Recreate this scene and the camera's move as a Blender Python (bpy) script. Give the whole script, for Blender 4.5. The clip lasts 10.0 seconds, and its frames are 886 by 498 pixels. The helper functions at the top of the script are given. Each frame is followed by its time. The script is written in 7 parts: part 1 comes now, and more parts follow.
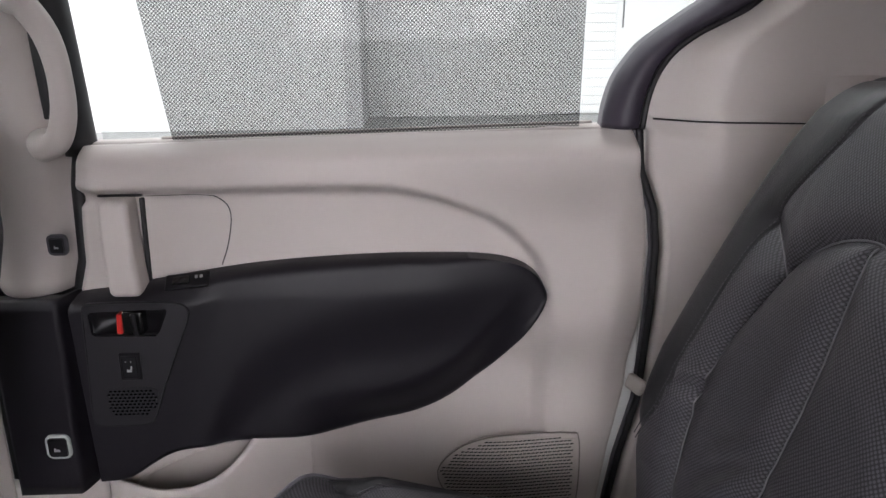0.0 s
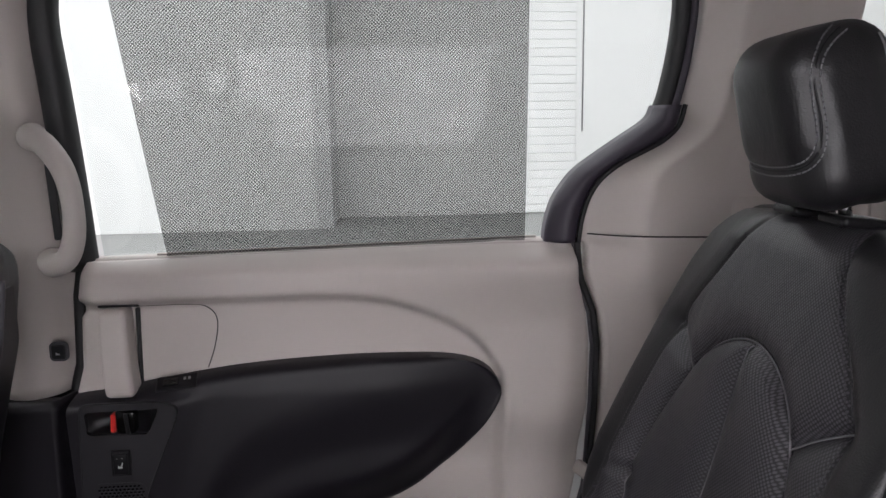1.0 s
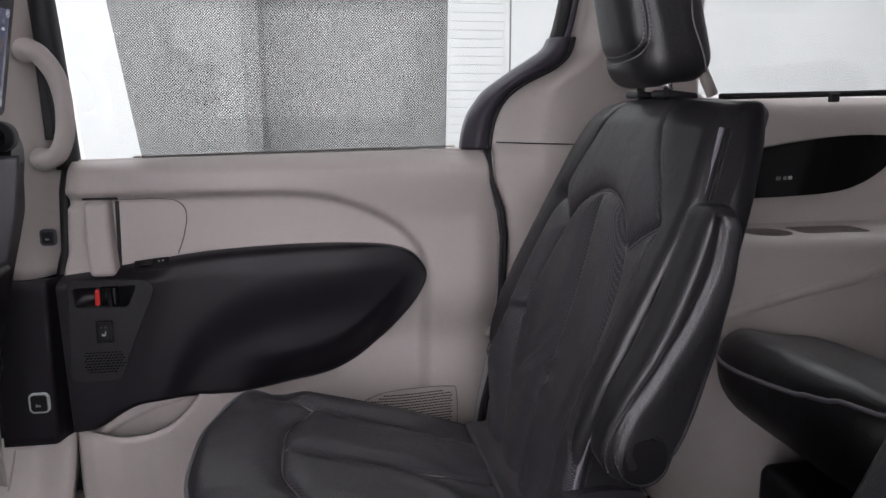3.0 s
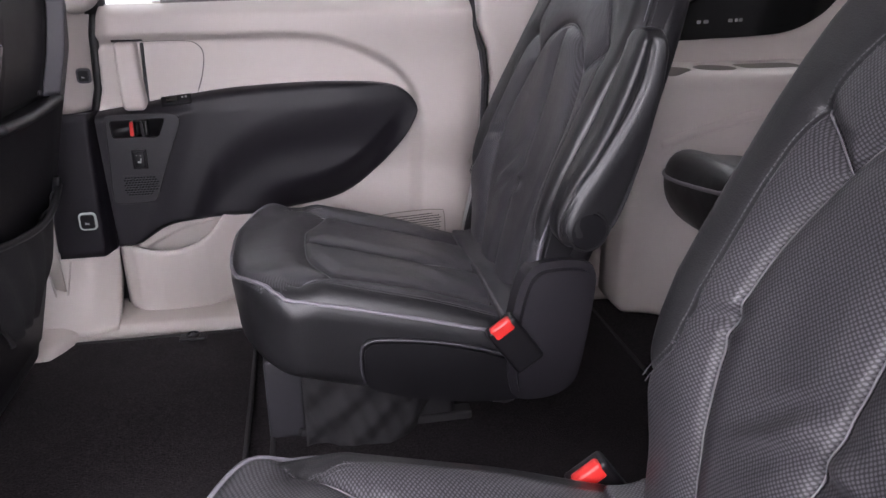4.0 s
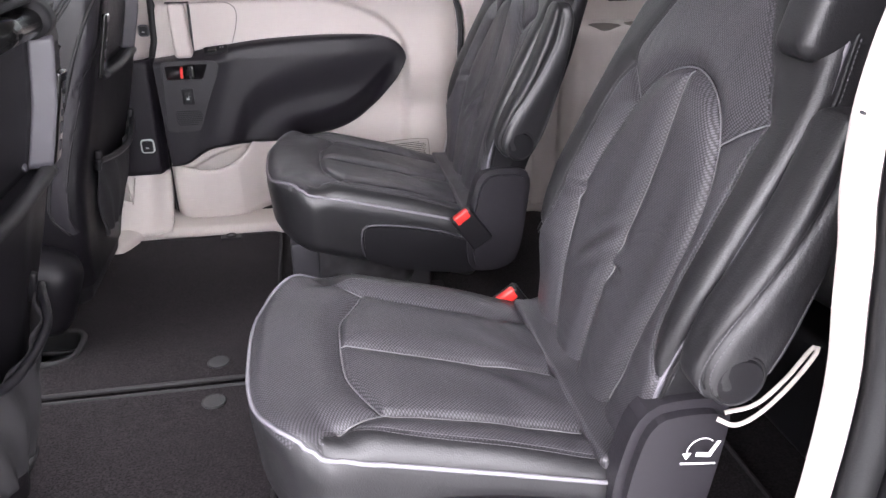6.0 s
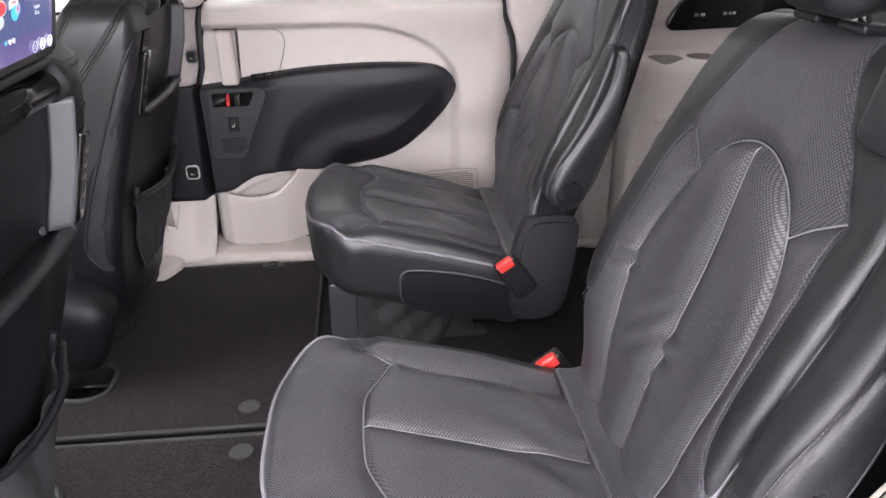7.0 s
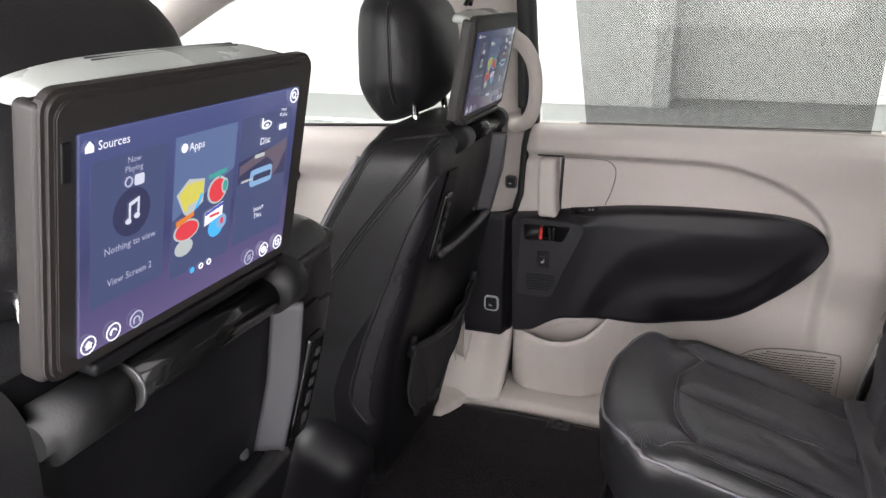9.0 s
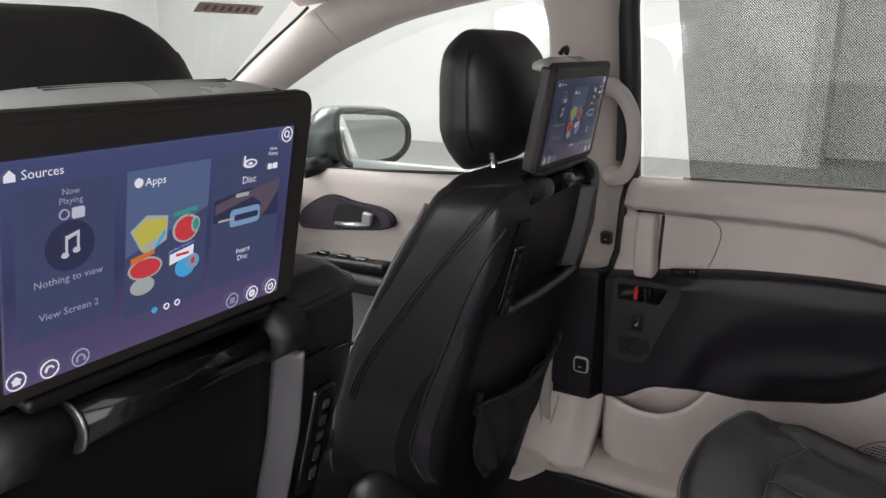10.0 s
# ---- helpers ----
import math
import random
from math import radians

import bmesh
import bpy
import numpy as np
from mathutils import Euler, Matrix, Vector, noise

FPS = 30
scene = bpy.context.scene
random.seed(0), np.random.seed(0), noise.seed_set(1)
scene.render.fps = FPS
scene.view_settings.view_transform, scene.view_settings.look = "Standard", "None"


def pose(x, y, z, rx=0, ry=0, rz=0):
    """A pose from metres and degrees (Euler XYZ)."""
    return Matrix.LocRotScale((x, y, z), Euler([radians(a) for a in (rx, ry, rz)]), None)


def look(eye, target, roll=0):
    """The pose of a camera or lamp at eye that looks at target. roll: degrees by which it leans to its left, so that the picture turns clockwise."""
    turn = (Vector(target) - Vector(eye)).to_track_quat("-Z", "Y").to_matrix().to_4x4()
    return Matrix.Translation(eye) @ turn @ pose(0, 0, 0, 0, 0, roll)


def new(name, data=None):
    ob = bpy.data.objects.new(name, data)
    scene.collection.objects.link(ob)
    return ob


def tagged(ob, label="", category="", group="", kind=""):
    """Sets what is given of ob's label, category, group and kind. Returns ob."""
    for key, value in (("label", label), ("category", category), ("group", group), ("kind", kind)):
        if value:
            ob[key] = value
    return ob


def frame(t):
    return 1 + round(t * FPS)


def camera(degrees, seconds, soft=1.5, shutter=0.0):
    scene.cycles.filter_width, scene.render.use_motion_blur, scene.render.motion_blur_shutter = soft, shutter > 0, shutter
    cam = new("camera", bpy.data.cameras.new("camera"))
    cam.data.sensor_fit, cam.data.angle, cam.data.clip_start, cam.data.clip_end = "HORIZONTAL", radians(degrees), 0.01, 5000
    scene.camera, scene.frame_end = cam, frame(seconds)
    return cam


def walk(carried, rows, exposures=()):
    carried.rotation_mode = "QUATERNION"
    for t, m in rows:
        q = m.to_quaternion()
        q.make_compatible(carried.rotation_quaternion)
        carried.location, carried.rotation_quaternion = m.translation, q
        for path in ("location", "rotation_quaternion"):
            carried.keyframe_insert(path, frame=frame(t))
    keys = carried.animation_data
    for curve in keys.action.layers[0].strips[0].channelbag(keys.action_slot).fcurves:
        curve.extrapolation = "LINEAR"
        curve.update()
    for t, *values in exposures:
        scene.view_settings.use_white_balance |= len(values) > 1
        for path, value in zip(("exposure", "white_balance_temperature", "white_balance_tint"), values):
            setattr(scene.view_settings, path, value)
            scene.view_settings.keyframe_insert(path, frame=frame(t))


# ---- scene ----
from mathutils.bvhtree import BVHTree

cam = camera(61.1, 10.0)
# seconds, stops, kelvin, tint
EXPOSURES = [
    (0.0, 0.20, 6250, 17),
    (1.0, -0.24, 6300, 17),
    (2.0, -0.31, 6350, 18),
    (3.5, -0.03, 6150, 20),
    (4.2, 0.80, 6150, 22),
    (5.0, 1.18, 6100, 22),
    (6.5, 1.03, 6250, 17),
    (7.5, 1.08, 6350, 15),
    (8.0, 1.03, 6450, 13),
    (9.0, 0.40, 6500, 13),
    (9.5, 0.05, 6500, 14),
    (10.0, -0.35, 6550, 14),
]
PATH = [
    (0, (0.105, -0.039, 0.845), (0.158, 1.872, 0.257), -0.7),
    (0.5, (0.111, -0.103, 0.872), (0.200, 1.846, 0.435), -0.7),
    (1, (0.111, -0.174, 0.892), (0.249, 1.792, 0.552), -0.9),
    (1.5, (0.111, -0.243, 0.897), (0.290, 1.726, 0.597), -0.8),
    (2, (0.107, -0.304, 0.863), (0.321, 1.661, 0.554), -0.8),
    (2.2, (0.109, -0.333, 0.831), (0.340, 1.634, 0.549), -0.4),
    (3.3, (0.065, -0.506, 0.774), (0.405, 1.408, 0.306), -0.4),
    (3.5, (0.054, -0.556, 0.768), (0.399, 1.337, 0.219), -0.5),
    (4, (0.035, -0.679, 0.760), (0.372, 1.159, 0.049), -0.4),
    (4.5, (0.034, -0.815, 0.779), (0.366, 0.988, -0.017), -0.3),
    (5, (0.025, -0.941, 0.783), (0.356, 0.852, -0.038), -0.3),
    (5.2, (0.020, -0.984, 0.787), (0.352, 0.806, -0.041), -0.3),
    (6.3, (0.004, -1.147, 0.880), (0.314, 0.638, 0.033), -0.5),
    (6.5, (0.011, -1.133, 0.890), (0.308, 0.656, 0.046), -0.5),
    (7, (0.047, -1.032, 0.910), (0.224, 0.774, 0.068), -0.5),
    (7.5, (0.071, -0.940, 0.946), (0.043, 0.886, 0.132), -0.4),
    (8, (0.079, -0.846, 0.964), (-0.140, 0.987, 0.193), -0.3),
    (8.5, (0.048, -0.744, 0.966), (-0.376, 1.068, 0.236), -0.3),
    (9, (0.042, -0.679, 0.971), (-0.614, 1.095, 0.322), -0.3),
    (9.5, (0.083, -0.605, 0.965), (-0.769, 1.117, 0.411), -0.2),
    (10, (0.114, -0.591, 0.958), (-0.876, 1.067, 0.439), -0.1),
]
walk(cam, [(t, look(eye, target, roll)) for t, eye, target, roll in PATH], EXPOSURES)

# ---- light ----
world = bpy.data.worlds.new("world")
scene.world = world
world.use_nodes = True
world.node_tree.nodes["Background"].inputs[0].default_value = (0.95, 0.98, 1.0, 1)
world.node_tree.nodes["Background"].inputs[1].default_value = 0.15
CEILING_GLOW = 3.2
# panel, overhead and front glows drive unseen fill lights added for the cabin
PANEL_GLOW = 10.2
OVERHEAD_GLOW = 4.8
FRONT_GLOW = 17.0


# ---- materials ----
def rgb(r, g, b):
    f = lambda c: c / 12.92 if c <= 0.04045 else ((c + 0.055) / 1.055) ** 2.4
    return (f(r / 255), f(g / 255), f(b / 255), 1)


def material(name, colour, rough=0.5, metal=0.0, grain=0.0, grain_scale=900.0, blotch=0.06, blotch_scale=9.0, sheen=0.0, coat=0.0, spec=0.5, rough_var=0.08, fleck=0.0, fleck_scale=300.0):
    """A principled surface with fine grain relief and large, faint blotches of colour and gloss."""
    m = bpy.data.materials.new(name)
    m.use_nodes = True
    nt = m.node_tree
    b = nt.nodes["Principled BSDF"]
    b.inputs["Roughness"].default_value = rough
    b.inputs["Metallic"].default_value = metal
    b.inputs["Specular IOR Level"].default_value = spec
    b.inputs["Coat Weight"].default_value = coat
    b.inputs["Sheen Weight"].default_value = sheen
    tc = nt.nodes.new("ShaderNodeTexCoord")
    n1 = nt.nodes.new("ShaderNodeTexNoise")
    n1.inputs["Scale"].default_value = blotch_scale
    n1.inputs["Detail"].default_value = 5
    nt.links.new(tc.outputs["Object"], n1.inputs["Vector"])
    mix = nt.nodes.new("ShaderNodeMix")
    mix.data_type = "RGBA"
    c = Vector(colour[:3])
    mix.inputs[6].default_value = (*(c * (1 - blotch)), 1)
    mix.inputs[7].default_value = (*(c * (1 + blotch)), 1)
    nt.links.new(n1.outputs["Fac"], mix.inputs[0])
    out = mix.outputs[2]
    if fleck:
        n3 = nt.nodes.new("ShaderNodeTexNoise")
        n3.inputs["Scale"].default_value = fleck_scale
        n3.inputs["Detail"].default_value = 3
        nt.links.new(tc.outputs["Object"], n3.inputs["Vector"])
        sc = nt.nodes.new("ShaderNodeMapRange")
        sc.inputs[1].default_value, sc.inputs[2].default_value = 0.35, 0.65
        sc.inputs[3].default_value, sc.inputs[4].default_value = 1 - fleck, 1 + fleck
        nt.links.new(n3.outputs["Fac"], sc.inputs[0])
        mul = nt.nodes.new("ShaderNodeMix")
        mul.data_type = "RGBA"
        mul.blend_type = "MULTIPLY"
        mul.inputs[0].default_value = 1.0
        nt.links.new(out, mul.inputs[6])
        nt.links.new(sc.outputs[0], mul.inputs[7])
        out = mul.outputs[2]
    nt.links.new(out, b.inputs["Base Color"])
    mr = nt.nodes.new("ShaderNodeMapRange")
    mr.inputs[3].default_value = max(0.02, rough - rough_var)
    mr.inputs[4].default_value = min(1, rough + rough_var)
    nt.links.new(n1.outputs["Fac"], mr.inputs[0])
    nt.links.new(mr.outputs[0], b.inputs["Roughness"])
    if grain:
        n2 = nt.nodes.new("ShaderNodeTexNoise")
        n2.inputs["Scale"].default_value = grain_scale
        n2.inputs["Detail"].default_value = 2
        nt.links.new(tc.outputs["Object"], n2.inputs["Vector"])
        bump = nt.nodes.new("ShaderNodeBump")
        bump.inputs["Strength"].default_value = grain
        bump.inputs["Distance"].default_value = 0.001
        nt.links.new(n2.outputs["Fac"], bump.inputs["Height"])
        nt.links.new(bump.outputs[0], b.inputs["Normal"])
    return m


def perforated(name, colour, rough, pitch=0.0032):
    """Leather with a staggered grid of small pale raised dots between its punched holes, laid out in metres by the UV map."""
    m = material(name, colour, rough, grain=0.15, grain_scale=700, blotch=0.12, blotch_scale=14)
    nt = m.node_tree
    b = nt.nodes["Principled BSDF"]
    uv = nt.nodes.new("ShaderNodeUVMap")
    mp = nt.nodes.new("ShaderNodeMapping")
    mp.inputs["Rotation"].default_value = (0, 0, radians(45))
    mp.inputs["Scale"].default_value = (1 / pitch, 1 / pitch, 1)
    vo = nt.nodes.new("ShaderNodeTexVoronoi")
    vo.voronoi_dimensions = "2D"
    vo.inputs["Scale"].default_value = 1
    vo.inputs["Randomness"].default_value = 0.12
    nt.links.new(uv.outputs[0], mp.inputs[0])
    nt.links.new(mp.outputs[0], vo.inputs["Vector"])
    mr = nt.nodes.new("ShaderNodeMapRange")
    mr.inputs[1].default_value, mr.inputs[2].default_value = 0.20, 0.50
    mr.inputs[3].default_value, mr.inputs[4].default_value = 2.1, 0.36
    nt.links.new(vo.outputs["Distance"], mr.inputs[0])
    old = b.inputs["Base Color"].links[0].from_socket
    mul = nt.nodes.new("ShaderNodeVectorMath")
    mul.operation = "SCALE"
    nt.links.new(old, mul.inputs[0])
    nt.links.new(mr.outputs[0], mul.inputs["Scale"])
    nt.links.new(mul.outputs[0], b.inputs["Base Color"])
    bump2 = nt.nodes.new("ShaderNodeBump")
    bump2.inputs["Strength"].default_value = 0.12
    bump2.inputs["Distance"].default_value = 0.0006
    first = b.inputs["Normal"].links[0].from_socket
    nt.links.new(mr.outputs[0], bump2.inputs["Height"])
    nt.links.new(first, bump2.inputs["Normal"])
    nt.links.new(bump2.outputs[0], b.inputs["Normal"])
    return m


def glow(name, colour, strength=1.0):
    m = bpy.data.materials.new(name)
    m.use_nodes = True
    b = m.node_tree.nodes["Principled BSDF"]
    b.inputs["Base Color"].default_value = (0.01, 0.01, 0.01, 1)
    b.inputs["Roughness"].default_value = 0.2
    b.inputs["Emission Color"].default_value = colour
    b.inputs["Emission Strength"].default_value = strength
    return m


BEIGE = material("beige_plastic", (0.50, 0.455, 0.43, 1), 0.5, grain=0.25, grain_scale=1100, blotch=0.035, blotch_scale=5)
BEIGE_HARD = material("beige_hard_plastic", (0.47, 0.425, 0.395, 1), 0.55, grain=0.35, grain_scale=800, blotch=0.05, blotch_scale=6)
HEADLINER = material("headliner_cloth", (0.52, 0.48, 0.46, 1), 0.95, grain=0.5, grain_scale=600, blotch=0.04)
DARK_TRIM = material("dark_soft_trim", (0.0092, 0.0080, 0.0112, 1), 0.46, grain=0.4, grain_scale=900, blotch=0.12, blotch_scale=7, spec=0.36)
PLUM_TRIM = material("dark_plum_trim", (0.030, 0.024, 0.036, 1), 0.5, grain=0.3, grain_scale=900, blotch=0.08)
DARK_HARD = material("black_hard_plastic", (0.0080, 0.0076, 0.0090, 1), 0.38, grain=0.3, grain_scale=1000, blotch=0.15, spec=0.3)
BAND = material("charcoal_satin_band", (0.015, 0.0135, 0.017, 1), 0.42, grain=0.3, grain_scale=900, blotch=0.08)
SHELL = material("black_back_shell", (0.0062, 0.0056, 0.0072, 1), 0.42, grain=0.4, grain_scale=900, blotch=0.12, blotch_scale=7, spec=0.32)
BEZEL = material("charcoal_bezel", (0.0135, 0.0124, 0.0155, 1), 0.5, grain=0.4, grain_scale=900, blotch=0.1)
# pale thread tone that also paints the highlight along the seam folds
THREAD_AND_GLINT = material("charcoal_thread", (0.19, 0.186, 0.196, 1), 0.5, grain=0.3, grain_scale=2000)
HOLE_SHADE = material("dark_hole", (0.0012, 0.0012, 0.0014, 1), 0.9, spec=0.05)
RIB_GLINT = material("charcoal_grille", (0.05, 0.047, 0.053, 1), 0.45, grain=0.3, grain_scale=900)
BAR = material("black_satin_bar", (0.005, 0.005, 0.005, 1), 0.12, blotch=0.2, rough_var=0.04, spec=0.22)
GLOSS = material("piano_black", (0.006, 0.006, 0.006, 1), 0.12, coat=0.5, blotch=0.2, rough_var=0.05)
RUBBER = material("black_rubber", (0.006, 0.006, 0.007, 1), 0.55, grain=0.2, grain_scale=500)
LEATHER = material("black_leather", (0.0140, 0.0136, 0.0150, 1), 0.40, grain=0.35, grain_scale=520, blotch=0.2, blotch_scale=12)
LEATHER_PERF = perforated("perforated_leather", (0.042, 0.0400, 0.0450, 1), 0.42)


def creased(m, scale, strength):
    """Shallow uneven creases under the fine grain of a leather."""
    nt = m.node_tree
    b = nt.nodes["Principled BSDF"]
    tc = nt.nodes.new("ShaderNodeTexCoord")
    n = nt.nodes.new("ShaderNodeTexNoise")
    n.inputs["Scale"].default_value = scale
    n.inputs["Detail"].default_value = 3
    n.inputs["Distortion"].default_value = 1.2
    nt.links.new(tc.outputs["Object"], n.inputs["Vector"])
    bp = nt.nodes.new("ShaderNodeBump")
    bp.inputs["Strength"].default_value = strength
    bp.inputs["Distance"].default_value = 0.006
    nt.links.new(n.outputs["Fac"], bp.inputs["Height"])
    old = b.inputs["Normal"].links[0].from_socket
    nt.links.new(old, bp.inputs["Normal"])
    nt.links.new(bp.outputs[0], b.inputs["Normal"])


creased(LEATHER, 14, 0.2)
creased(LEATHER_PERF, 14, 0.3)
PIPING = material("grey_piping", (0.17, 0.163, 0.182, 1), 0.42, grain=0.2, grain_scale=800)
THREAD = material("grey_thread", (0.058, 0.056, 0.061, 1), 0.8, grain=0.3, grain_scale=2000)
CARPET = material("black_carpet", (0.0122, 0.0094, 0.0108, 1), 0.98, grain=1.0, grain_scale=420, blotch=0.65, blotch_scale=55, sheen=0.04, spec=0.12, fleck=0.7, fleck_scale=260)
CARPET_EDGE = material("black_carpet_binding", (0.016, 0.015, 0.016, 1), 0.8, grain=0.8, grain_scale=900, blotch=0.2)
CAP = material("dark_grey_cap", (0.03, 0.029, 0.03, 1), 0.5, grain=0.3, grain_scale=900)
SEAT_CLOTH = material("grey_backing_cloth", (0.014, 0.013, 0.015, 1), 0.85, grain=0.6, grain_scale=700, blotch=0.15)
CHROME = material("chrome", (0.75, 0.75, 0.76, 1), 0.12, metal=1.0, blotch=0.03, rough_var=0.05)
LIGHT_GREY = material("light_grey_plastic", (0.44, 0.47, 0.45, 1), 0.28, blotch=0.04)
SILVER = material("satin_silver", (0.42, 0.42, 0.43, 1), 0.35, metal=0.85, blotch=0.06)
RED = material("red_plastic", (0.62, 0.03, 0.025, 1), 0.35, grain=0.1, blotch=0.05)
STRAP = material("beige_webbing", (0.40, 0.365, 0.335, 1), 0.85, grain=0.7, grain_scale=900, blotch=0.08)
SCREEN_FRAME = material("dark_grey_frame", (0.024, 0.021, 0.0205, 1), 0.5, grain=0.3, grain_scale=1200)
SIDE_GREY = material("dark_grey_satin", (0.032, 0.031, 0.036, 1), 0.4, grain=0.2)
GREY_EDGE = material("grey_satin_edge", (0.058, 0.056, 0.064, 1), 0.4, grain=0.2)
WHITE_PRINT = material("white_print", (0.7, 0.7, 0.7, 1), 0.6)
GREY_PRINT = material("grey_print", (0.28, 0.28, 0.28, 1), 0.6)
WALL = material("white_painted_wall", (0.80, 0.80, 0.79, 1), 0.9, grain=0.2, grain_scale=60, blotch=0.02, blotch_scale=0.6)
WALL_GREY = material("grey_painted_wall", (0.62, 0.62, 0.62, 1), 0.9, grain=0.2, grain_scale=60, blotch=0.03, blotch_scale=0.6)
CONCRETE = material("grey_concrete", (0.30, 0.30, 0.295, 1), 0.6, grain=0.4, grain_scale=40, blotch=0.12, blotch_scale=0.8)
MIRROR_HOUSING = material("dark_teal_paint", (0.045, 0.06, 0.06, 1), 0.25, coat=0.5, blotch=0.05)
PAINT = material("pearl_white_paint", (0.72, 0.73, 0.72, 1), 0.25, coat=0.6, blotch=0.01)
CUP = material("dark_beige_cup", (0.20, 0.18, 0.165, 1), 0.6, grain=0.3)

GLASS = bpy.data.materials.new("window_glass")
GLASS.use_nodes = True
_n = GLASS.node_tree
_n.nodes.clear()
_out = _n.nodes.new("ShaderNodeOutputMaterial")
_tr = _n.nodes.new("ShaderNodeBsdfTransparent")
_tr.inputs[0].default_value = (0.90, 0.93, 0.92, 1)
_gl = _n.nodes.new("ShaderNodeBsdfGlossy")
_gl.inputs["Roughness"].default_value = 0.02
_mx = _n.nodes.new("ShaderNodeMixShader")
_mx.inputs[0].default_value = 0.05
_n.links.new(_tr.outputs[0], _mx.inputs[1])
_n.links.new(_gl.outputs[0], _mx.inputs[2])
_n.links.new(_mx.outputs[0], _out.inputs[0])

# sunshade: black mesh cloth whose round holes let the light through
SHADE = bpy.data.materials.new("mesh_cloth")
SHADE.use_nodes = True
_n = SHADE.node_tree
_n.nodes.clear()
_out = _n.nodes.new("ShaderNodeOutputMaterial")
_tr = _n.nodes.new("ShaderNodeBsdfTransparent")
_df = _n.nodes.new("ShaderNodeBsdfDiffuse")
_df.inputs[0].default_value = (0.03, 0.03, 0.032, 1)
_uv = _n.nodes.new("ShaderNodeUVMap")
_mp = _n.nodes.new("ShaderNodeMapping")
_mp.inputs["Rotation"].default_value = (0, 0, radians(45))
_mp.inputs["Scale"].default_value = (1 / 0.0037, 1 / 0.0037, 1)
_vo = _n.nodes.new("ShaderNodeTexVoronoi")
_vo.voronoi_dimensions = "2D"
_vo.inputs["Scale"].default_value = 1
_vo.inputs["Randomness"].default_value = 0
_mr = _n.nodes.new("ShaderNodeMapRange")
_mr.inputs[1].default_value, _mr.inputs[2].default_value = 0.20, 0.50
_mr.inputs[3].default_value, _mr.inputs[4].default_value = 0.42, 0.80
_mx = _n.nodes.new("ShaderNodeMixShader")
_n.links.new(_uv.outputs[0], _mp.inputs[0])
_n.links.new(_mp.outputs[0], _vo.inputs["Vector"])
_n.links.new(_vo.outputs["Distance"], _mr.inputs[0])
_n.links.new(_mr.outputs[0], _mx.inputs[0])
_n.links.new(_tr.outputs[0], _mx.inputs[1])
_n.links.new(_df.outputs[0], _mx.inputs[2])
_n.links.new(_mx.outputs[0], _out.inputs[0])


# ---- builders ----
def thing(name, label, category, x=0, y=0, z=0, group="", kind=""):
    ob = new(name)
    ob.location = (x, y, z)
    return tagged(ob, label, category, group, kind)


def mesh_of(name, verts, faces, mats, uv=None, index=None, smooth=True):
    me = bpy.data.meshes.new(name)
    me.from_pydata([tuple(v) for v in verts], [], [tuple(f) for f in faces])
    for m in mats if isinstance(mats, (list, tuple)) else [mats]:
        me.materials.append(m)
    if smooth:
        me.polygons.foreach_set("use_smooth", [True] * len(me.polygons))
    if index is not None:
        me.polygons.foreach_set("material_index", [int(i) for i in index])
    if uv is not None:
        layer = me.uv_layers.new(name="UVMap")
        loops = np.empty(len(me.loops), dtype=np.int32)
        me.loops.foreach_get("vertex_index", loops)
        layer.data.foreach_set("uv", np.asarray(uv, dtype=np.float32)[loops].ravel())
    me.update()
    return me


def put(name, me, parent=None, label="", at=None):
    ob = new(name, me)
    if parent is not None:
        ob.parent = parent
    if at is not None:
        ob.matrix_basis = at
    if label:
        ob["label"] = label
    return ob


def part(name, bm, mats, parent=None, label="", smooth=True):
    me = bpy.data.meshes.new(name)
    bm.to_mesh(me)
    bm.free()
    for m in mats if isinstance(mats, (list, tuple)) else [mats]:
        me.materials.append(m)
    if smooth:
        me.polygons.foreach_set("use_smooth", [True] * len(me.polygons))
    return put(name, me, parent, label)


def spline(points, n, closed=False):
    """n points spread evenly along a smooth curve through the given ones."""
    p = np.array(points, float)
    q = np.vstack([p[-1], p, p[:2]]) if closed else np.vstack([2 * p[0] - p[1], p, 2 * p[-1] - p[-2]])
    out = []
    for i in range(1, len(q) - 2):
        a, b, c, d = q[i - 1 : i + 3]
        for t in np.linspace(0, 1, 24, endpoint=False):
            out.append(0.5 * ((2 * b) + (c - a) * t + (2 * a - 5 * b + 4 * c - d) * t * t + (3 * b - a - 3 * c + d) * t**3))
    out.append(q[-2])
    out = np.array(out)
    s = np.r_[0, np.cumsum(np.linalg.norm(np.diff(out, axis=0), axis=1))]
    at = np.linspace(0, s[-1], n + 1)[:-1] if closed else np.linspace(0, s[-1], n)
    return np.stack([np.interp(at, s, out[:, k]) for k in range(out.shape[1])], 1)


def smooth_step(x):
    x = np.clip(x, 0, 1)
    return x * x * (3 - 2 * x)


def dist_to(points, poly):
    """Least distance of 2D points from a polyline."""
    best = np.full(len(points), 1e9)
    for a, b in zip(poly[:-1], poly[1:]):
        ab = b - a
        t = np.clip(((points - a) @ ab) / max(ab @ ab, 1e-12), 0, 1)
        best = np.minimum(best, np.linalg.norm(points - a - t[:, None] * ab, axis=1))
    return best


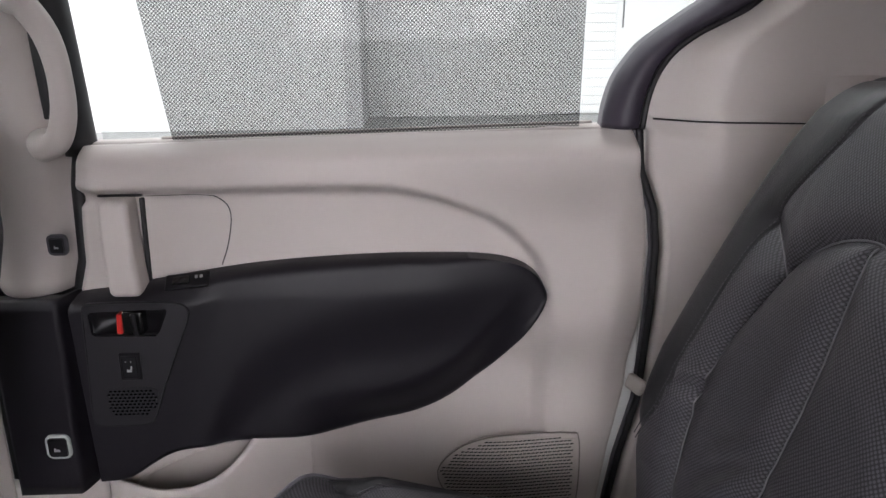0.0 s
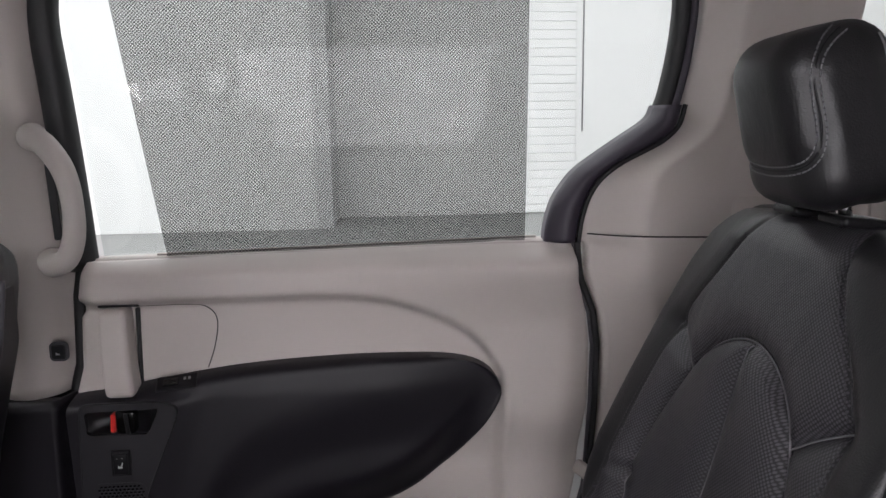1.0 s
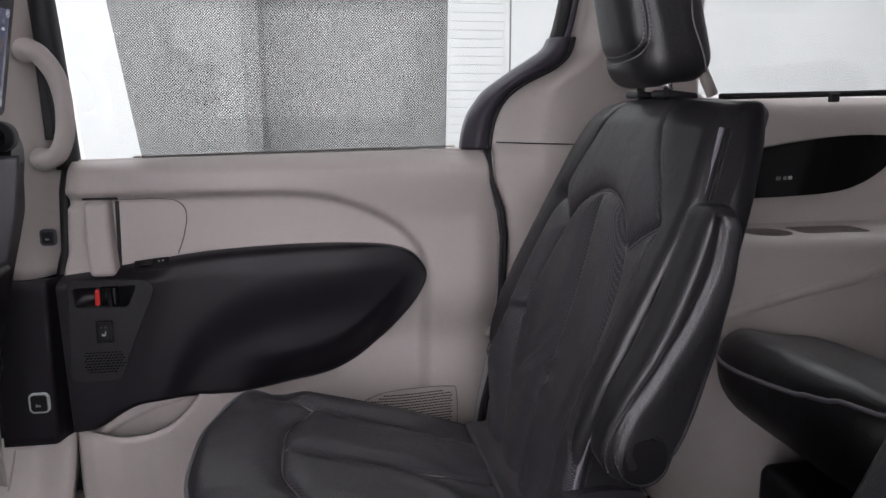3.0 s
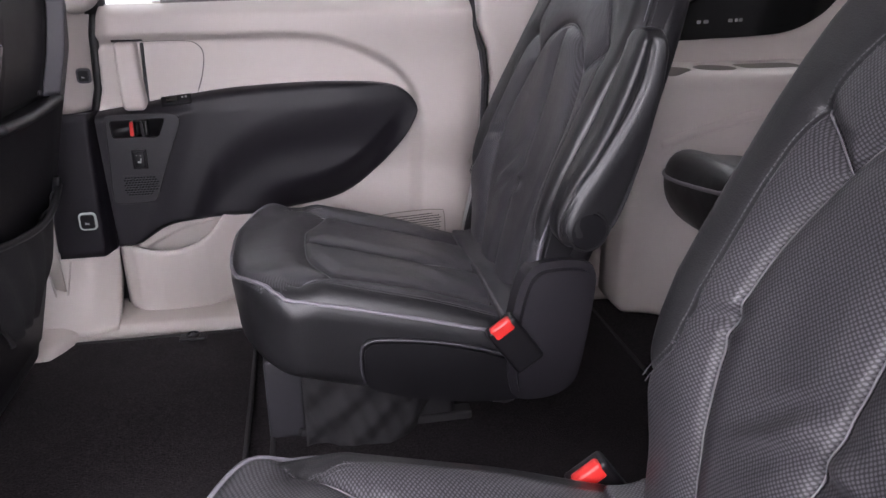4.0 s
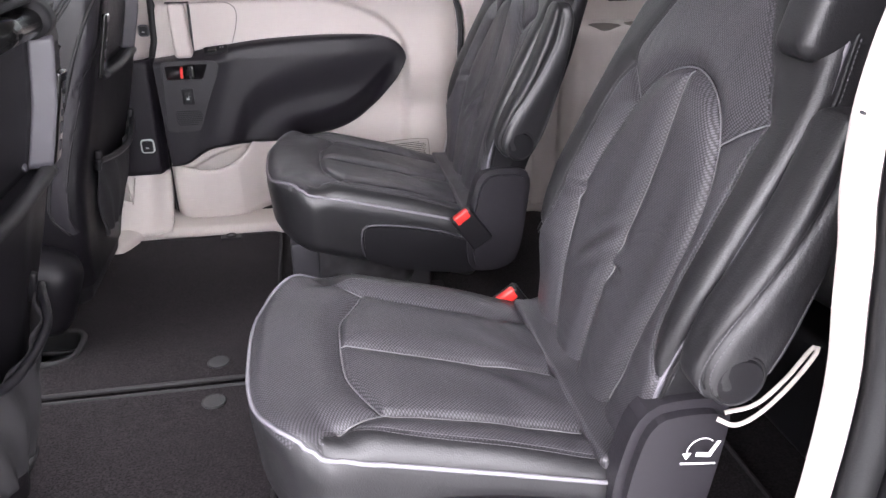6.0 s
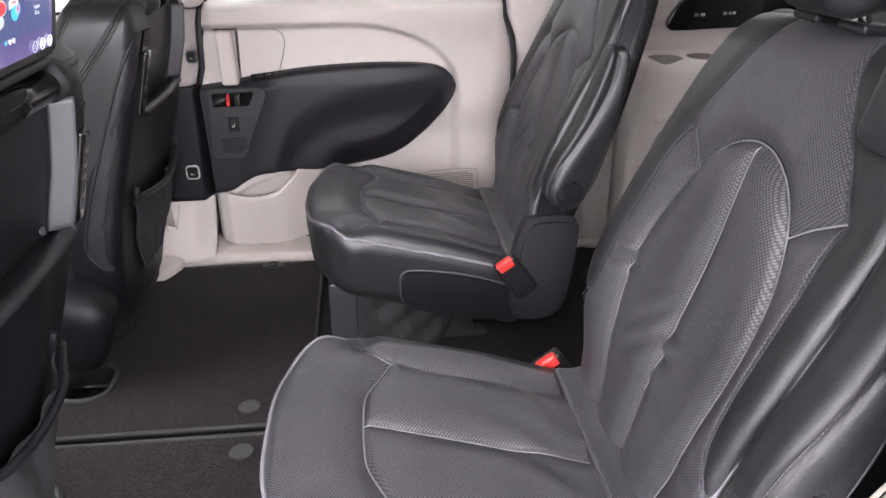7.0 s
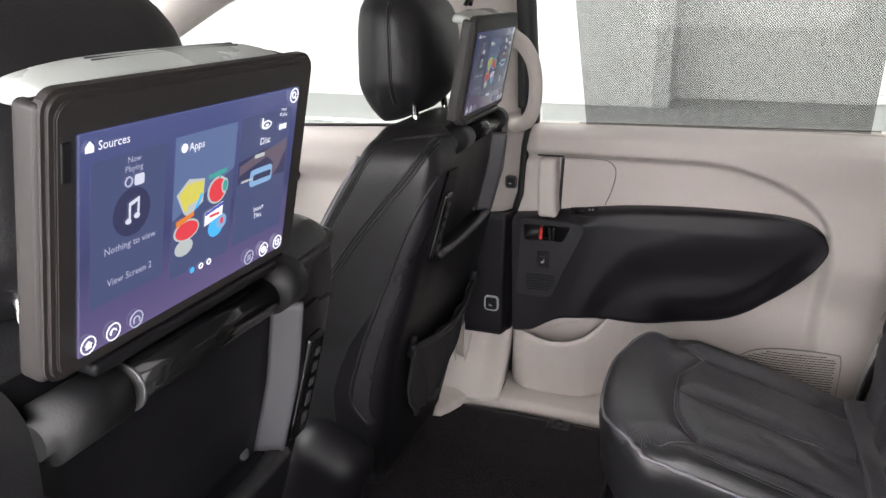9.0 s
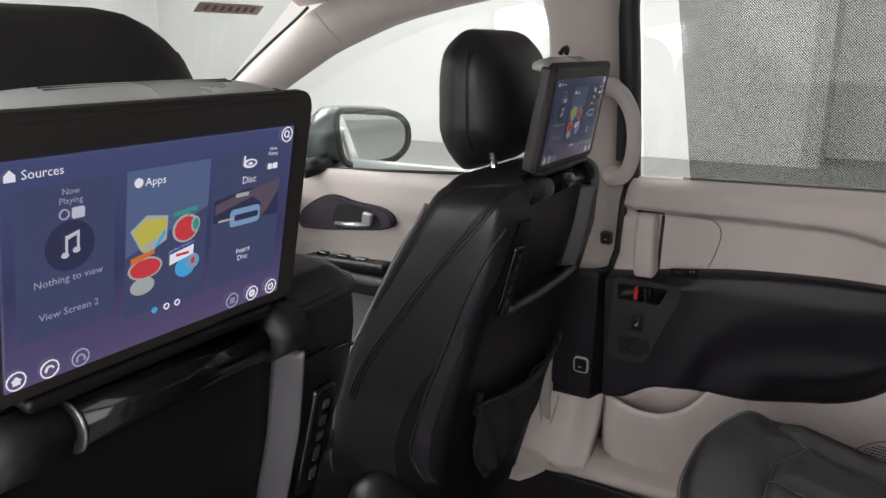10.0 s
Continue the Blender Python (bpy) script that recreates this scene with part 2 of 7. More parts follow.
def block(size, r, res=0.02, shape=None, mats=None, pick=None, uv_axes=(0, 1), uv_turn=None, name="part"):
    """A rounded box as one closed mesh; shape bends it, pick gives each face its material."""
    h = np.array(size, float) / 2
    r = min(r, *(h * 0.999))
    lines = []
    for k in range(3):
        inner = max(1, int(round((2 * h[k] - 2 * r) / res)))
        e = h[k] - r + r * np.tan(np.linspace(0, np.pi / 4, 4))[1:]
        lines.append(np.r_[-e[::-1], np.linspace(-(h[k] - r), h[k] - r, inner + 1), e])
    n = [len(l) for l in lines]
    ids, verts, faces = {}, [], []

    def vid(i, j, k):
        key = (i, j, k)
        if key not in ids:
            ids[key] = len(verts)
            verts.append((lines[0][i], lines[1][j], lines[2][k]))
        return ids[key]

    for ax in range(3):
        a, b = (ax + 1) % 3, (ax + 2) % 3
        for side in (0, n[ax] - 1):
            for i in range(n[a] - 1):
                for j in range(n[b] - 1):
                    quad = []
                    for di, dj in ((0, 0), (1, 0), (1, 1), (0, 1)):
                        key = [0, 0, 0]
                        key[ax], key[a], key[b] = side, i + di, j + dj
                        quad.append(vid(*key))
                    faces.append(quad if side else quad[::-1])
    v = np.array(verts)
    core = np.clip(v, -(h - r), h - r)
    d = v - core
    ln = np.linalg.norm(d, axis=1, keepdims=True)
    v = np.where(ln > 1e-9, core + r * d / np.maximum(ln, 1e-9), v)
    uv = v[:, list(uv_axes)].copy()
    flat = v.copy()
    if shape is not None:
        v = shape(v.copy())
    index = None
    if pick is not None:
        centre = np.array([flat[f].mean(0) for f in faces])
        index = pick(centre)
    return mesh_of(name, v, faces, mats, uv, index)


def tube(points, radius, mats, name="tube", sides=8, closed=False, flat=1.0, up=(0, 0, 1), caps=True):
    """A tube, or with flat below 1 a flattened one, along a 3D polyline. radius: a number or one for each point."""
    p = np.array(points, float)
    m = len(p)
    rad = np.full(m, radius) if np.isscalar(radius) else np.array(radius, float)
    tan = np.gradient(p, axis=0) if not closed else np.roll(p, -1, 0) - np.roll(p, 1, 0)
    tan /= np.maximum(np.linalg.norm(tan, axis=1, keepdims=True), 1e-9)
    side = np.cross(tan, np.array(up, float))
    bad = np.linalg.norm(side, axis=1) < 1e-3
    side[bad] = np.cross(tan[bad], np.array([0.3, 1, 0.2]))
    side /= np.linalg.norm(side, axis=1, keepdims=True)
    nor = np.cross(side, tan)
    ang = np.linspace(0, 2 * np.pi, sides, endpoint=False)
    ring = p[:, None] + rad[:, None, None] * (np.cos(ang)[None, :, None] * side[:, None] + flat * np.sin(ang)[None, :, None] * nor[:, None])
    verts = ring.reshape(-1, 3)
    faces = []
    for i in range(m if closed else m - 1):
        for j in range(sides):
            a, b = i * sides + j, i * sides + (j + 1) % sides
            c, d = ((i + 1) % m) * sides + (j + 1) % sides, ((i + 1) % m) * sides + j
            faces.append((a, b, c, d))
    if caps and not closed:
        faces.append(tuple(range(sides))[::-1])
        faces.append(tuple((m - 1) * sides + j for j in range(sides)))
    return mesh_of(name, verts, faces, mats)


def sheet(nu, nv, fn, back, mats, name="sheet", uv_axes=(0, 2)):
    """A curved panel with thickness: fn(u, v) gives its face, back is the way to its rear side."""
    u, v = np.meshgrid(np.linspace(0, 1, nu), np.linspace(0, 1, nv), indexing="ij")
    front = np.stack(fn(u.ravel(), v.ravel()), 1)
    n = nu * nv
    verts = np.vstack([front, front + np.array(back, float)])
    uv = np.vstack([front, front])[:, list(uv_axes)]
    faces = []
    for i in range(nu - 1):
        for j in range(nv - 1):
            a, b, c, d = i * nv + j, (i + 1) * nv + j, (i + 1) * nv + j + 1, i * nv + j + 1
            faces.append((a, b, c, d))
            faces.append((a + n, d + n, c + n, b + n))
    rim = [i * nv for i in range(nu)] + [(nu - 1) * nv + j for j in range(1, nv)] + [i * nv + nv - 1 for i in range(nu - 2, -1, -1)] + [j for j in range(nv - 2, 0, -1)]
    for a, b in zip(rim, rim[1:] + rim[:1]):
        faces.append((a, a + n, b + n, b))
    me = mesh_of(name, verts, faces, mats, uv)
    bm = bmesh.new()
    bm.from_mesh(me)
    bmesh.ops.recalc_face_normals(bm, faces=bm.faces)
    bm.to_mesh(me)
    bm.free()
    return me


def plate(outline, depth, mats, name="plate", axis=1, at=0.0, bevel=0.0, holes=()):
    """A flat plate cut to an outline of two coordinates, thick along one axis, with bevelled edges."""
    bm = bmesh.new()
    other = [k for k in range(3) if k != axis]
    loop = []
    for p in outline:
        co = [0, 0, 0]
        co[other[0]], co[other[1]], co[axis] = p[0], p[1], at
        loop.append(bm.verts.new(co))
    f = bm.faces.new(loop)
    move = [0, 0, 0]
    move[axis] = depth
    ret = bmesh.ops.extrude_face_region(bm, geom=[f])
    bmesh.ops.translate(bm, verts=[e for e in ret["geom"] if isinstance(e, bmesh.types.BMVert)], vec=move)
    bmesh.ops.recalc_face_normals(bm, faces=bm.faces)
    if bevel:
        edges = [e for e in bm.edges if len(e.link_faces) == 2 and e.calc_face_angle(0) > 0.9]
        bmesh.ops.bevel(bm, geom=edges, offset=bevel, segments=2, affect="EDGES", clamp_overlap=True)
    me = bpy.data.meshes.new(name)
    bm.to_mesh(me)
    bm.free()
    for m in mats if isinstance(mats, (list, tuple)) else [mats]:
        me.materials.append(m)
    return me


def carve(ob, cutters):
    """Cuts closed meshes out of ob for good."""
    for me in cutters:
        ob.data.materials.append(me.materials[0])
        me.materials.clear()
        for slot in ob.data.materials:
            me.materials.append(slot)
        me.polygons.foreach_set("material_index", [len(me.materials) - 1] * len(me.polygons))
        tool = new("tool", me)
        bpy.context.view_layer.update()
        tool.matrix_world = ob.matrix_world.copy()
        mod = ob.modifiers.new("cut", "BOOLEAN")
        mod.object, mod.operation, mod.solver = tool, "DIFFERENCE", "EXACT"
        bpy.context.view_layer.update()
        done = bpy.data.meshes.new_from_object(ob.evaluated_get(bpy.context.evaluated_depsgraph_get()))
        ob.modifiers.clear()
        done.set_sharp_from_angle(angle=radians(35))
        ob.data = done
        bpy.data.objects.remove(tool)


def cylinder(radius, depth, mats, name="disc", at=(0, 0, 0), turn=(0, 0, 0), sides=32, top=None, bevel=0.0):
    bm = bmesh.new()
    bmesh.ops.create_cone(bm, cap_ends=True, segments=sides, radius1=radius, radius2=radius if top is None else top, depth=depth)
    if bevel:
        bmesh.ops.bevel(bm, geom=[e for e in bm.edges if e.calc_face_angle(0) > 0.9], offset=bevel, segments=2, affect="EDGES")
    bm.transform(pose(*at, *turn))
    me = bpy.data.meshes.new(name)
    bm.to_mesh(me)
    bm.free()
    for m in mats if isinstance(mats, (list, tuple)) else [mats]:
        me.materials.append(m)
    me.polygons.foreach_set("use_smooth", [len(p.vertices) == 4 for p in me.polygons])
    return me


def words(text, size, mat, parent, m, name="lettering", extrude=0.0, centre=True):
    cu = bpy.data.curves.new(name, "FONT")
    cu.body, cu.size, cu.extrude = text, size, extrude
    cu.resolution_u = 2
    if centre:
        cu.align_x = "CENTER"
    ob = new(name, cu)
    bpy.context.view_layer.update()
    me = bpy.data.meshes.new_from_object(ob.evaluated_get(bpy.context.evaluated_depsgraph_get()))
    bpy.data.objects.remove(ob)
    me.materials.clear()
    me.materials.append(mat)
    return put(name, me, parent, at=m)


def stitches(points, mat, parent, name="stitching", length=0.005, gap=0.003, radius=0.0007):
    """A dashed seam: small threads laid end to end along a polyline, joined in one mesh."""
    p = np.array(points, float)
    s = np.r_[0, np.cumsum(np.linalg.norm(np.diff(p, axis=0), axis=1))]
    verts, faces = [], []
    at = 0.0
    while at + length < s[-1]:
        a, b = (np.array([np.interp(q, s, p[:, k]) for k in range(3)]) for q in (at, at + length))
        t = (b - a) / max(np.linalg.norm(b - a), 1e-9)
        u = np.cross(t, (0.31, 0.52, 0.79))
        u /= np.linalg.norm(u)
        w = np.cross(t, u)
        k = len(verts)
        for c in (a, b):
            verts += [c + radius * (u * x + w * y) for x, y in ((1, 0), (0, 1), (-1, 0), (0, -1))]
        for i in range(4):
            faces.append((k + i, k + (i + 1) % 4, k + 4 + (i + 1) % 4, k + 4 + i))
        at += length + gap
    return put(name, mesh_of(name, verts, faces, mat, smooth=False), parent)


def snap(points, obs, lift=0.0):
    """Points moved onto the nearest surface of the given meshes (all in one frame), lifted along its normal."""
    trees = []
    for ob in obs:
        bm = bmesh.new()
        bm.from_mesh(ob.data)
        trees.append(BVHTree.FromBMesh(bm))
        bm.free()
    out = []
    for p in np.asarray(points, float):
        hits = [t.find_nearest(Vector(p)) for t in trees]
        co, n, _, _ = min(hits, key=lambda h: h[3])
        out.append(co + n * lift)
    return np.array(out)


def rect(w, h, k=0.2):
    r = k * min(w, h)
    pts = []
    for cx, cy, a0 in ((w / 2 - r, h / 2 - r, 0), (-w / 2 + r, h / 2 - r, 90), (-w / 2 + r, -h / 2 + r, 180), (w / 2 - r, -h / 2 + r, 270)):
        pts += [(cx + r * math.cos(radians(a0 + a)), cy + r * math.sin(radians(a0 + a))) for a in (0, 18, 36, 54, 72, 90)]
    return pts


# ---- the hall round the car ----
GROUND = -0.45


def slab(name, lo, hi, mat, label="", category="", kind="structure"):
    size = [b - a for a, b in zip(lo, hi)]
    me = block(size, min(0.01, min(size) / 3), res=5.0, mats=[mat], name=name)
    ob = put(name, me, at=pose(*[(a + b) / 2 for a, b in zip(lo, hi)]))
    return tagged(ob, label, category, kind=kind)


slab("ground", (-12, -10, GROUND - 0.2), (12, 12.5, GROUND), CONCRETE, "grey polished concrete floor of the hall", "floor")
slab("wall_far", (-12, 9.3, GROUND), (-0.8, 9.5, 5.0), WALL, "white painted wall of the hall", "wall")
slab("wall_return", (-0.8, 9.3, GROUND), (-0.6, 10.6, 5.0), WALL_GREY, "short grey wall return of the hall", "wall")
slab("wall_recess", (-0.6, 10.4, GROUND), (12, 10.6, 5.0), WALL, "white painted wall behind the recess", "wall")
slab("wall_front", (-12.2, -10, GROUND), (-12, 12.5, 5.0), WALL, "white painted end wall of the hall", "wall")
slab("wall_rear", (12, -10, GROUND), (12.2, 12.5, 5.0), WALL, "white painted end wall of the hall", "wall")
# unseen near side: white wall with three glowing fill panels added beside the car
slab("wall_near", (-12, -3.85, GROUND), (12, -3.65, GROUND + 1.10), WALL, "white painted low wall below the fill panels", "wall")
slab("wall_near_upper", (-12, -3.85, GROUND + 3.35), (12, -3.65, 5.0), WALL, "white painted wall above the fill panels", "wall")
slab("wall_near_side", (-12, -3.85, GROUND + 1.10), (-3.18, -3.65, GROUND + 3.35), WALL, "white painted wall beside the fill panels", "wall")
slab("wall_near_side", (3.18, -3.85, GROUND + 1.10), (12, -3.65, GROUND + 3.35), WALL, "white painted wall beside the fill panels", "wall")
slab("ceiling", (-12, -10, 5.0), (12, 12.5, 5.2), WALL, "white ceiling of the hall", "ceiling")
LAMP = glow("lamp_diffuser", (1.0, 0.985, 0.96, 1), CEILING_GLOW)
lamp = thing("ceiling_light", "large white luminous ceiling panel of the hall", "ceiling light", 0, 4.0, 4.9)
put("diffuser", block((18, 9, 0.04), 0.01, res=8, mats=[LAMP], name="diffuser"), lamp)
put("frame", block((18.3, 9.3, 0.06), 0.01, res=8, mats=[WALL_GREY], name="frame"), lamp, at=pose(0, 0, 0.056))
# fill panel out of view, added to brighten the front seats through the windscreen
FRONT_FILL = glow("front_lamp_diffuser", (1.0, 0.985, 0.96, 1), FRONT_GLOW)
lamp = thing("ceiling_light", "bright white fill panel added over the front of the car", "ceiling light", -4.2, 0.4, 3.4)
put("diffuser", block((3.4, 4.0, 0.04), 0.01, res=8, mats=[FRONT_FILL], name="diffuser"), lamp)
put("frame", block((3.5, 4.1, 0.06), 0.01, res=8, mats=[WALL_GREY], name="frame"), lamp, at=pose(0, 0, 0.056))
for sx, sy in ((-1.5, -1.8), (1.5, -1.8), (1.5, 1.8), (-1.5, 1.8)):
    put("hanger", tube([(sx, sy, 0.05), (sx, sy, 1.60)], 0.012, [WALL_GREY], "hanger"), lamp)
# glowing panels added to light the cabin through the doorway, not real windows
FILL_PANEL = glow("frosted_daylight_pane", (1.0, 0.985, 0.97, 1), PANEL_GLOW)
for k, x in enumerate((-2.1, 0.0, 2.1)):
    box = thing("window_%d" % (k + 2), "tall glowing fill panel added beside the car", "window", x, -3.68, GROUND + 2.225, kind="structure")
    put("pane", block((2.0, 0.03, 2.15), 0.01, res=2, mats=[FILL_PANEL], name="pane"), box)
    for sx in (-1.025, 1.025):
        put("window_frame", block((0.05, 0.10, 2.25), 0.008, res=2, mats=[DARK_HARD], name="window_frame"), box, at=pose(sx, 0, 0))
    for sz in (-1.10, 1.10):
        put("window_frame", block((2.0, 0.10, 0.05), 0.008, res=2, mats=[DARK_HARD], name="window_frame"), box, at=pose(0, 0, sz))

# second unseen fill light, added to brighten the seat by the doorway
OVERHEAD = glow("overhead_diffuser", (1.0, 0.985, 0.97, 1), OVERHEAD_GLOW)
top_lamp = thing("overhead_light", "long white fill light added above the open doorway", "ceiling light", 0.0, -2.4, 3.1)
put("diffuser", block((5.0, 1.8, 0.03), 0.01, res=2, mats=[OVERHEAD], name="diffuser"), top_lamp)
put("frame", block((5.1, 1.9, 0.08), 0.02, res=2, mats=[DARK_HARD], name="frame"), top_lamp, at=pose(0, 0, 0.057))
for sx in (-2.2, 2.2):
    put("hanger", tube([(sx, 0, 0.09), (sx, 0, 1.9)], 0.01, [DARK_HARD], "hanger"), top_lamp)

# roller door in the recess, and the pipe beside it
door = thing("roller_door", "white ribbed roller door in the far wall", "roller door", 2.32, 10.38, GROUND)
slat_me = block((0.86, 0.03, 0.118), 0.012, res=2, mats=[WALL], name="slat")
for i in range(26):
    put("slat", slat_me, door, at=pose(0, 0, 0.07 + i * 0.12))
pipe = put("wall_pipe", tube([(2.85, 10.40, 0.7), (2.85, 10.40, 4.99)], 0.012, [GREY_PRINT], "wall_pipe"))
tagged(pipe, "thin dark vertical pipe on the white wall", "pipe")

# ---- car body ----
Y_R, Y_L = 0.98, -0.64
# floor: carpeted panels with bound edges
floor = put("floor", block((3.6, 1.66, 0.05), 0.01, res=0.3, mats=[CARPET], name="floor"), at=pose(0.55, 0.15, -0.029))
tagged(floor, "black carpeted car floor", "car floor", kind="structure")


def carpet_panel(name, x0, x1, y0, y1, label):
    ob = thing(name, label, "floor panel", (x0 + x1) / 2, (y0 + y1) / 2, 0, kind="structure")
    w, d = x1 - x0, y1 - y0

    def shape(v):
        v[:, 2] += 0.0012 * np.sin(v[:, 0] * 9 + 1) * np.cos(v[:, 1] * 11)
        return v

    put("carpet", block((w, d, 0.016), 0.006, res=0.02, shape=shape, mats=[CARPET], name="carpet"), ob, at=pose(0, 0, 0.002))
    pts = []
    for cx, cy, a0 in ((w / 2 - 0.03, d / 2 - 0.03, 0), (-w / 2 + 0.03, d / 2 - 0.03, 90), (-w / 2 + 0.03, -d / 2 + 0.03, 180), (w / 2 - 0.03, -d / 2 + 0.03, 270)):
        for a in range(0, 91, 15):
            pts.append((cx + 0.028 * math.cos(radians(a0 + a)), cy + 0.028 * math.sin(radians(a0 + a)), 0.008))
    put("binding", tube(pts, 0.005, [CARPET_EDGE], "binding", closed=True), ob)
    return ob


lid_far = carpet_panel("stow_lid", -0.62, -0.098, 0.149, 0.86, "black carpeted lid over the floor bin beside the passenger side door")
lid_near = carpet_panel("stow_lid", -0.62, -0.098, -0.56, 0.127, "black carpeted lid over the floor bin beside the open doorway")
carpet_panel("rear_carpet", -0.058, 0.66, 0.172, 0.86, "black carpet under the passenger side seat")
carpet_panel("rear_carpet", -0.058, 0.66, -0.56, 0.152, "black carpet under the seat by the open doorway")
for x, y in ((-0.216, 0.207), (-0.213, 0.073)):
    c = thing("round_plug", "round dark grey plastic plug set in the carpet", "plug", x, y, 0.0095, group="floor caps")
    put("disc", cylinder(0.021, 0.005, [CAP], at=(0, 0, 0.0015), bevel=0.0012), c)
    put("rim", tube([(0.021 * math.cos(a), 0.021 * math.sin(a), 0.003) for a in np.linspace(0, 2 * np.pi, 28, endpoint=False)], 0.0016, [CARPET_EDGE], "rim", closed=True), c)
# anchor wells sunk through the lids into the floor
for x, y, lid in ((-0.557, 0.328, lid_far), (-0.550, -0.045, lid_near)):
    ring = thing("seat_anchor", "dark oval anchor well sunk in the carpet with a metal latch", "anchor", x, y, 0.009, group="seat anchors")
    oval_p = [(0.052 * np.sign(math.cos(a)) * abs(math.cos(a)) ** 0.7, 0.066 * np.sign(math.sin(a)) * abs(math.sin(a)) ** 0.7) for a in np.linspace(0, 2 * np.pi, 40, endpoint=False)]
    carpet = [o for o in lid.children if o.name.startswith("carpet")][0]
    cx, cy = lid.location.x, lid.location.y
    carve(carpet, [plate([(x - cx + p, y - cy + q) for p, q in oval_p], 0.06, [RUBBER], "tool", axis=2, at=-0.03)])
    carve(floor, [plate([(x - 0.55 + p, y - 0.15 + q) for p, q in oval_p], 0.10, [RUBBER], "tool", axis=2, at=-0.018)])
    put("rim", tube([(p, q, 0.002) for p, q in oval_p], 0.007, [CARPET_EDGE], "rim", closed=True), ring)
    put("latch", block((0.030, 0.040, 0.010), 0.004, mats=[SILVER], name="latch"), ring, at=pose(0.006, -0.018, -0.049, 0, 0, 20))
    put("latch_bar", tube([(-0.045, 0.020, -0.022), (0.045, 0.020, -0.022)], 0.005, [DARK_HARD], "latch_bar"), ring)

# beige step trim along the passenger side
def step(u, v):
    x = -0.95 + 2.5 * u
    prof_y = np.interp(v, [0, 0.3, 0.6, 1], [0.886, 0.905, 0.945, 1.02])
    prof_z = np.interp(v, [0, 0.12, 0.5, 1], [0.008, 0.024, 0.032, 0.036])
    kick = smooth_step((-x - 0.455) / 0.06)
    y = prof_y - 0.100 * kick * (1 - v) + 0.004 * np.sin(x * 14)
    return x, y, prof_z + 0.01 * kick * v


tagged(put("sill_trim", sheet(160, 14, step, (0, 0, -0.03), [BEIGE_HARD], "sill_trim")), "beige plastic step trim along the door sill", "trim", kind="structure")
bracket = thing("floor_anchor", "small black round anchor fitting in the carpet edge", "anchor", -0.235, 0.842, 0.010)
put("plate", block((0.055, 0.030, 0.008), 0.003, mats=[DARK_HARD], name="plate"), bracket)
put("ring", tube([(0.012 * math.cos(a), 0.012 * math.sin(a), 0.006) for a in np.linspace(0, 2 * np.pi, 20, endpoint=False)], 0.003, [DARK_HARD], "ring", closed=True), bracket)
put("bolt", cylinder(0.006, 0.006, [GREY_EDGE], at=(0, 0, 0.005)), bracket)

# backing behind the side trim, out of view, added to stop light leaks
slab("body_side", (-1.75, 1.085, -0.2), (2.1, 1.11, 0.655), PAINT, "pearl white backing slab behind the side trim, stops light leaks", "car body")
slab("b_pillar_core", (-0.565, 1.03, 0.0), (-0.405, 1.06, 1.2), RUBBER, "black backing slab behind the pillar trim, stops light leaks", "pillar")
slab("c_pillar_core", (0.625, 1.0, 0.6), (0.79, 1.05, 1.2), RUBBER, "black backing slab behind the pillar trim, stops light leaks", "pillar")

# ---- passenger side sliding door ----
sliding = thing("sliding_door", "closed beige sliding door trim with a dark padded armrest panel", "car door", 0, Y_R, 0)


def front_edge(z):
    return np.interp(z, [0.0, 0.10, 0.19, 0.48, 0.52, 0.63, 0.70], [-0.372, -0.380, -0.374, -0.384, -0.372, -0.366, -0.352])


def rear_edge(z):
    return np.interp(z, [0.0, 0.09, 0.175, 0.275, 0.42, 0.52, 0.576, 0.61, 0.635, 0.70], [0.372, 0.386, 0.40, 0.425, 0.434, 0.436, 0.429, 0.416, 0.406, 0.400])


def scoop_line(x):
    return np.interp(x, [0, 0.032, 0.07, 0.104, 0.14, 0.167, 0.20, 0.229, 0.252, 0.270, 0.284, 0.292], [0.627, 0.626, 0.6225, 0.615, 0.604, 0.593, 0.577, 0.558, 0.536, 0.513, 0.486, 0.452])


def door_depth(x, z):
    """How far the door's face stands in from y = 0.98 (minus: towards the cabin)."""
    inside = smooth_step((scoop_line(x) - z + 0.006) / 0.021) * smooth_step((0.30 - x) / 0.03)
    y = -0.022 + 0.030 * inside
    roll = smooth_step((z - 0.655) / 0.045)
    y = y + 0.05 * roll**2
    y = y + 0.038 * smooth_step((0.42 - z) / 0.12) * smooth_step((x + 0.10) / 0.12)
    y = y + 0.03 * smooth_step((x - 0.36) / 0.09) ** 2
    cavity = np.interp(x, [-0.36, -0.345, -0.30, -0.25, -0.20, -0.165, -0.15], [0.14, 0.165, 0.188, 0.210, 0.223, 0.230, 0.18])
    y = y + 0.055 * smooth_step((cavity - z) / 0.012) * smooth_step((-0.148 - x) / 0.012)
    y = y + np.interp(x, [-0.39, -0.2, 0.1, 0.30, 0.43], [-0.008, 0.0, 0.010, 0.026, 0.034]) * smooth_step((0.66 - z) / 0.1)
    lip = smooth_step((-0.335 - x) / 0.035)
    return y + 0.02 * lip * (z > 0.60) + 0.006 * lip * (z <= 0.60)


def door_face(u, v):
    z = 0.012 + v * (np.interp(u, [0, 1], [0.684, 0.698]) - 0.012)
    x = front_edge(z) + u * (rear_edge(z) - front_edge(z))
    return x, door_depth(x, z), z


put("trim_panel", sheet(130, 120, door_face, (0, 0.02, 0), [BEIGE], "trim_panel"), sliding)


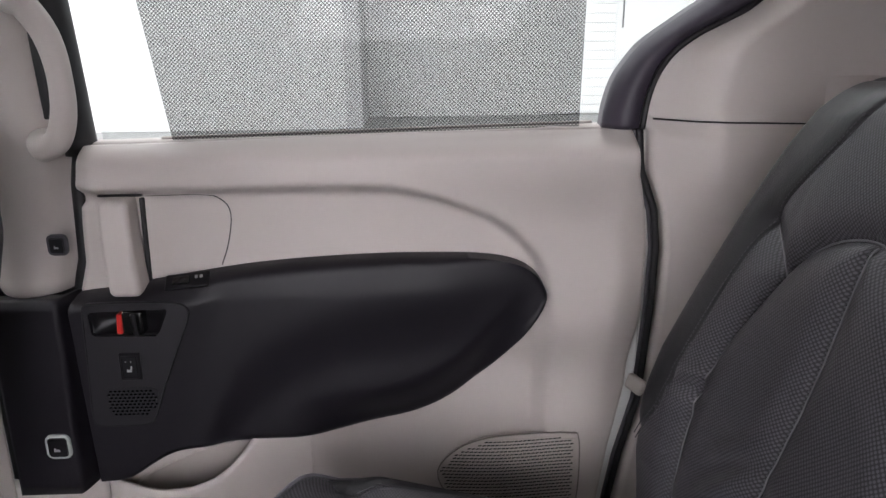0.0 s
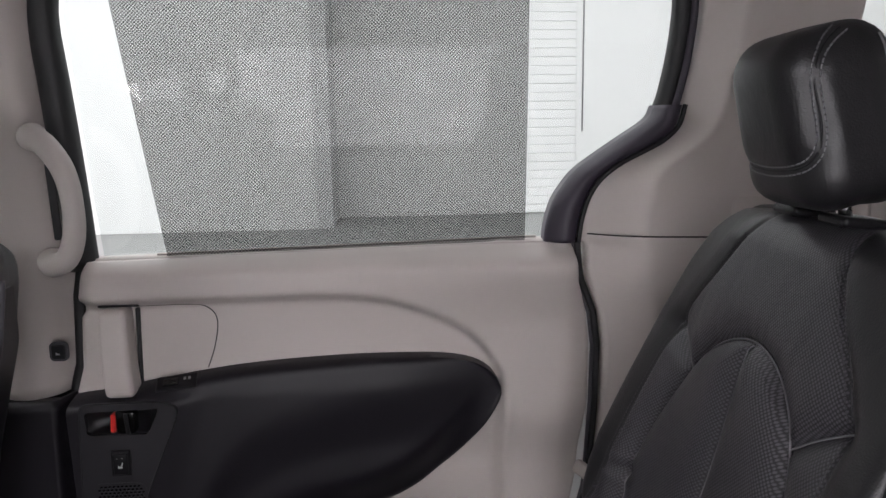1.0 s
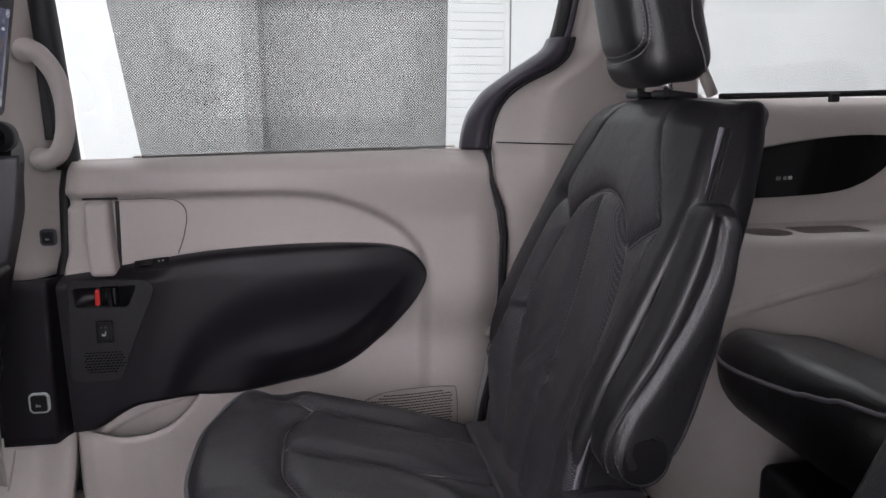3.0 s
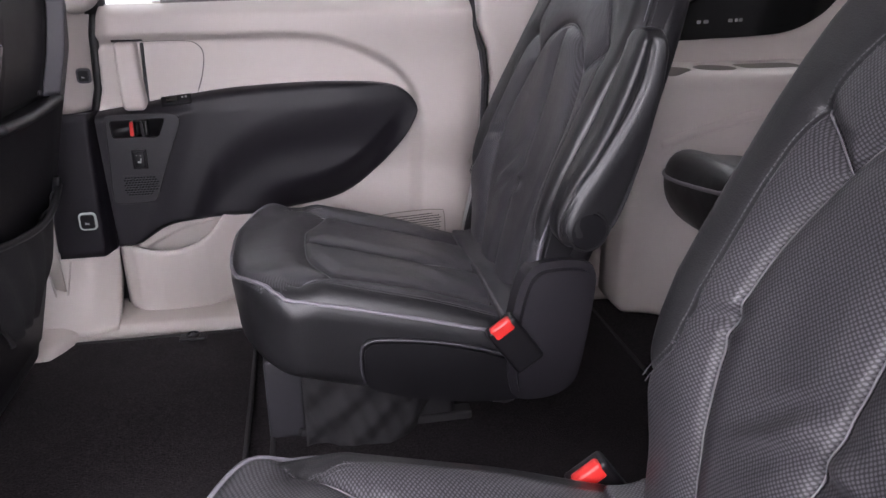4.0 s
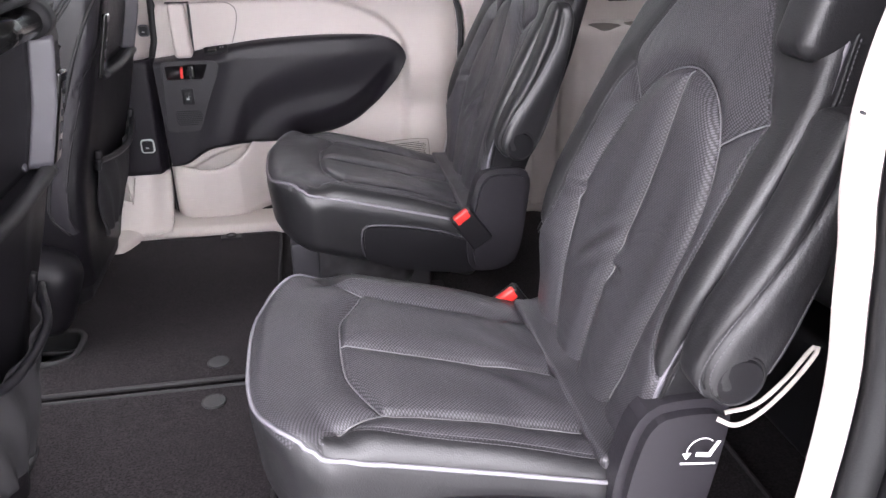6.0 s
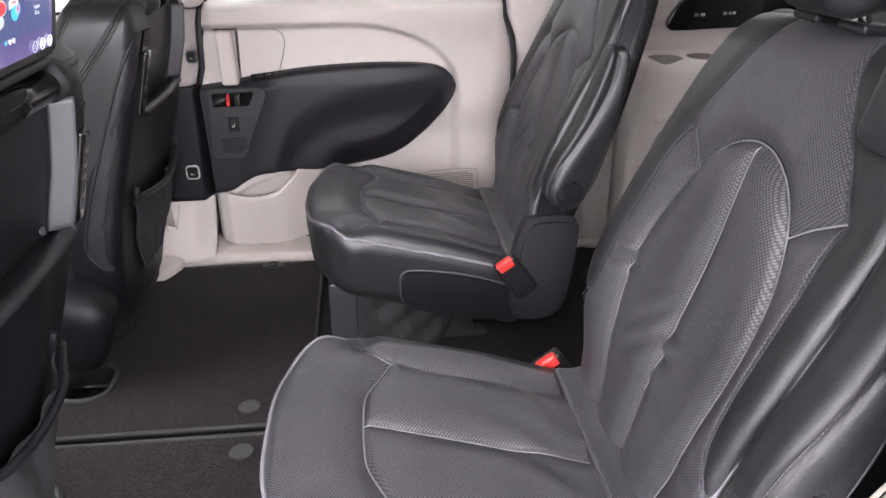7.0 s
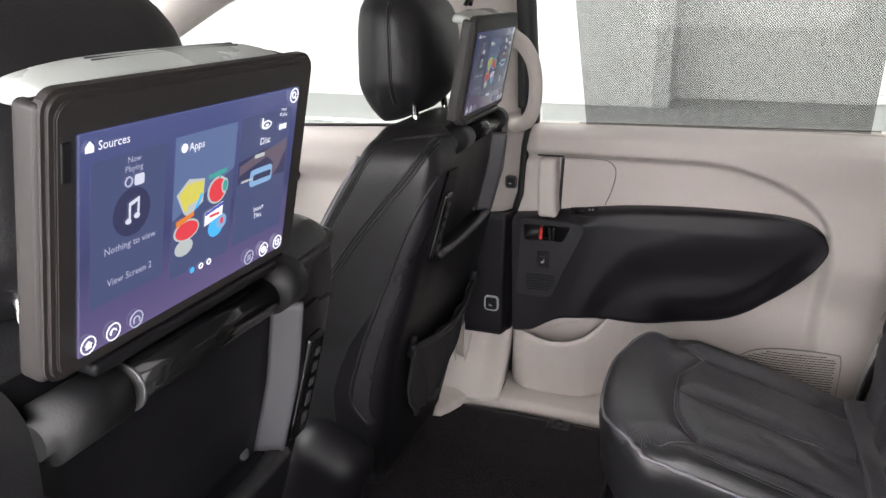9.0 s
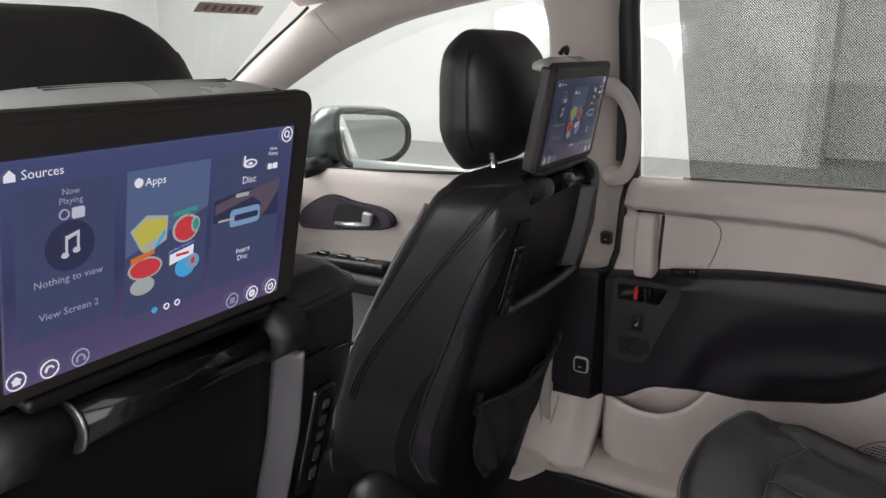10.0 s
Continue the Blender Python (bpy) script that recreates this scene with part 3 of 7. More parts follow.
def door_sill(u, v):
    x = -0.352 + u * 0.752
    z0 = np.interp(u, [0, 1], [0.684, 0.698])
    return x, np.interp(v, [0, 0.3, 1], [0.024, 0.03, 0.068]), z0 + np.interp(v, [0, 0.3, 1], [0.0, 0.003, 0.001])


put("belt_sill", sheet(60, 8, door_sill, (0, 0, -0.015), [BEIGE], "belt_sill"), sliding)
slot_pts = [(-0.255, 0.038, 0.690), (0.345, 0.036, 0.7035)]
put("shade_slot", tube(spline(slot_pts, 20), 0.0045, [BEIGE_HARD], "shade_slot", flat=0.5), sliding)
put("outer_skin", block((0.86, 0.03, 0.86), 0.01, res=0.2, mats=[PAINT], name="outer_skin"), sliding, "pearl white painted outer panel", at=pose(0.02, 0.10, 0.235))

# padded dark armrest panel
top_c = spline([(-0.384, 0.478), (-0.33, 0.486), (-0.25, 0.499), (-0.12, 0.516), (0.044, 0.523), (0.17, 0.519), (0.231, 0.510), (0.264, 0.493), (0.281, 0.469), (0.283, 0.453)], 70)
low_c = spline([(-0.376, 0.184), (-0.335, 0.190), (-0.265, 0.226), (-0.16, 0.233), (-0.046, 0.235), (0.061, 0.243), (0.135, 0.270), (0.195, 0.318), (0.241, 0.376), (0.268, 0.418), (0.281, 0.444), (0.283, 0.453)], 70)


def arm_panel(u, v):
    k = u * (len(top_c) - 1)
    i = np.arange(len(top_c))
    tx, tz = np.interp(k, i, top_c[:, 0]), np.interp(k, i, top_c[:, 1])
    bx, bz = np.interp(k, i, low_c[:, 0]), np.interp(k, i, low_c[:, 1])
    x, z = bx + v * (tx - bx), bz + v * (tz - bz)
    edge = np.minimum(np.minimum(v, 1 - v) * (tz - bz), 1)
    edge = np.sqrt(1 - (1 - np.clip(edge / 0.016, 0, 1)) ** 2)
    ridge = np.interp(x, [-0.235, -0.215, -0.19, -0.16, -0.12, -0.06, 0.0, 0.06, 0.14, 0.235], [0.16, 0.21, 0.27, 0.325, 0.362, 0.392, 0.408, 0.416, 0.425, 0.432])
    upper = smooth_step((z - ridge + 0.055) / 0.12)
    bulge = 1 - 0.35 * smooth_step((z - 0.47) / 0.05)
    face = -0.016 - 0.018 * upper * bulge * smooth_step((0.31 - x) / 0.20)
    flat_front = smooth_step((np.interp(z, [0.18, 0.30, 0.46, 0.50], [-0.275, -0.235, -0.175, -0.16]) - x) / 0.065) * smooth_step((0.490 - z) / 0.02)
    face = face * (1 - flat_front) - 0.046 * flat_front
    # the foot of the pad sweeps outwards behind its middle
    back = smooth_step((x + 0.10) / 0.15) * smooth_step((0.27 - x) / 0.10)
    foot = 0.042 * back * smooth_step((0.085 - v * (tz - bz)) / 0.085) * smooth_step((tz - bz) / 0.12)
    base = -0.006 + 0.018 * smooth_step((0.46 - z) / 0.16) + foot
    return x, base + (face + foot + np.interp(x, [-0.2, 0.0, 0.28], [0, 0.004, 0.018]) - base) * edge, z


put("armrest_panel", sheet(120, 70, arm_panel, (0, 0.03, 0), [DARK_TRIM], "armrest_panel"), sliding, "dark charcoal padded armrest panel")

# switch bezel with the latch handle, heater switch and small grille
bez = spline([(-0.362, 0.474), (-0.345, 0.4775), (-0.25, 0.4775), (-0.222, 0.470), (-0.221, 0.452), (-0.243, 0.40), (-0.266, 0.345), (-0.284, 0.300), (-0.300, 0.291), (-0.335, 0.290), (-0.362, 0.291), (-0.371, 0.302), (-0.368, 0.37), (-0.364, 0.455)], 70, True)
panel_ob = [o for o in sliding.children if o.name.startswith("armrest_panel")][0]
slot_o = [(-0.356, 0.462), (-0.352, 0.4655), (-0.250, 0.4685), (-0.2475, 0.465), (-0.262, 0.4335), (-0.268, 0.4285), (-0.350, 0.4300), (-0.3545, 0.4335)]
carve(panel_ob, [plate(slot_o, 0.05, [DARK_HARD], "tool", at=-0.070)])
bezel = put("switch_bezel", plate(bez, 0.010, [BEZEL], "switch_bezel", at=-0.0490, bevel=0.0012), sliding)
carve(bezel, [plate(slot_o, 0.05, [DARK_HARD], "tool", at=-0.070)])
put("bezel_seam", tube(np.stack([bez[:, 0], 0 * bez[:, 0] - 0.0480, bez[:, 1]], 1), 0.0009, [RUBBER], "bezel_seam", sides=5, closed=True), sliding)


def well(u, v):
    k = np.sin(np.pi * np.clip(u, 0, 1)) ** 0.5 * np.sin(np.pi * np.clip(v, 0, 1)) ** 0.5
    return -0.3575 + 0.113 * u - 0.016 * u * (1 - v), -0.047 + 0.024 * k, 0.428 + 0.040 * v + 0.002 * u


put("latch_well", sheet(24, 16, well, (0, 0.002, 0), [DARK_HARD], "latch_well"), sliding, "recessed black latch well")
put("latch_lever", block((0.029, 0.020, 0.035), 0.004, res=0.006, mats=[GLOSS], name="latch_lever"), sliding, at=pose(-0.2965, -0.041, 0.4485))
put("latch_ridge", block((0.006, 0.006, 0.034), 0.0025, res=0.006, mats=[DARK_HARD], name="latch_ridge"), sliding, at=pose(-0.2935, -0.0515, 0.4465, 0, -4, 0))
put("lock_marker", block((0.0075, 0.018, 0.029), 0.0018, res=0.006, mats=[RED], name="lock_marker"), sliding, "red lock marker", at=pose(-0.3145, -0.042, 0.4475, 0, 4, 0))
put("switch_frame", block((0.029, 0.008, 0.041), 0.0025, res=0.01, mats=[DARK_HARD], name="switch_frame"), sliding, at=pose(-0.307, -0.0500, 0.3845))
sw = put("heater_switch", block((0.022, 0.008, 0.034), 0.0025, res=0.01, mats=[DARK_HARD], name="heater_switch"), sliding, "black seat heater switch with grey symbol", at=pose(-0.307, -0.0525, 0.3845))
put("symbol", plate([(-0.0035, -0.006), (0.0035, -0.006), (0.0025, -0.0025), (-0.001, -0.003), (-0.003, -0.001)], 0.0006, [LIGHT_GREY], "symbol", at=-0.0045), sw)
put("symbol", plate([(0.0012, -0.0022), (0.0035, -0.0022), (0.0045, 0.003), (0.003, 0.0035)], 0.0006, [LIGHT_GREY], "symbol", at=-0.0045), sw)
for dx in (-0.004, 0.0035):
    put("switch_mark", plate([(dx - 0.0008, 0.009), (dx + 0.0008, 0.009), (dx + 0.0008, 0.0105), (dx - 0.0008, 0.0105)], 0.0005, [GREY_PRINT], "switch_mark", at=-0.0044), sw)

# flat near-black lozenges paint the holes' shade, pale slivers their lower-edge highlights
gv, gf, hv, hf = [], [], [], []
for r in range(8):
    for c in range(12):
        x = -0.3435 + c * 0.0062 + (r % 2) * 0.0031
        z = 0.3095 + r * 0.0052
        if ((x + 0.311) / 0.0355) ** 4 + ((z - 0.3275) / 0.0225) ** 4 > 1 or x > -0.303 + (z - 0.300) * 1.1:
            continue
        k = len(gv)
        gv += [(x + dx, -0.0502, z + dz) for dx, dz in ((-0.0024, -0.0008), (-0.0014, -0.0017), (0.0014, -0.0013), (0.0024, 0.0002), (0.0014, 0.0017), (-0.0014, 0.0013))]
        gf.append(tuple(range(k, k + 6)))
        k = len(hv)
        hv += [(x + dx, y, z + dz) for dx, dz, y in ((-0.0028, -0.0010, -0.0500), (0.0, -0.0024, -0.0500), (0.0028, -0.0006, -0.0500), (0.0014, -0.0014, -0.0510), (0.0, -0.0017, -0.0512), (-0.0014, -0.0018, -0.0510))]
        hf.append(tuple(range(k, k + 6)))
tagged(put("grille_holes", mesh_of("grille_holes", gv, gf, HOLE_SHADE, smooth=False), sliding, "small near-black lozenges painted as grille holes"), kind="stuff")
tagged(put("grille_ribs", mesh_of("grille_ribs", hv, hf, RIB_GLINT, smooth=False), sliding), kind="stuff")
gb = spline([(-0.349, 0.306), (-0.3485, 0.347), (-0.33, 0.3515), (-0.285, 0.3505), (-0.274, 0.340), (-0.290, 0.311), (-0.304, 0.3045), (-0.33, 0.3035)], 40, True)
put("grille_backing", plate(gb, 0.002, [BEZEL], "grille_backing", at=-0.0497, bevel=0.0004), sliding)
ws_ob = put("window_switch", block((0.062, 0.026, 0.006), 0.0028, res=0.01, mats=[DARK_HARD], name="window_switch"), sliding, at=pose(-0.224, -0.022, 0.4990, 38, -6, 0))
put("window_toggle", block((0.024, 0.013, 0.005), 0.0022, res=0.01, mats=[GLOSS], name="window_toggle"), ws_ob, at=pose(-0.008, 0.0, 0.003))
for dx in (0.013, 0.020):
    put("toggle_mark", block((0.004, 0.005, 0.001), 0.0004, res=0.01, mats=[GREY_PRINT], name="toggle_mark"), ws_ob, at=pose(dx, 0.004, 0.003))


def pull_shape(v):
    t = (v[:, 2] + 0.066) / 0.132
    v[:, 1] += -0.006 * np.sin(np.clip(t, 0, 1) * np.pi) - 0.010 * (1 - t)
    v[:, 0] *= 1 - 0.08 * t
    v[:, 0] += 0.006 * (1 - t)
    return v


put("pull_handle", block((0.044, 0.046, 0.134), 0.009, res=0.008, shape=pull_shape, mats=[BEIGE], name="pull_handle"), sliding, "beige pull handle", at=pose(-0.310, -0.010, 0.550))
put("handle_gap", block((0.006, 0.014, 0.125), 0.002, res=0.03, mats=[RUBBER], name="handle_gap"), sliding, at=pose(-0.283, 0.006, 0.551, 0, 1.5, 0))
put("handle_gap", block((0.060, 0.012, 0.004), 0.0015, res=0.03, mats=[RUBBER], name="handle_gap"), sliding, at=pose(-0.308, 0.0, 0.6185))
cover = spline([(-0.280, 0.616), (-0.20, 0.616), (-0.172, 0.606), (-0.163, 0.585), (-0.170, 0.545), (-0.182, 0.512)], 40)
cy = door_depth(cover[:, 0], cover[:, 1])
put("cover_seam", tube(np.stack([cover[:, 0], cy - 0.0003, cover[:, 1]], 1), 0.0009, [DARK_TRIM], "cover_seam", sides=5), sliding)


# map pocket below the armrest
def pocket(u, v):
    x = -0.386 + 0.312 * u
    rim = np.interp(x, [-0.386, -0.345, -0.316, -0.285, -0.25, -0.214, -0.19, -0.172, -0.155, -0.07], [0.192, 0.189, 0.181, 0.1765, 0.1785, 0.190, 0.206, 0.224, 0.246, 0.258])
    base = 0.018 + 0.034 * smooth_step((x + 0.22) / 0.13) + 0.022 * np.clip(1 - (x + 0.386) / 0.05, 0, 1) ** 2
    z = base + v * (rim - base)
    out = np.interp(x, [-0.386, -0.375, -0.35, -0.30, -0.24, -0.20, -0.16, -0.12, -0.09, -0.074], [0.25, 0.60, 0.88, 1.0, 0.97, 0.84, 0.52, 0.20, 0.05, 0.0])
    y = 0.014 - 0.064 * out * (0.72 + 0.28 * v) + 0.016 * (1 - smooth_step(v / 0.10)) * out
    y = y + 0.005 * smooth_step((v - 0.95) / 0.05)
    return x, y, z


put("map_pocket", sheet(90, 50, pocket, (0, 0.005, 0), [BEIGE], "map_pocket"), sliding, "beige open map pocket")
put("pocket_gap", tube([(x, 0.004, np.interp(x, [-0.36, -0.22, -0.09], [0.010, 0.012, 0.046])) for x in np.linspace(-0.375, -0.08, 14)], 0.006, [RUBBER], "pocket_gap"), sliding)

# lower loudspeaker grille: wavy ribs on a shallow oval field
spk = spline([(0.118, 0.150), (0.15, 0.190), (0.20, 0.209), (0.27, 0.215), (0.33, 0.215), (0.347, 0.203), (0.347, 0.10), (0.33, 0.07), (0.20, 0.07), (0.14, 0.10)], 50, True)
put("speaker_field", plate(spk, 0.006, [BEIGE_HARD], "speaker_field", at=0.0125, bevel=0.002), sliding)
rv, rf = [], []
for i in range(23):
    for j in range(34):
        x = 0.118 + j * 0.0069 + (i % 2) * 0.0034
        z = 0.078 + i * 0.0060 + 0.0030 * math.sin(x * 22)
        top = np.interp(x, [0.118, 0.15, 0.20, 0.27, 0.345], [0.146, 0.184, 0.203, 0.208, 0.205])
        if z > top or x < np.interp(z, [0.07, 0.10, 0.15], [0.16, 0.138, 0.124]) or x > 0.338:
            continue
        k = len(rv)
        a, b = 0.0029, 0.00115
        rv += [(x - a, 0.0123, z - b - 0.0004), (x + a, 0.0123, z - b + 0.0004), (x + a, 0.0123, z + b + 0.0004), (x - a, 0.0123, z + b - 0.0004)]
        rf += [(k, k + 1, k + 2, k + 3)]
tagged(put("speaker_slots", mesh_of("speaker_slots", rv, rf, RUBBER, smooth=False), sliding, "rows of dark slots"), kind="stuff")
rv, rf = [], []
for i in range(24):
    xs = [q for q in np.linspace(0.12, 0.342, 75) if np.interp(q, [0.118, 0.15, 0.20, 0.27, 0.345], [0.149, 0.187, 0.206, 0.211, 0.208]) > 0.075 + i * 0.0060 + 0.0030 * math.sin(q * 22) and q > np.interp(0.075 + i * 0.0060, [0.07, 0.10, 0.15], [0.158, 0.134, 0.120])]
    for q in xs:
        k = len(rv)
        z = 0.075 + i * 0.0060 + 0.0030 * math.sin(q * 22)
        rv += [(q, 0.0124, z - 0.0015), (q, 0.0104, z), (q, 0.0124, z + 0.0015)]
        if q != xs[0]:
            rf += [(k - 3, k, k + 1, k - 2), (k - 2, k + 1, k + 2, k - 1)]
tagged(put("speaker_ribs", mesh_of("speaker_ribs", rv, rf, BEIGE_HARD), sliding), kind="stuff")
put("speaker_edge", tube(np.stack([spk[:, 0], 0 * spk[:, 0] + 0.0125, spk[:, 1]], 1), 0.0011, [CUP], "speaker_edge", sides=5, closed=True), sliding)

for ob in sliding.children:
    if ob.name.startswith("speaker"):
        ob.location += Vector((0.003, 0.028, -0.009))

# weather strip down the door's rear edge
zs = np.linspace(0.02, 0.70, 50)
for dx, rad, mat in ((0.0035, 0.0030, SILVER), (0.0115, 0.0060, RUBBER)):
    put("weather_strip", tube(np.stack([rear_edge(zs) + dx, 0.030 + 0 * zs, zs], 1), rad, [GREY_EDGE if mat is SILVER else mat], "weather_strip", up=(0, 1, 0)), sliding)
put("front_seal", tube(np.stack([front_edge(zs) - 0.010, 0.028 + 0 * zs, zs], 1), 0.010, [RUBBER], "front_seal", up=(0, 1, 0)), sliding)

# ---- window of the sliding door ----
win = thing("window_1", "clear side window of the sliding door with black rubber surround", "window", 0, 1.02, 0, kind="structure")
opening = [(-0.342, 0.683), (-0.352, 0.80), (-0.362, 0.95), (-0.370, 1.06), (-0.362, 1.092), (-0.335, 1.106), (0.10, 1.113), (0.45, 1.119), (0.53, 1.113), (0.560, 1.095), (0.566, 1.06), (0.556, 0.98), (0.542, 0.915), (0.525, 0.888), (0.475, 0.855), (0.410, 0.805), (0.375, 0.758), (0.362, 0.70)]
put("pane", plate(opening, 0.004, [GLASS], "pane", at=0.012), win).visible_shadow = False
fr = spline([(-0.366, 0.670), (-0.374, 0.80), (-0.385, 0.95), (-0.392, 1.05), (-0.381, 1.098), (-0.34, 1.122), (0.10, 1.129), (0.45, 1.135)], 70)
put("front_frame", tube(np.stack([fr[:, 0], 0 * fr[:, 0] - 0.005, fr[:, 1]], 1), np.interp(np.arange(70), [0, 12, 40, 69], [0.022, 0.023, 0.020, 0.017]), [RUBBER], "front_frame", sides=12, up=(0, 1, 0)), win)
rr = spline([(0.42, 1.135), (0.53, 1.130), (0.566, 1.108), (0.573, 1.06), (0.566, 0.99), (0.554, 0.930), (0.545, 0.900)], 40)
put("rear_frame", tube(np.stack([rr[:, 0], 0 * rr[:, 0] - 0.015, rr[:, 1]], 1), 0.018, [RUBBER], "rear_frame", sides=12, up=(0, 1, 0)), win)
put("rear_frame_rib", tube(np.stack([rr[8:, 0] + 0.011, 0 * rr[8:, 0] - 0.034, rr[8:, 1]], 1), 0.006, [PLUM_TRIM], "rear_frame_rib", sides=8, up=(0, 1, 0)), win)
inner = spline([(0.529, 0.909), (0.518, 0.888), (0.473, 0.858), (0.441, 0.837), (0.405, 0.811), (0.383, 0.785), (0.368, 0.760), (0.358, 0.725), (0.355, 0.698)], 40)
outer = spline([(0.565, 0.909), (0.556, 0.878), (0.534, 0.856), (0.500, 0.838), (0.466, 0.821), (0.436, 0.798), (0.417, 0.770), (0.406, 0.736), (0.401, 0.698)], 40)


def surround(u, v):
    k, i = u * 39, np.arange(40)
    a = [np.interp(k, i, inner[:, c]) for c in (0, 1)]
    b = [np.interp(k, i, outer[:, c]) for c in (0, 1)]
    return a[0] + v * (b[0] - a[0]), -0.045 - 0.014 * np.sin(np.pi * v) + 0.018 * (1 - v), a[1] + v * (b[1] - a[1])


put("corner_trim", sheet(40, 10, surround, (0, 0.03, 0), [PLUM_TRIM], "corner_trim"), win, "smooth dark plum plastic corner trim")
put("corner_seal", tube(np.stack([outer[:, 0] + 0.004, 0 * outer[:, 0] - 0.048, outer[:, 1]], 1), 0.004, [RUBBER], "corner_seal", up=(0, 1, 0)), win)

# mesh roller shade, pulled up and hooked at the top
shade = thing("sunshade", "dark grey mesh roller sunshade pulled up over the window", "sunshade", 0, 1.0, 0)


def shade_face(u, v):
    lo = -0.236 + u * (0.326 + 0.236)
    hi = -0.297 + u * (0.333 + 0.297)
    x = lo + v * (hi - lo)
    y = 0.008 + 0.004 * np.sin(u * 5) * np.sin(v * 3) + 0.003 * np.exp(-(((u - 0.93 - 0.05 * v) / 0.02) ** 2))
    return x, y, np.interp(u, [0, 1], [0.676, 0.690]) + v * np.interp(u, [0, 1], [0.418, 0.414])


_u, _v = np.meshgrid(np.linspace(0, 1, 40), np.linspace(0, 1, 24), indexing="ij")
_f = np.stack(shade_face(_u.ravel(), _v.ravel()), 1)
put("cloth", mesh_of("cloth", _f, [(i * 24 + j, (i + 1) * 24 + j, (i + 1) * 24 + j + 1, i * 24 + j + 1) for i in range(39) for j in range(23)], SHADE, _f[:, [0, 2]]), shade, "fine black mesh cloth")
put("top_bar", block((0.64, 0.014, 0.016), 0.005, res=0.05, mats=[DARK_HARD], name="top_bar"), shade, at=pose(0.016, 0.006, 1.103, 0, -0.4, 0))
for x in (-0.118, 0.197):
    put("hook", block((0.028, 0.016, 0.016), 0.004, res=0.01, mats=[WHITE_PRINT], name="hook"), shade, "white plastic hook", at=pose(x, -0.004, 1.108))
put("pull_tab", block((0.016, 0.010, 0.034), 0.003, res=0.01, mats=[DARK_HARD], name="pull_tab"), shade, at=pose(0.025, -0.004, 1.096))

# ---- B pillar ----
pillar = thing("b_pillar_trim", "beige upper pillar trim with dark lower cover and buttons", "pillar trim", 0, 0, 0, kind="structure")


def pillar_up(u, v):
    z = 0.478 + 0.72 * v
    front = np.interp(z, [0.478, 0.60, 0.75, 1.0, 1.2], [-0.50, -0.535, -0.548, -0.56, -0.60])
    rear = np.interp(z, [0.478, 0.60, 0.68, 1.0, 1.2], [-0.396, -0.390, -0.376, -0.398, -0.405])
    x = front + u * (rear - front)
    y = 0.960 + 0.04 * (2 * u - 0.9) ** 2 + 0.02 * (z < 0.6) * 0 - 0.04 * smooth_step((z - 0.95) / 0.25)
    y = y + 0.02 * smooth_step((u - 0.85) / 0.15)
    return x, y, z


put("upper_trim", sheet(20, 40, pillar_up, (0, 0.03, 0), [BEIGE], "upper_trim"), pillar)


def pillar_low(u, v):
    z = 0.172 + 0.306 * v
    x = -0.512 + u * (0.117 + 0.008 * v)
    y = 0.942 + 0.045 * smooth_step((u - 0.86) / 0.14) + 0.05 * smooth_step((0.1 - u) / 0.1)
    return x, y, z


put("lower_cover", sheet(30, 20, pillar_low, (0, 0.03, 0), [DARK_TRIM], "lower_cover"), pillar, "dark charcoal lower cover")


def pillar_foot(u, v):
    z = 0.02 + 0.152 * v
    x = -0.60 + u * 0.205
    flare = (1 - v) ** 1.9
    y = 0.945 - 0.075 * flare + 0.05 * smooth_step((u - 0.72) / 0.28) * (0.35 + 0.65 * v) + 0.02 * smooth_step((0.25 - u) / 0.25)
    return x, y, z


put("foot_trim", sheet(24, 14, pillar_foot, (0, 0.04, 0), [BEIGE], "foot_trim"), pillar)
for x, y, z, s in ((-0.397, 0.966, 0.553, 0.020), (-0.432, 0.941, 0.254, 0.028)):
    put("button_frame", plate(rect(s + 0.008, s * 1.1 + 0.008, 0.28), 0.006, [LIGHT_GREY if z < 0.4 else GREY_EDGE], "button_frame", at=-0.003, bevel=0.001), pillar, at=pose(x, y, z))
    bt = put("button", plate(rect(s, s * 1.1, 0.2), 0.008, [DARK_HARD], "button", at=-0.004, bevel=0.0012), pillar, at=pose(x, y - 0.001, z))
    put("symbol", plate([(-0.2 * s, -0.22 * s), (0.12 * s, -0.22 * s), (0.08 * s, -0.08 * s), (-0.04 * s, -0.1 * s), (-0.16 * s, 0.0)], 0.0006, [GREY_PRINT], "symbol", at=-0.0045), bt)
grab = thing("grab_handle", "beige curved grab handle on the door pillar", "grab handle", -0.386, 0.938, 0.79)
gp = spline([(-0.018, 0.030, 0.086), (-0.004, 0.0, 0.085), (0.020, -0.018, 0.074), (0.043, -0.026, 0.042), (0.052, -0.027, 0.0), (0.050, -0.025, -0.050), (0.034, -0.017, -0.086), (0.008, 0.0, -0.098), (-0.008, 0.030, -0.098)], 60)
put("grip", tube(gp, np.interp(np.arange(60), [0, 10, 30, 50, 59], [0.021, 0.017, 0.0145, 0.0165, 0.021]), [BEIGE], "grip", sides=14, up=(0, 1, 0)), grab)
put("recess", block((0.012, 0.006, 0.13), 0.0028, res=0.02, mats=[RUBBER], name="recess"), grab, at=pose(0.006, 0.022, 0.0, 0, -2, 0))

# ---- C pillar and rear quarter trim ----
quarter = thing("quarter_trim", "beige moulded quarter trim with ledge and cup holders", "quarter trim", 0, 0, 0, kind="structure")


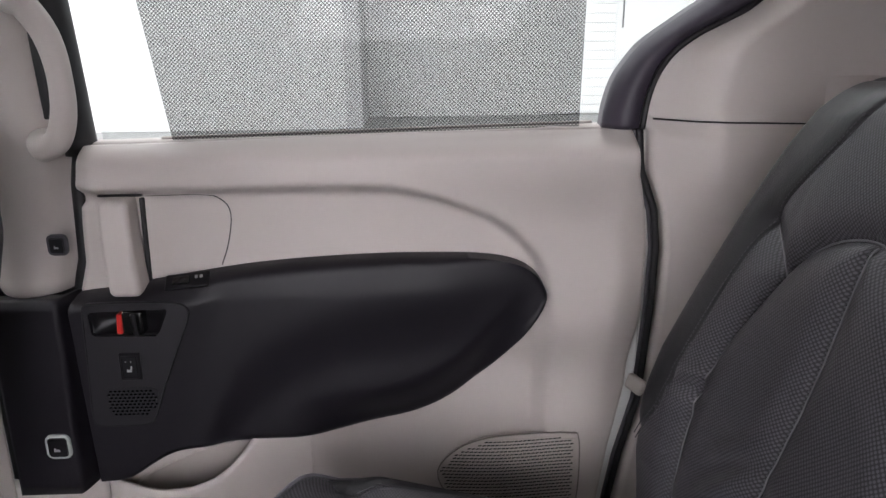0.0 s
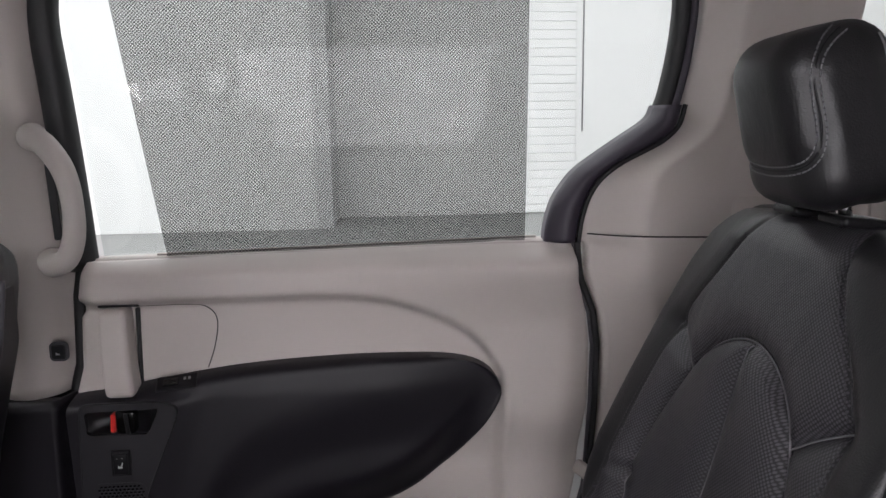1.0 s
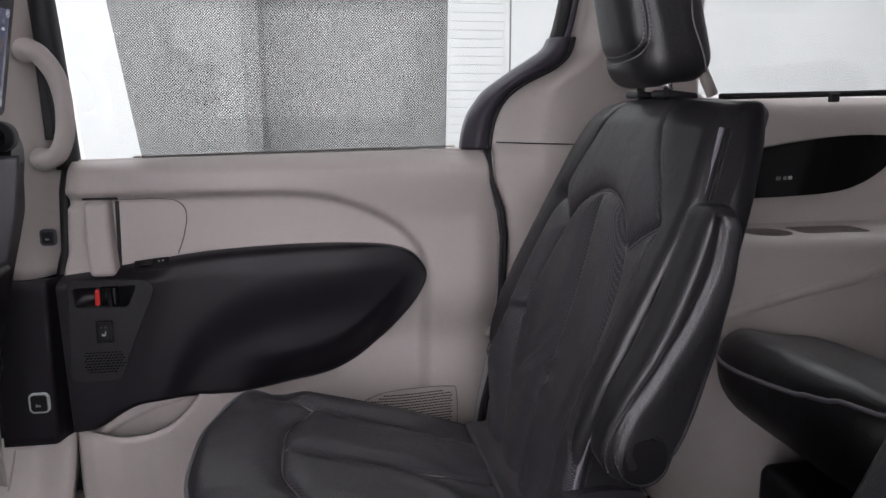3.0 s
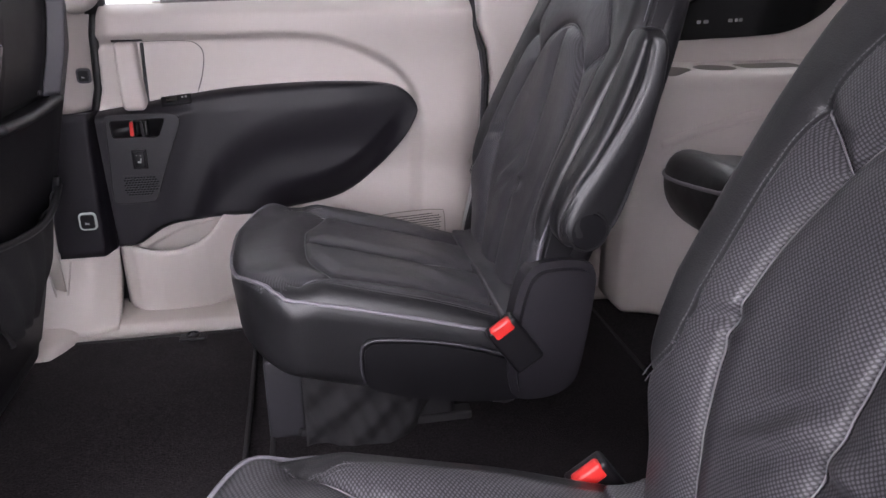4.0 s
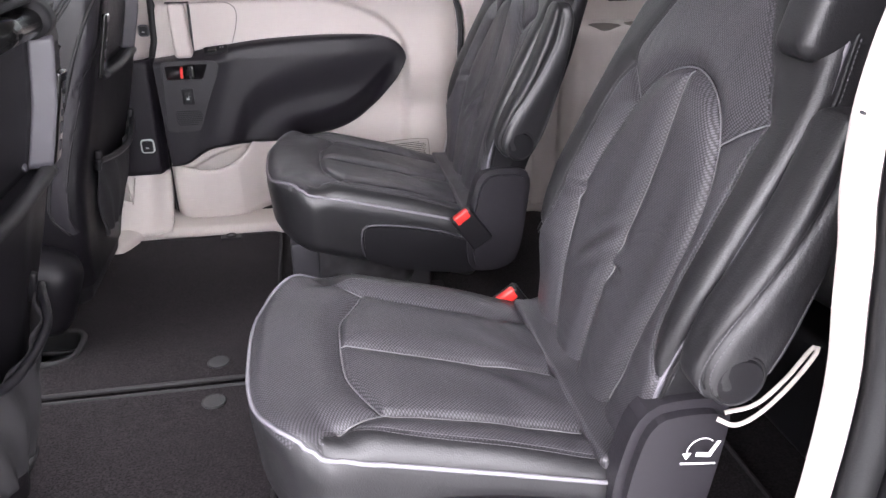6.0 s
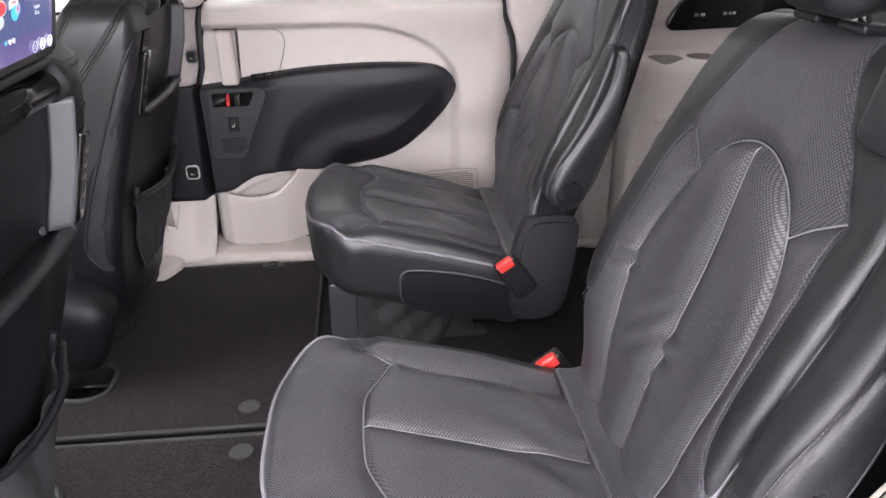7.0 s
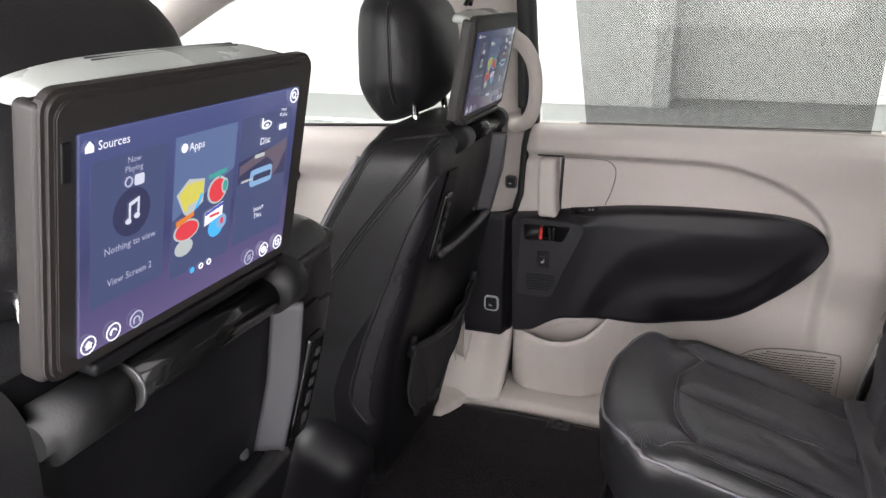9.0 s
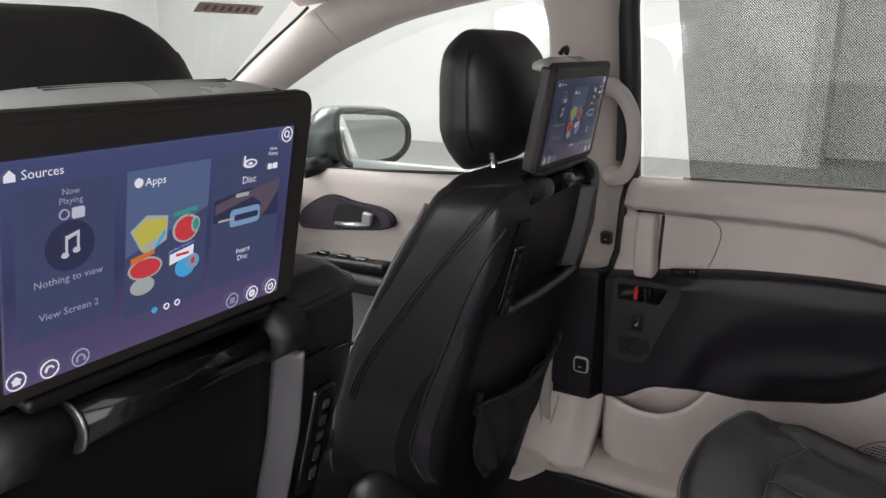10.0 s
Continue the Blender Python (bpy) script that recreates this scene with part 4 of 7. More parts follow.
def c_left(z):
    low = rear_edge(z) + 0.019
    up = np.interp(z, [0.70, 0.736, 0.770, 0.798, 0.821, 0.838, 0.856, 0.878, 0.909, 0.956, 1.014, 1.06, 1.12, 1.2], [0.406, 0.410, 0.421, 0.440, 0.469, 0.503, 0.537, 0.559, 0.571, 0.582, 0.592, 0.594, 0.586, 0.54])
    return np.where(z < 0.70, low, up)


def c_face(u, v):
    z = 0.0 + 1.2 * v
    x = c_left(z) + u * (np.interp(z, [0.78, 0.80, 1.09, 1.12], [0.86, 0.810, 0.815, 0.86]) - c_left(z))
    y = 0.985 - 0.045 * smooth_step(u / 0.22) + 0.012 * np.sin(np.clip((u - 0.2) / 0.8, 0, 1) * np.pi) * (z > 0.7)
    y = y - 0.04 * smooth_step((0.60 - z) / 0.35) * smooth_step((u - 0.1) / 0.6)
    return x, y - 0.05 * smooth_step((z - 0.95) / 0.25), z


put("c_pillar", sheet(50, 110, c_face, (0, 0.03, 0), [BEIGE], "c_pillar"), quarter)
zc = np.linspace(0.409, 0.64, 20)
put("seam", tube(np.stack([zc + 0.01, np.interp(zc, [0.409, 0.43, 0.46, 0.50, 0.64], [0.972, 0.960, 0.944, 0.937, 0.936]), np.interp(zc, [0.409, 0.64], [0.712, 0.706])], 1), 0.0012, [DARK_TRIM], "seam", sides=5), quarter)


def q_face(u, v):
    x = 0.64 + 1.47 * u
    z = 0.0 + 0.795 * v
    y = 0.945 - 0.05 * smooth_step((0.62 - z) / 0.06) + 0.03 * smooth_step((z - 0.76) / 0.035) + 0 * u
    return x, y, z


put("quarter_panel", sheet(40, 40, q_face, (0, 0.03, 0), [BEIGE], "quarter_panel"), quarter)


def ledge_shape(v):
    t = (v[:, 2] + 0.275) / 0.55
    arch = np.exp(-((v[:, 0] - 0.05) / 0.38) ** 2)
    v[:, 1] -= np.where(v[:, 1] < 0, 1, 0) * (0.03 * arch * smooth_step((0.85 - t) / 0.15) - 0.06 * smooth_step((-0.45 - v[:, 0]) / 0.15) * (1 - 0.3 * t))
    return v


ledge = put("ledge", block((1.25, 0.27, 0.55), 0.03, res=0.03, shape=ledge_shape, mats=[BEIGE], name="ledge"), quarter, at=pose(1.33, 0.845, 0.277))
carve(ledge, [cylinder(0.042, 0.12, [CUP], at=(-0.545, -0.052, 0.275)), cylinder(0.044, 0.12, [CUP], at=(-0.443, -0.048, 0.275)), block((0.14, 0.075, 0.05), 0.02, res=0.02, mats=[CUP], name="tool", shape=lambda v: v + np.array([-0.315, -0.040, 0.275]))])
vent = [(0.835, 0.600), (0.862, 0.664), (0.912, 0.688), (1.0, 0.706), (1.13, 0.720), (1.225, 0.719), (1.254, 0.704), (1.252, 0.688), (1.218, 0.650), (1.16, 0.618), (1.09, 0.604), (0.95, 0.598)]
put("rear_control_panel", plate(spline(vent, 60, True), 0.03, [GLOSS], "rear_control_panel", at=0.922, bevel=0.004), quarter, "glossy black control panel")
for x, w in ((0.908, 0.010), (0.925, 0.012), (0.984, 0.010), (0.998, 0.007), (1.009, 0.009)):
    put("panel_symbol", plate(rect(w, 0.0075, 0.2), 0.001, [GREY_PRINT], "panel_symbol", at=0.9205), quarter, at=pose(x, 0, 0.6345 + 0.03 * (x - 0.9)))
arch = spline([(0.76, 0.75, 0.405), (0.791, 0.738, 0.418), (0.840, 0.717, 0.440), (0.894, 0.709, 0.456), (0.962, 0.710, 0.470), (1.015, 0.710, 0.480), (1.067, 0.710, 0.500), (1.101, 0.710, 0.521)], 50) - np.array([1.33, 0.845, 0.277])
put("arch_fold", tube(snap(arch, (ledge,), -0.0055), 0.0115, [BEIGE], "arch_fold", sides=12), ledge)
put("quarter_pane", plate([(0.80, 0.80), (0.80, 1.0), (0.83, 1.08), (0.90, 1.098), (1.9, 1.12), (2.0, 0.82)], 0.004, [GLASS], "quarter_pane", at=0.965), quarter).visible_shadow = False
put("window_edge", tube([(0.86, 0.945, 0.797), (1.4, 0.945, 0.808), (2.0, 0.945, 0.82)], 0.006, [SEAT_CLOTH], "window_edge"), quarter)
put("shade_clip", block((0.02, 0.012, 0.018), 0.003, res=0.01, mats=[RUBBER], name="shade_clip"), quarter, at=pose(1.10, 0.935, 0.795))
qf = spline([(0.85, 0.955, 0.80), (0.802, 0.955, 0.90), (0.796, 0.955, 1.016), (0.815, 0.955, 1.07), (0.86, 0.955, 1.094), (1.2, 0.955, 1.105), (2.0, 0.955, 1.12)], 40)
put("window_lip", tube(qf, 0.012, [BEIGE], "window_lip"), quarter)

# ---- roof, front and driver's side of the body ----
def roof(u, v):
    x = -1.25 + 3.35 * u
    w = 2 * v - 1
    return x, 0.17 + 0.80 * w, 1.27 - 0.11 * np.abs(w) ** 4 - 0.10 * smooth_step((-0.75 - x) / 0.5)


tagged(put("headliner", sheet(40, 30, roof, (0, 0, 0.03), [HEADLINER], "headliner")), "beige cloth headliner of the car", "ceiling", kind="structure")
tagged(put("roof_skin", sheet(20, 20, lambda u, v: (-1.3 + 3.5 * u, 0.17 + 1.70 * (v - 0.5), 1.335 - 0.12 * np.abs(2 * v - 1) ** 4 - 0.10 * smooth_step((-0.75 + 1.3 - 3.5 * u) / 0.5)), (0, 0, 0.02), [PAINT], "roof_skin")), "pearl white painted car roof", "roof", kind="structure")
rail_y = 0.965
tagged(put("roof_rail_trim", sheet(50, 8, lambda u, v: (-0.66 + 2.7 * u, rail_y - 0.02 - 0.10 * v**1.5, 1.128 + 0.06 * v), (0, 0.03, 0.02), [BEIGE], "roof_rail_trim")), "beige trim above the side windows", "trim", kind="structure")
lampx = thing("reading_lamp", "small lit reading lamp in the roof trim", "lamp", -0.255, 0.945, 1.128)
put("bezel", block((0.075, 0.04, 0.02), 0.006, res=0.01, mats=[GREY_EDGE], name="bezel"), lampx)
put("lens", block((0.03, 0.024, 0.012), 0.004, res=0.01, mats=[glow("lens_glow", (1, 0.95, 0.9, 1), 2.0)], name="lens"), lampx, at=pose(-0.004, -0.012, -0.007))

# front passenger door
fdoor = thing("front_door", "closed beige front passenger door with dark armrest", "car door", 0, 1.0, 0)


def fd(u, v):
    x = -1.55 + u * 0.985
    z = 0.0 + v * np.interp(u, [0, 1], [0.622, 0.668])
    y = -0.012 + 0.03 * smooth_step((z - 0.61) / 0.06) + 0.02 * smooth_step((0.56 - z) / 0.06) - 0.03 * smooth_step((0.42 - z) / 0.1)
    return x, y, z


put("trim_panel", sheet(50, 50, fd, (0, 0.03, 0), [BEIGE], "trim_panel"), fdoor)
sc = spline([(-1.30, 0.470), (-1.285, 0.520), (-1.19, 0.570), (-1.09, 0.560), (-1.0, 0.548), (-0.978, 0.515), (-1.01, 0.492), (-1.15, 0.475), (-1.25, 0.466)], 50, True)
put("handle_scoop", plate(sc, 0.03, [PLUM_TRIM], "handle_scoop", at=-0.022, bevel=0.006), fdoor, "dark plum handle scoop")
put("scoop_well", plate(spline([(-1.165, 0.486), (-1.15, 0.548), (-1.06, 0.546), (-1.02, 0.522), (-1.03, 0.495)], 30, True), 0.004, [RUBBER], "scoop_well", at=-0.0245), fdoor)
put("lever", tube([(-1.155, -0.034, 0.497), (-1.11, -0.038, 0.499), (-1.045, -0.038, 0.505)], [0.007, 0.009, 0.008], [SILVER], "lever", flat=0.8), fdoor, "satin silver door lever")
put("lever_block", block((0.03, 0.018, 0.034), 0.005, res=0.01, mats=[SILVER], name="lever_block"), fdoor, at=pose(-1.045, -0.036, 0.522, 0, 10, 0))


def arm_shape(v):
    v[:, 1] -= 0.03 * smooth_step((v[:, 2] + 0.02) / 0.06)
    return v


put("armrest", block((0.62, 0.10, 0.12), 0.03, res=0.03, shape=arm_shape, mats=[DARK_TRIM], name="armrest"), fdoor, at=pose(-1.03, -0.045, 0.335))
put("switch_panel", block((0.27, 0.05, 0.03), 0.012, res=0.02, mats=[DARK_HARD], name="switch_panel"), fdoor, at=pose(-1.08, -0.085, 0.408, 0, -2, 0))
for x in (-1.16, -1.09, -1.03):
    put("switch", block((0.035, 0.02, 0.012), 0.004, res=0.01, mats=[GLOSS], name="switch"), fdoor, at=pose(x, -0.085, 0.424))
put("pane", plate([(-1.6, 0.62), (-0.553, 0.67), (-0.566, 1.0), (-0.60, 1.075), (-0.83, 1.078), (-1.13, 0.985), (-1.50, 0.87)], 0.004, [GLASS], "pane", at=0.02), fdoor).visible_shadow = False
put("waist_seal", tube([(-1.5, 0.008, 0.624), (-0.55, 0.008, 0.669)], 0.004, [RUBBER], "waist_seal"), fdoor)
put("outer_skin", block((1.0, 0.03, 0.84), 0.01, res=0.2, mats=[PAINT], name="outer_skin"), fdoor, at=pose(-1.05, 0.085, 0.21))

# A pillar, cant rail and windscreen
ap = spline([(-1.75, 0.985, 0.62), (-1.60, 0.975, 0.735), (-1.45, 0.965, 0.83), (-1.25, 0.955, 0.945), (-1.16, 0.95, 0.992), (-1.06, 0.945, 1.030), (-0.93, 0.94, 1.072), (-0.78, 0.935, 1.103), (-0.64, 0.93, 1.125), (-0.50, 0.93, 1.145)], 50)
ap_r = np.interp(ap[:, 0], [-1.75, -1.45, -1.2, -0.5], [0.050, 0.050, 0.060, 0.064])
pil = put("a_pillar_trim", tube(ap, ap_r, [BEIGE], "a_pillar_trim", sides=20))
tagged(pil, "beige windscreen pillar trim", "pillar trim", kind="structure")
put("joint", tube(snap(spline([(-1.15, 0.88, 1.06), (-1.11, 0.88, 1.02), (-1.08, 0.89, 0.985), (-1.07, 0.91, 0.96)], 20), (pil,), 0.0002), 0.0012, [CUP], "joint", sides=5), pil)
put("glass_seal", tube(spline([(-1.60, 0.93, 0.775), (-1.449, 0.93, 0.885), (-1.338, 0.93, 0.959), (-1.236, 0.93, 1.022), (-1.187, 0.93, 1.055)], 30), 0.004, [RUBBER], "glass_seal", sides=6), pil)
ap2 = ap.copy()
ap2[:, 1] = 0.34 - ap2[:, 1]
tagged(put("a_pillar_trim", tube(ap2, ap_r, [BEIGE], "a_pillar_trim", sides=14)), "beige windscreen pillar trim", "pillar trim", kind="structure")
ws = thing("windscreen", "large raked clear windscreen with a small sticker", "windscreen", 0, 0, 0, kind="structure")
put("pane", sheet(16, 16, lambda u, v: (-1.72 + 0.62 * v, 0.17 + 1.5 * (u - 0.5), 0.66 + 0.52 * v), (0.002, 0, 0.004), [GLASS], "pane"), ws).visible_shadow = False
SIGN = material("beige_sticker", (0.56, 0.46, 0.40, 1), 0.7, blotch=0.1)
SIGN_INK = material("brown_ink", (0.26, 0.19, 0.15, 1), 0.7, blotch=0.1)
sticker = thing("windscreen_sticker", "beige rectangular sticker on the windscreen with brown marks", "sticker", -1.252, 0.73, 1.046)
put("sheet", block((0.002, 0.20, 0.032), 0.0009, res=0.1, mats=[SIGN], name="sheet"), sticker, at=pose(0, 0, 0, 0, 50, 0))
for i in range(7):
    put("mark", block((0.002, 0.010, 0.016), 0.0009, res=0.1, mats=[SIGN_INK], name="mark"), sticker, at=pose(0.002, -0.072 + 0.024 * i, -0.001, 0, 50, 0))
dash = put("dashboard", block((0.75, 1.6, 0.16), 0.06, res=0.08, mats=[DARK_TRIM], name="dashboard"), at=pose(-1.66, 0.17, 0.52))
tagged(dash, "dark soft-touch dashboard below the windscreen", "dashboard", kind="structure")
tagged(slab("firewall", (-1.9, -0.75, -0.05), (-1.8, 1.1, 0.62), DARK_HARD), "dark firewall below the dashboard", "wall")

# door mirror outside the front window
mir = thing("door_mirror", "door mirror with a dark glossy housing outside the window", "mirror", -1.16, 1.155, 0.712)


def mirror_shape(v):
    t = v[:, 1] / 0.20
    v[:, 2] *= 1 - 0.22 * np.abs(np.clip(t, -1, 1)) ** 2.5
    v[:, 2] += -0.010 * t - 0.10 * np.clip(-t - 0.45, 0, 1)
    v[:, 0] *= 1 - 0.35 * np.clip(t, 0, 1)
    return v


put("housing", block((0.13, 0.305, 0.168), 0.060, res=0.02, shape=mirror_shape, mats=[MIRROR_HOUSING], name="housing"), mir, "dark glossy mirror housing", at=pose(0, 0, 0, 0, 0, -25) @ pose(-0.070, -0.022, 0.0))
glass_o = 0.90 * spline([(-0.148, 0.071), (-0.10, 0.080), (0.0, 0.074), (0.09, 0.064), (0.140, 0.036), (0.152, -0.005), (0.135, -0.045), (0.075, -0.074), (-0.04, -0.080), (-0.115, -0.071), (-0.143, -0.02)], 44, True)
MIRROR = material("mirror_silver", (0.80, 0.83, 0.82, 1), 0.02, metal=1.0, blotch=0.01, rough_var=0.01)
glass_o[:, 0] *= 0.80
put("mirror_glass", plate(glass_o, 0.003, [MIRROR], "mirror_glass", axis=0, at=0.0), mir, at=pose(0.000, 0, 0, 0, 0, -25))
put("rim", tube([(0.002, q[0], q[1]) for q in glass_o * 1.06], 0.010, [RUBBER], "rim", closed=True, up=(1, 0, 0)), mir, at=pose(0.000, 0, 0, 0, 0, -25))
put("arm", tube([(-0.06, -0.13, -0.06), (-0.09, -0.20, -0.075)], 0.026, [DARK_HARD], "arm"), mir)

# driver's side: open sliding doorway with C pillar edge, front door shell, tailgate
left = thing("doorway_trim", "beige trim edge and black rubber seal of the open doorway", "doorway trim", 0, 0, 0, kind="structure")
dl = spline([(0.40, -0.625, 0.03), (0.425, -0.628, 0.15), (0.445, -0.630, 0.28), (0.450, -0.630, 0.36), (0.448, -0.630, 0.46), (0.436, -0.630, 0.540), (0.428, -0.630, 0.595), (0.418, -0.630, 0.645), (0.414, -0.630, 0.72), (0.428, -0.630, 0.80), (0.466, -0.632, 0.87), (0.535, -0.636, 0.94), (0.565, -0.636, 1.05), (0.545, -0.63, 1.16)], 90)


def strip(width, depth, lift, name, mat):
    def fn(u, v):
        k, i = u * 89, np.arange(90)
        x, y, z = (np.interp(k, i, dl[:, c]) for c in range(3))
        return x + lift + width * v, y - 0.026 * v - depth * np.sin(np.pi * np.clip(v, 0, 1)) ** 0.7, z

    return sheet(90, 9, fn, (0.004, 0.004, 0), [mat], name)


put("trim_edge", strip(0.014, 0.006, 0.0, "trim_edge", BEIGE), left)
put("door_seal", tube(dl + np.array([0.038, -0.028, 0]), 0.018, [RUBBER], "door_seal", sides=10, up=(0, 1, 0)), left)
put("seal_lip", tube(dl + np.array([0.066, -0.040, 0]), 0.013, [DARK_HARD], "seal_lip", sides=8, up=(0, 1, 0)), left)
put("trim_joint", tube([(0.413, -0.640, 0.708), (0.428, -0.643, 0.702), (0.442, -0.640, 0.696)], 0.0012, [DARK_TRIM], "trim_joint", sides=5), left)
put("inner_trim", sheet(30, 40, lambda u, v: (np.interp(v * 1.16, dl[:, 2], dl[:, 0]) + 0.03 + (1.7 - 0.4) * u, -0.615 + 0.0 * u, 0.01 + 1.15 * v), (0, -0.02, 0), [BEIGE], "inner_trim"), left)
put("body_side", sheet(20, 20, lambda u, v: (0.56 + 1.5 * u, -0.69 - 0.05 * np.sin(np.pi * v), -0.2 + 1.4 * v), (0, -0.02, 0), [PAINT], "body_side"), left, "pearl white body side")
put("front_edge_trim", tube([(-0.62, -0.60, 0.0), (-0.60, -0.62, 0.4), (-0.58, -0.62, 0.75), (-0.585, -0.60, 1.16)], 0.05, [BEIGE], "front_edge_trim", sides=10), left)
# driver's side sliding door slid back along the body, unseen, shades the doorway trim
slid = thing("sliding_door", "unseen open white sliding door that shades the doorway trim", "car door", 0, 0, 0)
put("outer_skin", sheet(24, 20, lambda u, v: (0.53 + 0.92 * u, -0.845 - 0.04 * np.sin(np.pi * v), -0.16 + 1.30 * v), (0, 0.02, 0), [PAINT], "outer_skin"), slid, "pearl white outer panel")
put("trim_panel", sheet(24, 16, lambda u, v: (0.55 + 0.88 * u, -0.765 - 0.01 * np.sin(np.pi * v), -0.12 + 0.80 * v), (0, -0.03, 0), [BEIGE], "trim_panel"), slid)
put("front_edge", tube([(0.545, -0.805, z) for z in np.linspace(-0.14, 1.10, 14)], 0.035, [DARK_HARD], "front_edge", sides=12, up=(0, 1, 0)), slid)
fl = put("front_door_driver", sheet(20, 20, lambda u, v: (-1.6 + 0.98 * u, -0.65 + 0 * u, 0.66 * v), (0, -0.03, 0), [BEIGE], "front_door_driver"))
tagged(fl, "closed beige driver's door trim", "car door")
tg = put("tailgate", sheet(16, 16, lambda u, v: (2.06 + 0 * u, 0.17 + 1.7 * (u - 0.5), 0.75 * v), (0.03, 0, 0), [BEIGE], "tailgate"))
tagged(tg, "closed beige tailgate trim at the rear", "tailgate", kind="structure")
tagged(slab("sill_outer", (-0.66, -0.72, -0.2), (0.45, -0.57, -0.006), PAINT), "white painted door sill of the open doorway", "sill")


# ---- second row seats ----
def rows_of(pts, n=40):
    return spline(pts, n)


# both seats stand a little inboard of their origin: the cushion's and the backrest's middle lines
CUSHION_MID, BACK_MID = -0.025, -0.035


def both(points):
    """A seam and its mirror image across the seat's middle."""
    return [points, [(p[0], -p[1]) for p in points]]


CUSHION_INSERT = [(0.24, 0.134), (0.10, 0.138), (0.02, 0.141), (-0.024, 0.147), (-0.033, 0.143), (-0.060, 0.084), (-0.066, 0.060), (-0.068, 0.0), (-0.066, -0.060), (-0.060, -0.084), (-0.033, -0.143), (-0.024, -0.147), (0.02, -0.141), (0.10, -0.138), (0.24, -0.134)]
CUSHION_SEAMS = [rows_of(p, 60) for p in [
    CUSHION_INSERT,
    [(-0.068, 0.004), (0.08, -0.004), (0.24, -0.012)],
    *both([(-0.030, 0.146), (-0.07, 0.164), (-0.108, 0.177)]),
]]
# where the perforated top meets the smooth side leather
CUSHION_EDGE = [rows_of(p, 60) for p in both([(-0.158, 0.208), (-0.140, 0.188), (-0.112, 0.176), (-0.085, 0.175), (-0.05, 0.183), (0.02, 0.188), (0.12, 0.190), (0.24, 0.188)])]


def plan_bow(x, y):
    """Rounds the cushion's front in plan."""
    f = smooth_step((0.02 - x) / 0.2)
    return x + f * 0.075 * np.abs(np.clip(y / 0.218, -1, 1)) ** 3.2


def cushion_height(x, y):
    """Height of the seat top over its tilted base, with padded fields between sunken seams; y from the middle."""
    p = np.stack([np.atleast_1d(x), np.atleast_1d(y)], 1)
    d = np.min([dist_to(p, s) for s in CUSHION_SEAMS], axis=0)
    e = np.min([dist_to(p, s) for s in CUSHION_EDGE], axis=0)
    px, py = p[:, 0], p[:, 1]
    inside = smooth_step((dist_to(p, CUSHION_SEAMS[0]) - 0.001) / 0.007) * (np.abs(py) < np.interp(px, [-0.068, -0.066, -0.060, -0.033, -0.024, 0.02], [0.0, 0.06, 0.084, 0.143, 0.147, 0.141])) * (px > -0.068)
    puff = 0.0085 * (1 - np.exp(-((d / 0.020) ** 2))) + 0.0062 * (1 - np.exp(-((d / 0.0044) ** 2))) + 0.0030 * (1 - np.exp(-((e / 0.0035) ** 2)))
    bolster = 0.012 * np.exp(-(((np.abs(py) - 0.175) / 0.050) ** 2)) * smooth_step((px + 0.13) / 0.08) * smooth_step((0.24 - px) / 0.14)
    wear = 0.0030 * np.sin(px * 52 + 9 * np.sin(py * 11)) * np.exp(-(((px - 0.15) / 0.05) ** 2)) * np.exp(-(((py + 0.05) / 0.10) ** 2))
    wear = wear + 0.0016 * np.sin(px * 160 + py * 70) * np.exp(-(((px - 0.17) / 0.03) ** 2)) * np.exp(-(((py - 0.13) / 0.04) ** 2))
    return puff + bolster + wear + 0.004 * inside - 0.0115


def front_corner(x, y):
    """The cushion's front corners stand a little higher than the middle of its lip."""
    return 0.015 * smooth_step((-0.085 - x) / 0.05) * smooth_step((np.abs(y) - 0.11) / 0.08)


def cushion_shape(v):
    x, y, z = v[:, 0] + 0.035, v[:, 1].copy(), v[:, 2]
    t = (z + 0.075) / 0.15
    top = smooth_step((t - 0.8) / 0.2)
    add = np.zeros(len(v))
    m = t > 0.75
    add[m] = cushion_height(x[m], y[m]) * top[m]
    xb = plan_bow(x, y)
    crown = 0.006 * np.cos(np.clip(y / 0.218, -1, 1) * np.pi / 2) * top
    tuck = 0.010 * (1 - t) * smooth_step((-0.05 - x) / 0.15)
    zz = 0.253 + z - 0.26 * (xb + 0.12) + add + crown
    drop = -0.021 * smooth_step((-0.10 - x) / 0.10) * smooth_step((t - 0.25) / 0.6)
    corner = front_corner(xb, y) * smooth_step((t - 0.25) / 0.6)
    side = 1 - 0.04 * (1 - t)
    return np.stack([xb + tuck, CUSHION_MID + y * side + 0.010 * smooth_step((y - 0.12) / 0.09), zz + drop + corner], 1)


def cushion_pick(c):
    px, py = c[:, 0] + 0.035, np.abs(c[:, 1])
    reach = np.interp(px, [-0.178, -0.158, -0.140, -0.112, -0.085, -0.05, 0.02, 0.12], [0.196, 0.200, 0.188, 0.176, 0.175, 0.183, 0.188, 0.190])
    return np.where((c[:, 2] > 0.060) & (py < reach) & (px > -0.186), 1, 0)


